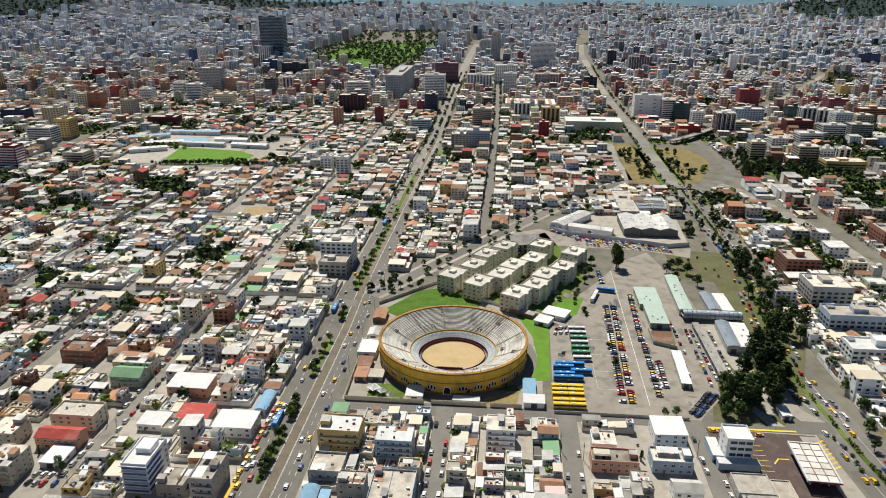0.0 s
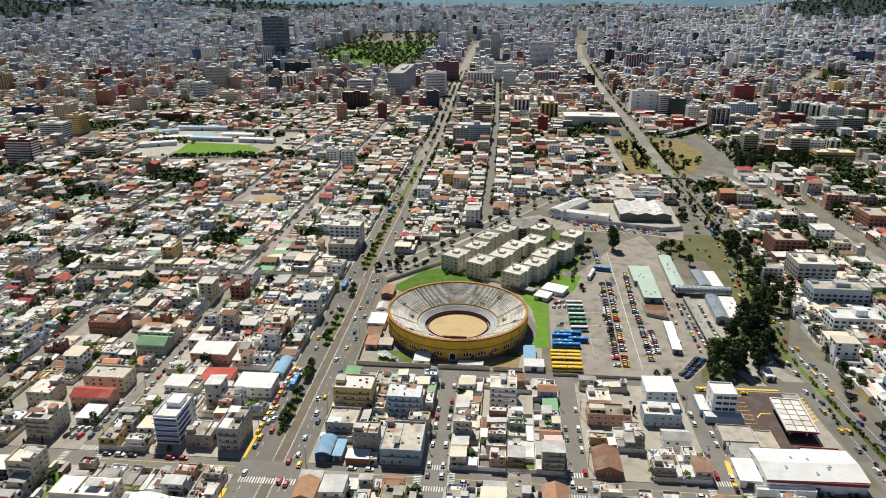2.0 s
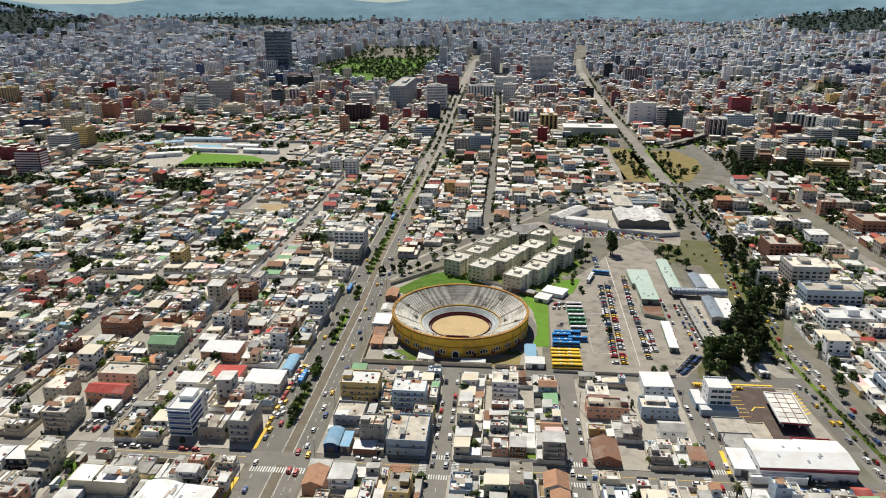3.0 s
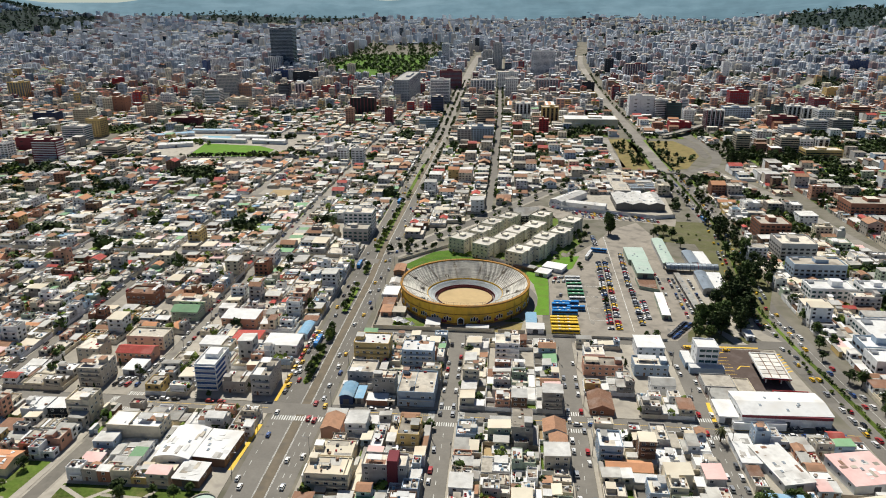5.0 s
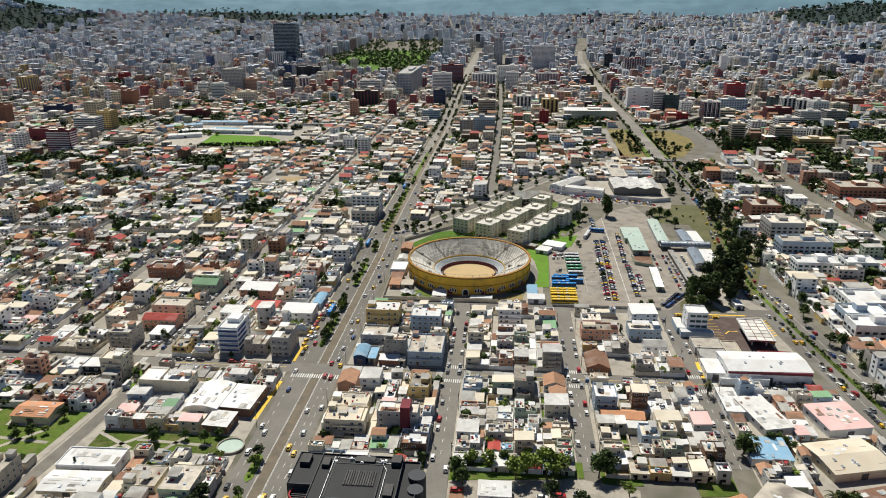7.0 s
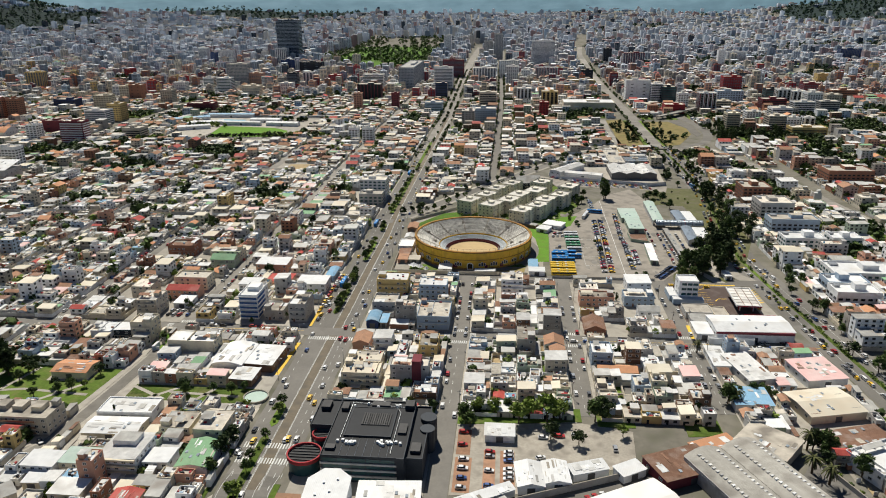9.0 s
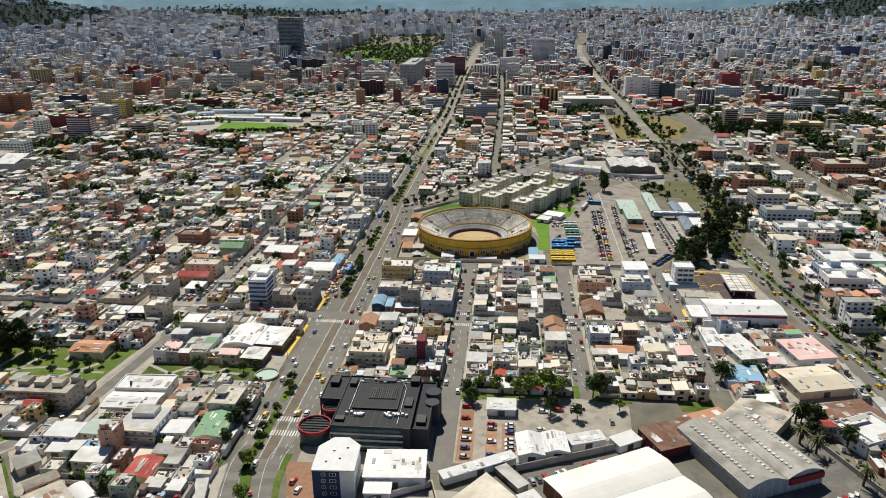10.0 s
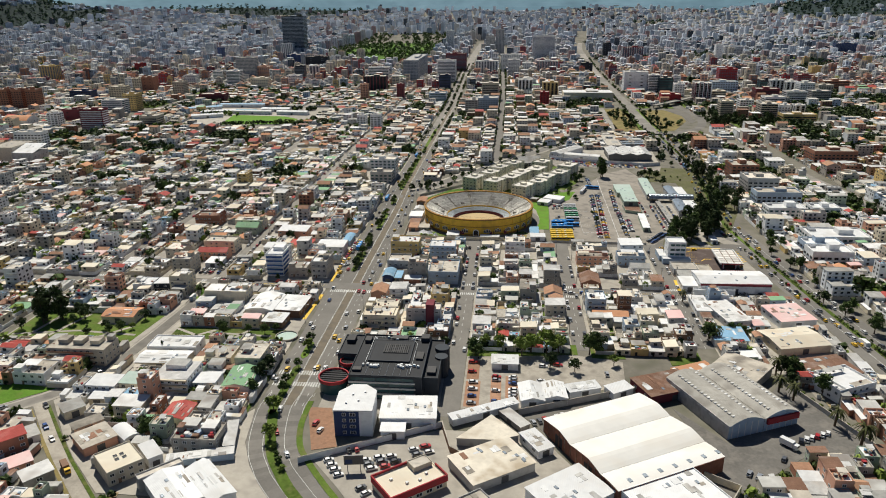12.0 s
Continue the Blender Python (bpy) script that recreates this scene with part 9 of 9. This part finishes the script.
sheet("traffic_island", ribbon(smooth([(-64, -292), (-63.4, -310), (-59.6, -326), (-53, -337), (-45.8, -347), (-37.9, -357), (-12, -388)]), 1.3), 0.0, 0.24, "grass", "concrete", "narrow grass verge beside the avenue")
g = Geo()
strip(g, [(x, y) for x, y in EAST[:9]], 1.3, 0.22, "grass", 0.2)
g.done("central_reservation", None, "grass strip between the carriageways", kind="structure")
g = Geo()
for d in (-6.2, 6.2):
    strip(g, [(x + d, y) for x, y in EAST[:9]], 0.1, 0.062, "road_paint", 0.006)
g.done("lane_lines", None, "white lane lines on the eastern avenue", kind="stuff")
g = Geo()
for d, m in ((-10.3, "road_paint"), (-4.4, "road_paint"), (4.4, "road_paint"), (10.2, "road_paint")):
    line = smooth([(-75, -285), (-76, -300), (-71.2, -325), (-64.7, -338.5), (-56.5, -350), (-22, -391)])
    out = ribbon(line, abs(d))
    n = len(line)
    strip(g, out[n:][::-1] if d < 0 else out[:n], 0.09, 0.062, m, 0.006)
g.done("bend_lines", None, "white lane lines in the avenue bend", kind="stuff")
# interchange greens and slip roads
for pts, m in (([(172, 440), (178, 530), (180, 640), (204, 650), (213, 590), (205, 424), (190, 424)], "dry_grass"), ([(234, 626), (275, 632), (290, 570), (286, 520), (253, 440), (232, 428), (231, 530)], "dry_grass"),
               ([(212, 424), (214, 640), (206, 640), (205, 424)], "grass"), ([(229, 424), (231, 640), (236, 640), (234, 424)], "grass"), ([(278, 632), (296, 650), (305, 590), (300, 520), (290, 500), (289, 520), (293, 570)], "old_asphalt"),
               ([(-62, 478), (-28, 478), (-28, 512), (-62, 512)], "lawn")):
    sheet("verge", pts, 0.0, 0.12, m, None, "dry grass ground of the interchange")
g = Geo()
strip(g, smooth(SLIP, 5), 6.0, 0.13, "asphalt")
strip(g, [(158, 438), (178, 416), (250, 412)], 7, 0.16, "old_asphalt")
strip(g, [(176, 648), (170, 534), (172, 440)], 5, 0.12, "pale_road")
g.done("interchange_road", None, "curving asphalt slip roads of the interchange", kind="structure")


def viaduct():
    """A raised road with parapets on round piers."""
    ob = thing("viaduct", *VIADUCT[0], 0, 0, "raised pale concrete road bridge over the avenue", "bridge")
    line = smooth(VIADUCT[:5], 5)
    lift = [6.0 * max(0.0, 1 - abs(x - 300) / 170) + 0.4 for x, y in line]
    for k, (p, q) in enumerate(zip(line, line[1:])):
        d = Vector((q[0] - p[0], q[1] - p[1])).normalized()
        nx, ny = -d.y, d.x
        ox, oy = VIADUCT[0]
        g = Geo(-ox, -oy)
        ring = [(c[0] + s * nx, c[1] + s * ny, lift[k + e] + dz) for s, dz in ((-6, -0.8), (-6, 0.9), (-5.6, 0.9), (-5.6, 0), (5.6, 0), (5.6, 0.9), (6, 0.9), (6, -0.8)) for e, c in ((0, p), (1, q))]
        g.faces(ring, [(2 * i, 2 * i + 1, (2 * i + 3) % 16, (2 * i + 2) % 16) for i in range(8)], "pale_road")
        part("deck", g, ob)
        if k % 2 == 0 and lift[k] > 2:
            g = Geo(-ox, -oy)
            g.tube(*p, 0, lift[k] - 0.8, 0.8, 0.8, 10, "concrete")
            part("pier", g, ob)
    g = Geo()
    strip(g, smooth(VIADUCT[4:], 4), 6, 0.3, "pale_road", 0.25)
    g.done("road", None, "pale road climbing through the eastern quarter", kind="structure")


viaduct()
wall_run("underpass_wall", [(240, 398), (250, 345), (262, 294), (276, 246)], 2.6, 1.2, "wall_dark", "dark retaining wall along the underpass ramp")
wall_run("underpass_wall", [(212, 422), (212, 470)], 1.2, 0.6, "wall_grey", "grey parapet beside the underpass")
wall_run("overpass_wall", [(206, 405.5), (240, 405.5)], 1.3, 0.5, "concrete", "concrete parapet of the overpass", 0.1)
# Solid black box standing in for the shade of the underpass; nothing is hollow.
g = Geo()
g.box(208, 404, 0.06, 236, 404.9, 0.9, "tank_black")
g.done("underpass_mouth", None, "black box for the shade in the underpass opening", kind="structure")

# ---- the houses of the blocks ----
YARDS = Geo(0, 0, 0.17)
MASS = Mass()
GARDENS = Geo(0, 0, 0.17)
SKIP += [(168, 408, 292, 650), (284, 440, 316, 600), (-62, -300, -3, -240), (4, -330, 62, -238), (130, -150, 195, -60), (-46, -52, 60, 80)]
rng = random.Random(7)
OPEN = lambda x, y: road_gap(x, y) > 4
WEST_OF_DIAG = lambda x, y: road_gap(x, y) > 3 and (y - 72) * 0.605 - 66 > x - 4
for b in ((-58, -146, -6, -67), (6, -146, 58.5, -67), (71, -146, 123.5, -66), (-58, -240, -6, -160), (6, -226, 58.5, -160), (71, -224, 123.5, -160)):
    lots(*b, rng, True, 0.08)
lots(-160, -330, -92, -160, rng, True, 0.05, 6)
lots(-161, -146, -92, 63, rng, False, 0.04, 6)
lots(-241.6, -146, -171.8, 63, rng, False, 0.04, 6)
lots(-250, -290, -183, -160, rng, False, 0.05, 6)
lots(-322, -345, -258, -160, rng, False, 0.05, 5)
lots(-404, -345, -336, -160, rng, False, 0.05, 5)
lots(-250, -420, -215, -346, rng, False, 0.05, 3)
lots(-196, -420, -140, -370, rng, False, 0.05, 4)
lots(-182, -364, -160, -346, rng, False, 0.05, 2)
for k in range(0, 11, 2):
    for ya, yb in ((-147, 64.5), (75.5, 257.5), (268.5, 449.5), (460.5, 634.5), (645.5, 900)):
        if not (k < 4 and ya < 0):
            lots(COLS[k + 1] + 1.2, ya + 0.8, COLS[k] - 1.2, yb - 0.8, rng, False, 0.05, 6 if yb < 100 else 5)
CLEAR = lambda x, y: road_gap(x, y) > 0.5
fill_in(-160, -372, -90, -160, rng, True, CLEAR)
fill_in(-252, -350, -166, -160, rng, False, CLEAR)
fill_in(-230, -425, -90, -346, rng, False, CLEAR)
fill_in(-58, -250, -6, -160, rng), fill_in(-58, -146, -6, -67, rng), fill_in(6, -236, 58, -160, rng, False, None, 0.4), fill_in(71, -236, 123, -160, rng, False, None, 0.3)
fill_in(135, -262, 224, -159, rng, True, lambda x, y: road_gap(x, y) > 2, 0.2, 14)
BRIGHT, PLAIN = list(ROOFS), list(WALL_PICK)
WALL_PICK[:] = [WALLS[i] for i in (3, 4, 4, 4, 5, 6, 6, 2, 8, 10)]
ROOFS[:] = ["roof_old"] * 8 + ["roof_rust"] * 4 + ["roof_sheet_grey"] * 6 + ["roof_tile", "roof_concrete", "roof_white"]
fill_in(152, -314, 230, -262, rng, True, lambda x, y: road_gap(x, y) > 2 and x > 159 + (-255 - y) * 0.37, 0.35, 9)
fill_in(112, -352, 215, -314, rng, True, lambda x, y: road_gap(x, y) > 2 and (x > 149 or y < -334 + (x - 125) * 0.75), 0.35, 8)
ROOFS[:] = BRIGHT
WALL_PICK[:] = PLAIN
fill_in(112, -425, 232, -352, rng, False, lambda x, y: road_gap(x, y) > 2, 0.25, 12)
for x0 in (-1020, -910, -800, -690):
    lots(x0, 260, x0 + 98, 900, rng, False, 0.15, 6)
for y0 in (100, 165, 235, 315, 400, 500, 600, 700, 800):
    y1 = {100: 158, 165: 228, 235: 305, 315: 390, 400: 490, 500: 590, 600: 690, 700: 790, 800: 900}[y0]
    lots(-62, y0, 5.5, y1, rng, False, 0.15, 4, WEST_OF_DIAG)
    if y0 >= 235:
        lots(16.5, y0, 216, y1, rng, False, 0.2, 12, WEST_OF_DIAG if y0 < 500 else OPEN)
for y0 in range(-340, 900, 62):
    lots(221, y0, 334, y0 + 54, rng, False, 0.3, 6, lambda x, y: road_gap(x, y) > 4)
    lots(346, y0, 470, y0 + 54, rng, False, 0.4, 7, OPEN)
    if y0 > 60:
        lots(480, y0, 640, y0 + 54, rng, False, 0.4, 9, OPEN)
    if y0 > 400:
        lots(650, y0, 1000, y0 + 54, rng, False, 0.35, 16, OPEN)
fill_in(216, -340, 334, 120, rng, False, lambda x, y: road_gap(x, y) > 5, 0.35, 14)
fill_in(346, -100, 470, 420, rng, False, lambda x, y: road_gap(x, y) > 3, 0.35, 16)
fill_in(-60, 80, 6, 330, rng, False, WEST_OF_DIAG, 0.3), fill_in(16, 235, 160, 470, rng, False, WEST_OF_DIAG, 0.3)
fill_in(226, 120, 330, 420, rng, False, lambda x, y: road_gap(x, y) > 5, 0.35, 14)
fill_in(60, 300, 205, 560, rng, False, lambda x, y: road_gap(x, y) > 4 and (y - 72) * 0.605 - 66 < x - 12, 0.3, 16)
GARDENS.done("garden_trees", None, "dark green trees in the yards between houses", kind="stuff")
YARDS.done("yard_walls", None, "yard floors and rendered boundary walls between the plots", kind="stuff")
MASS.g.done("city_houses", None, "dense rows of low rendered houses with patchwork roofs", kind="stuff")
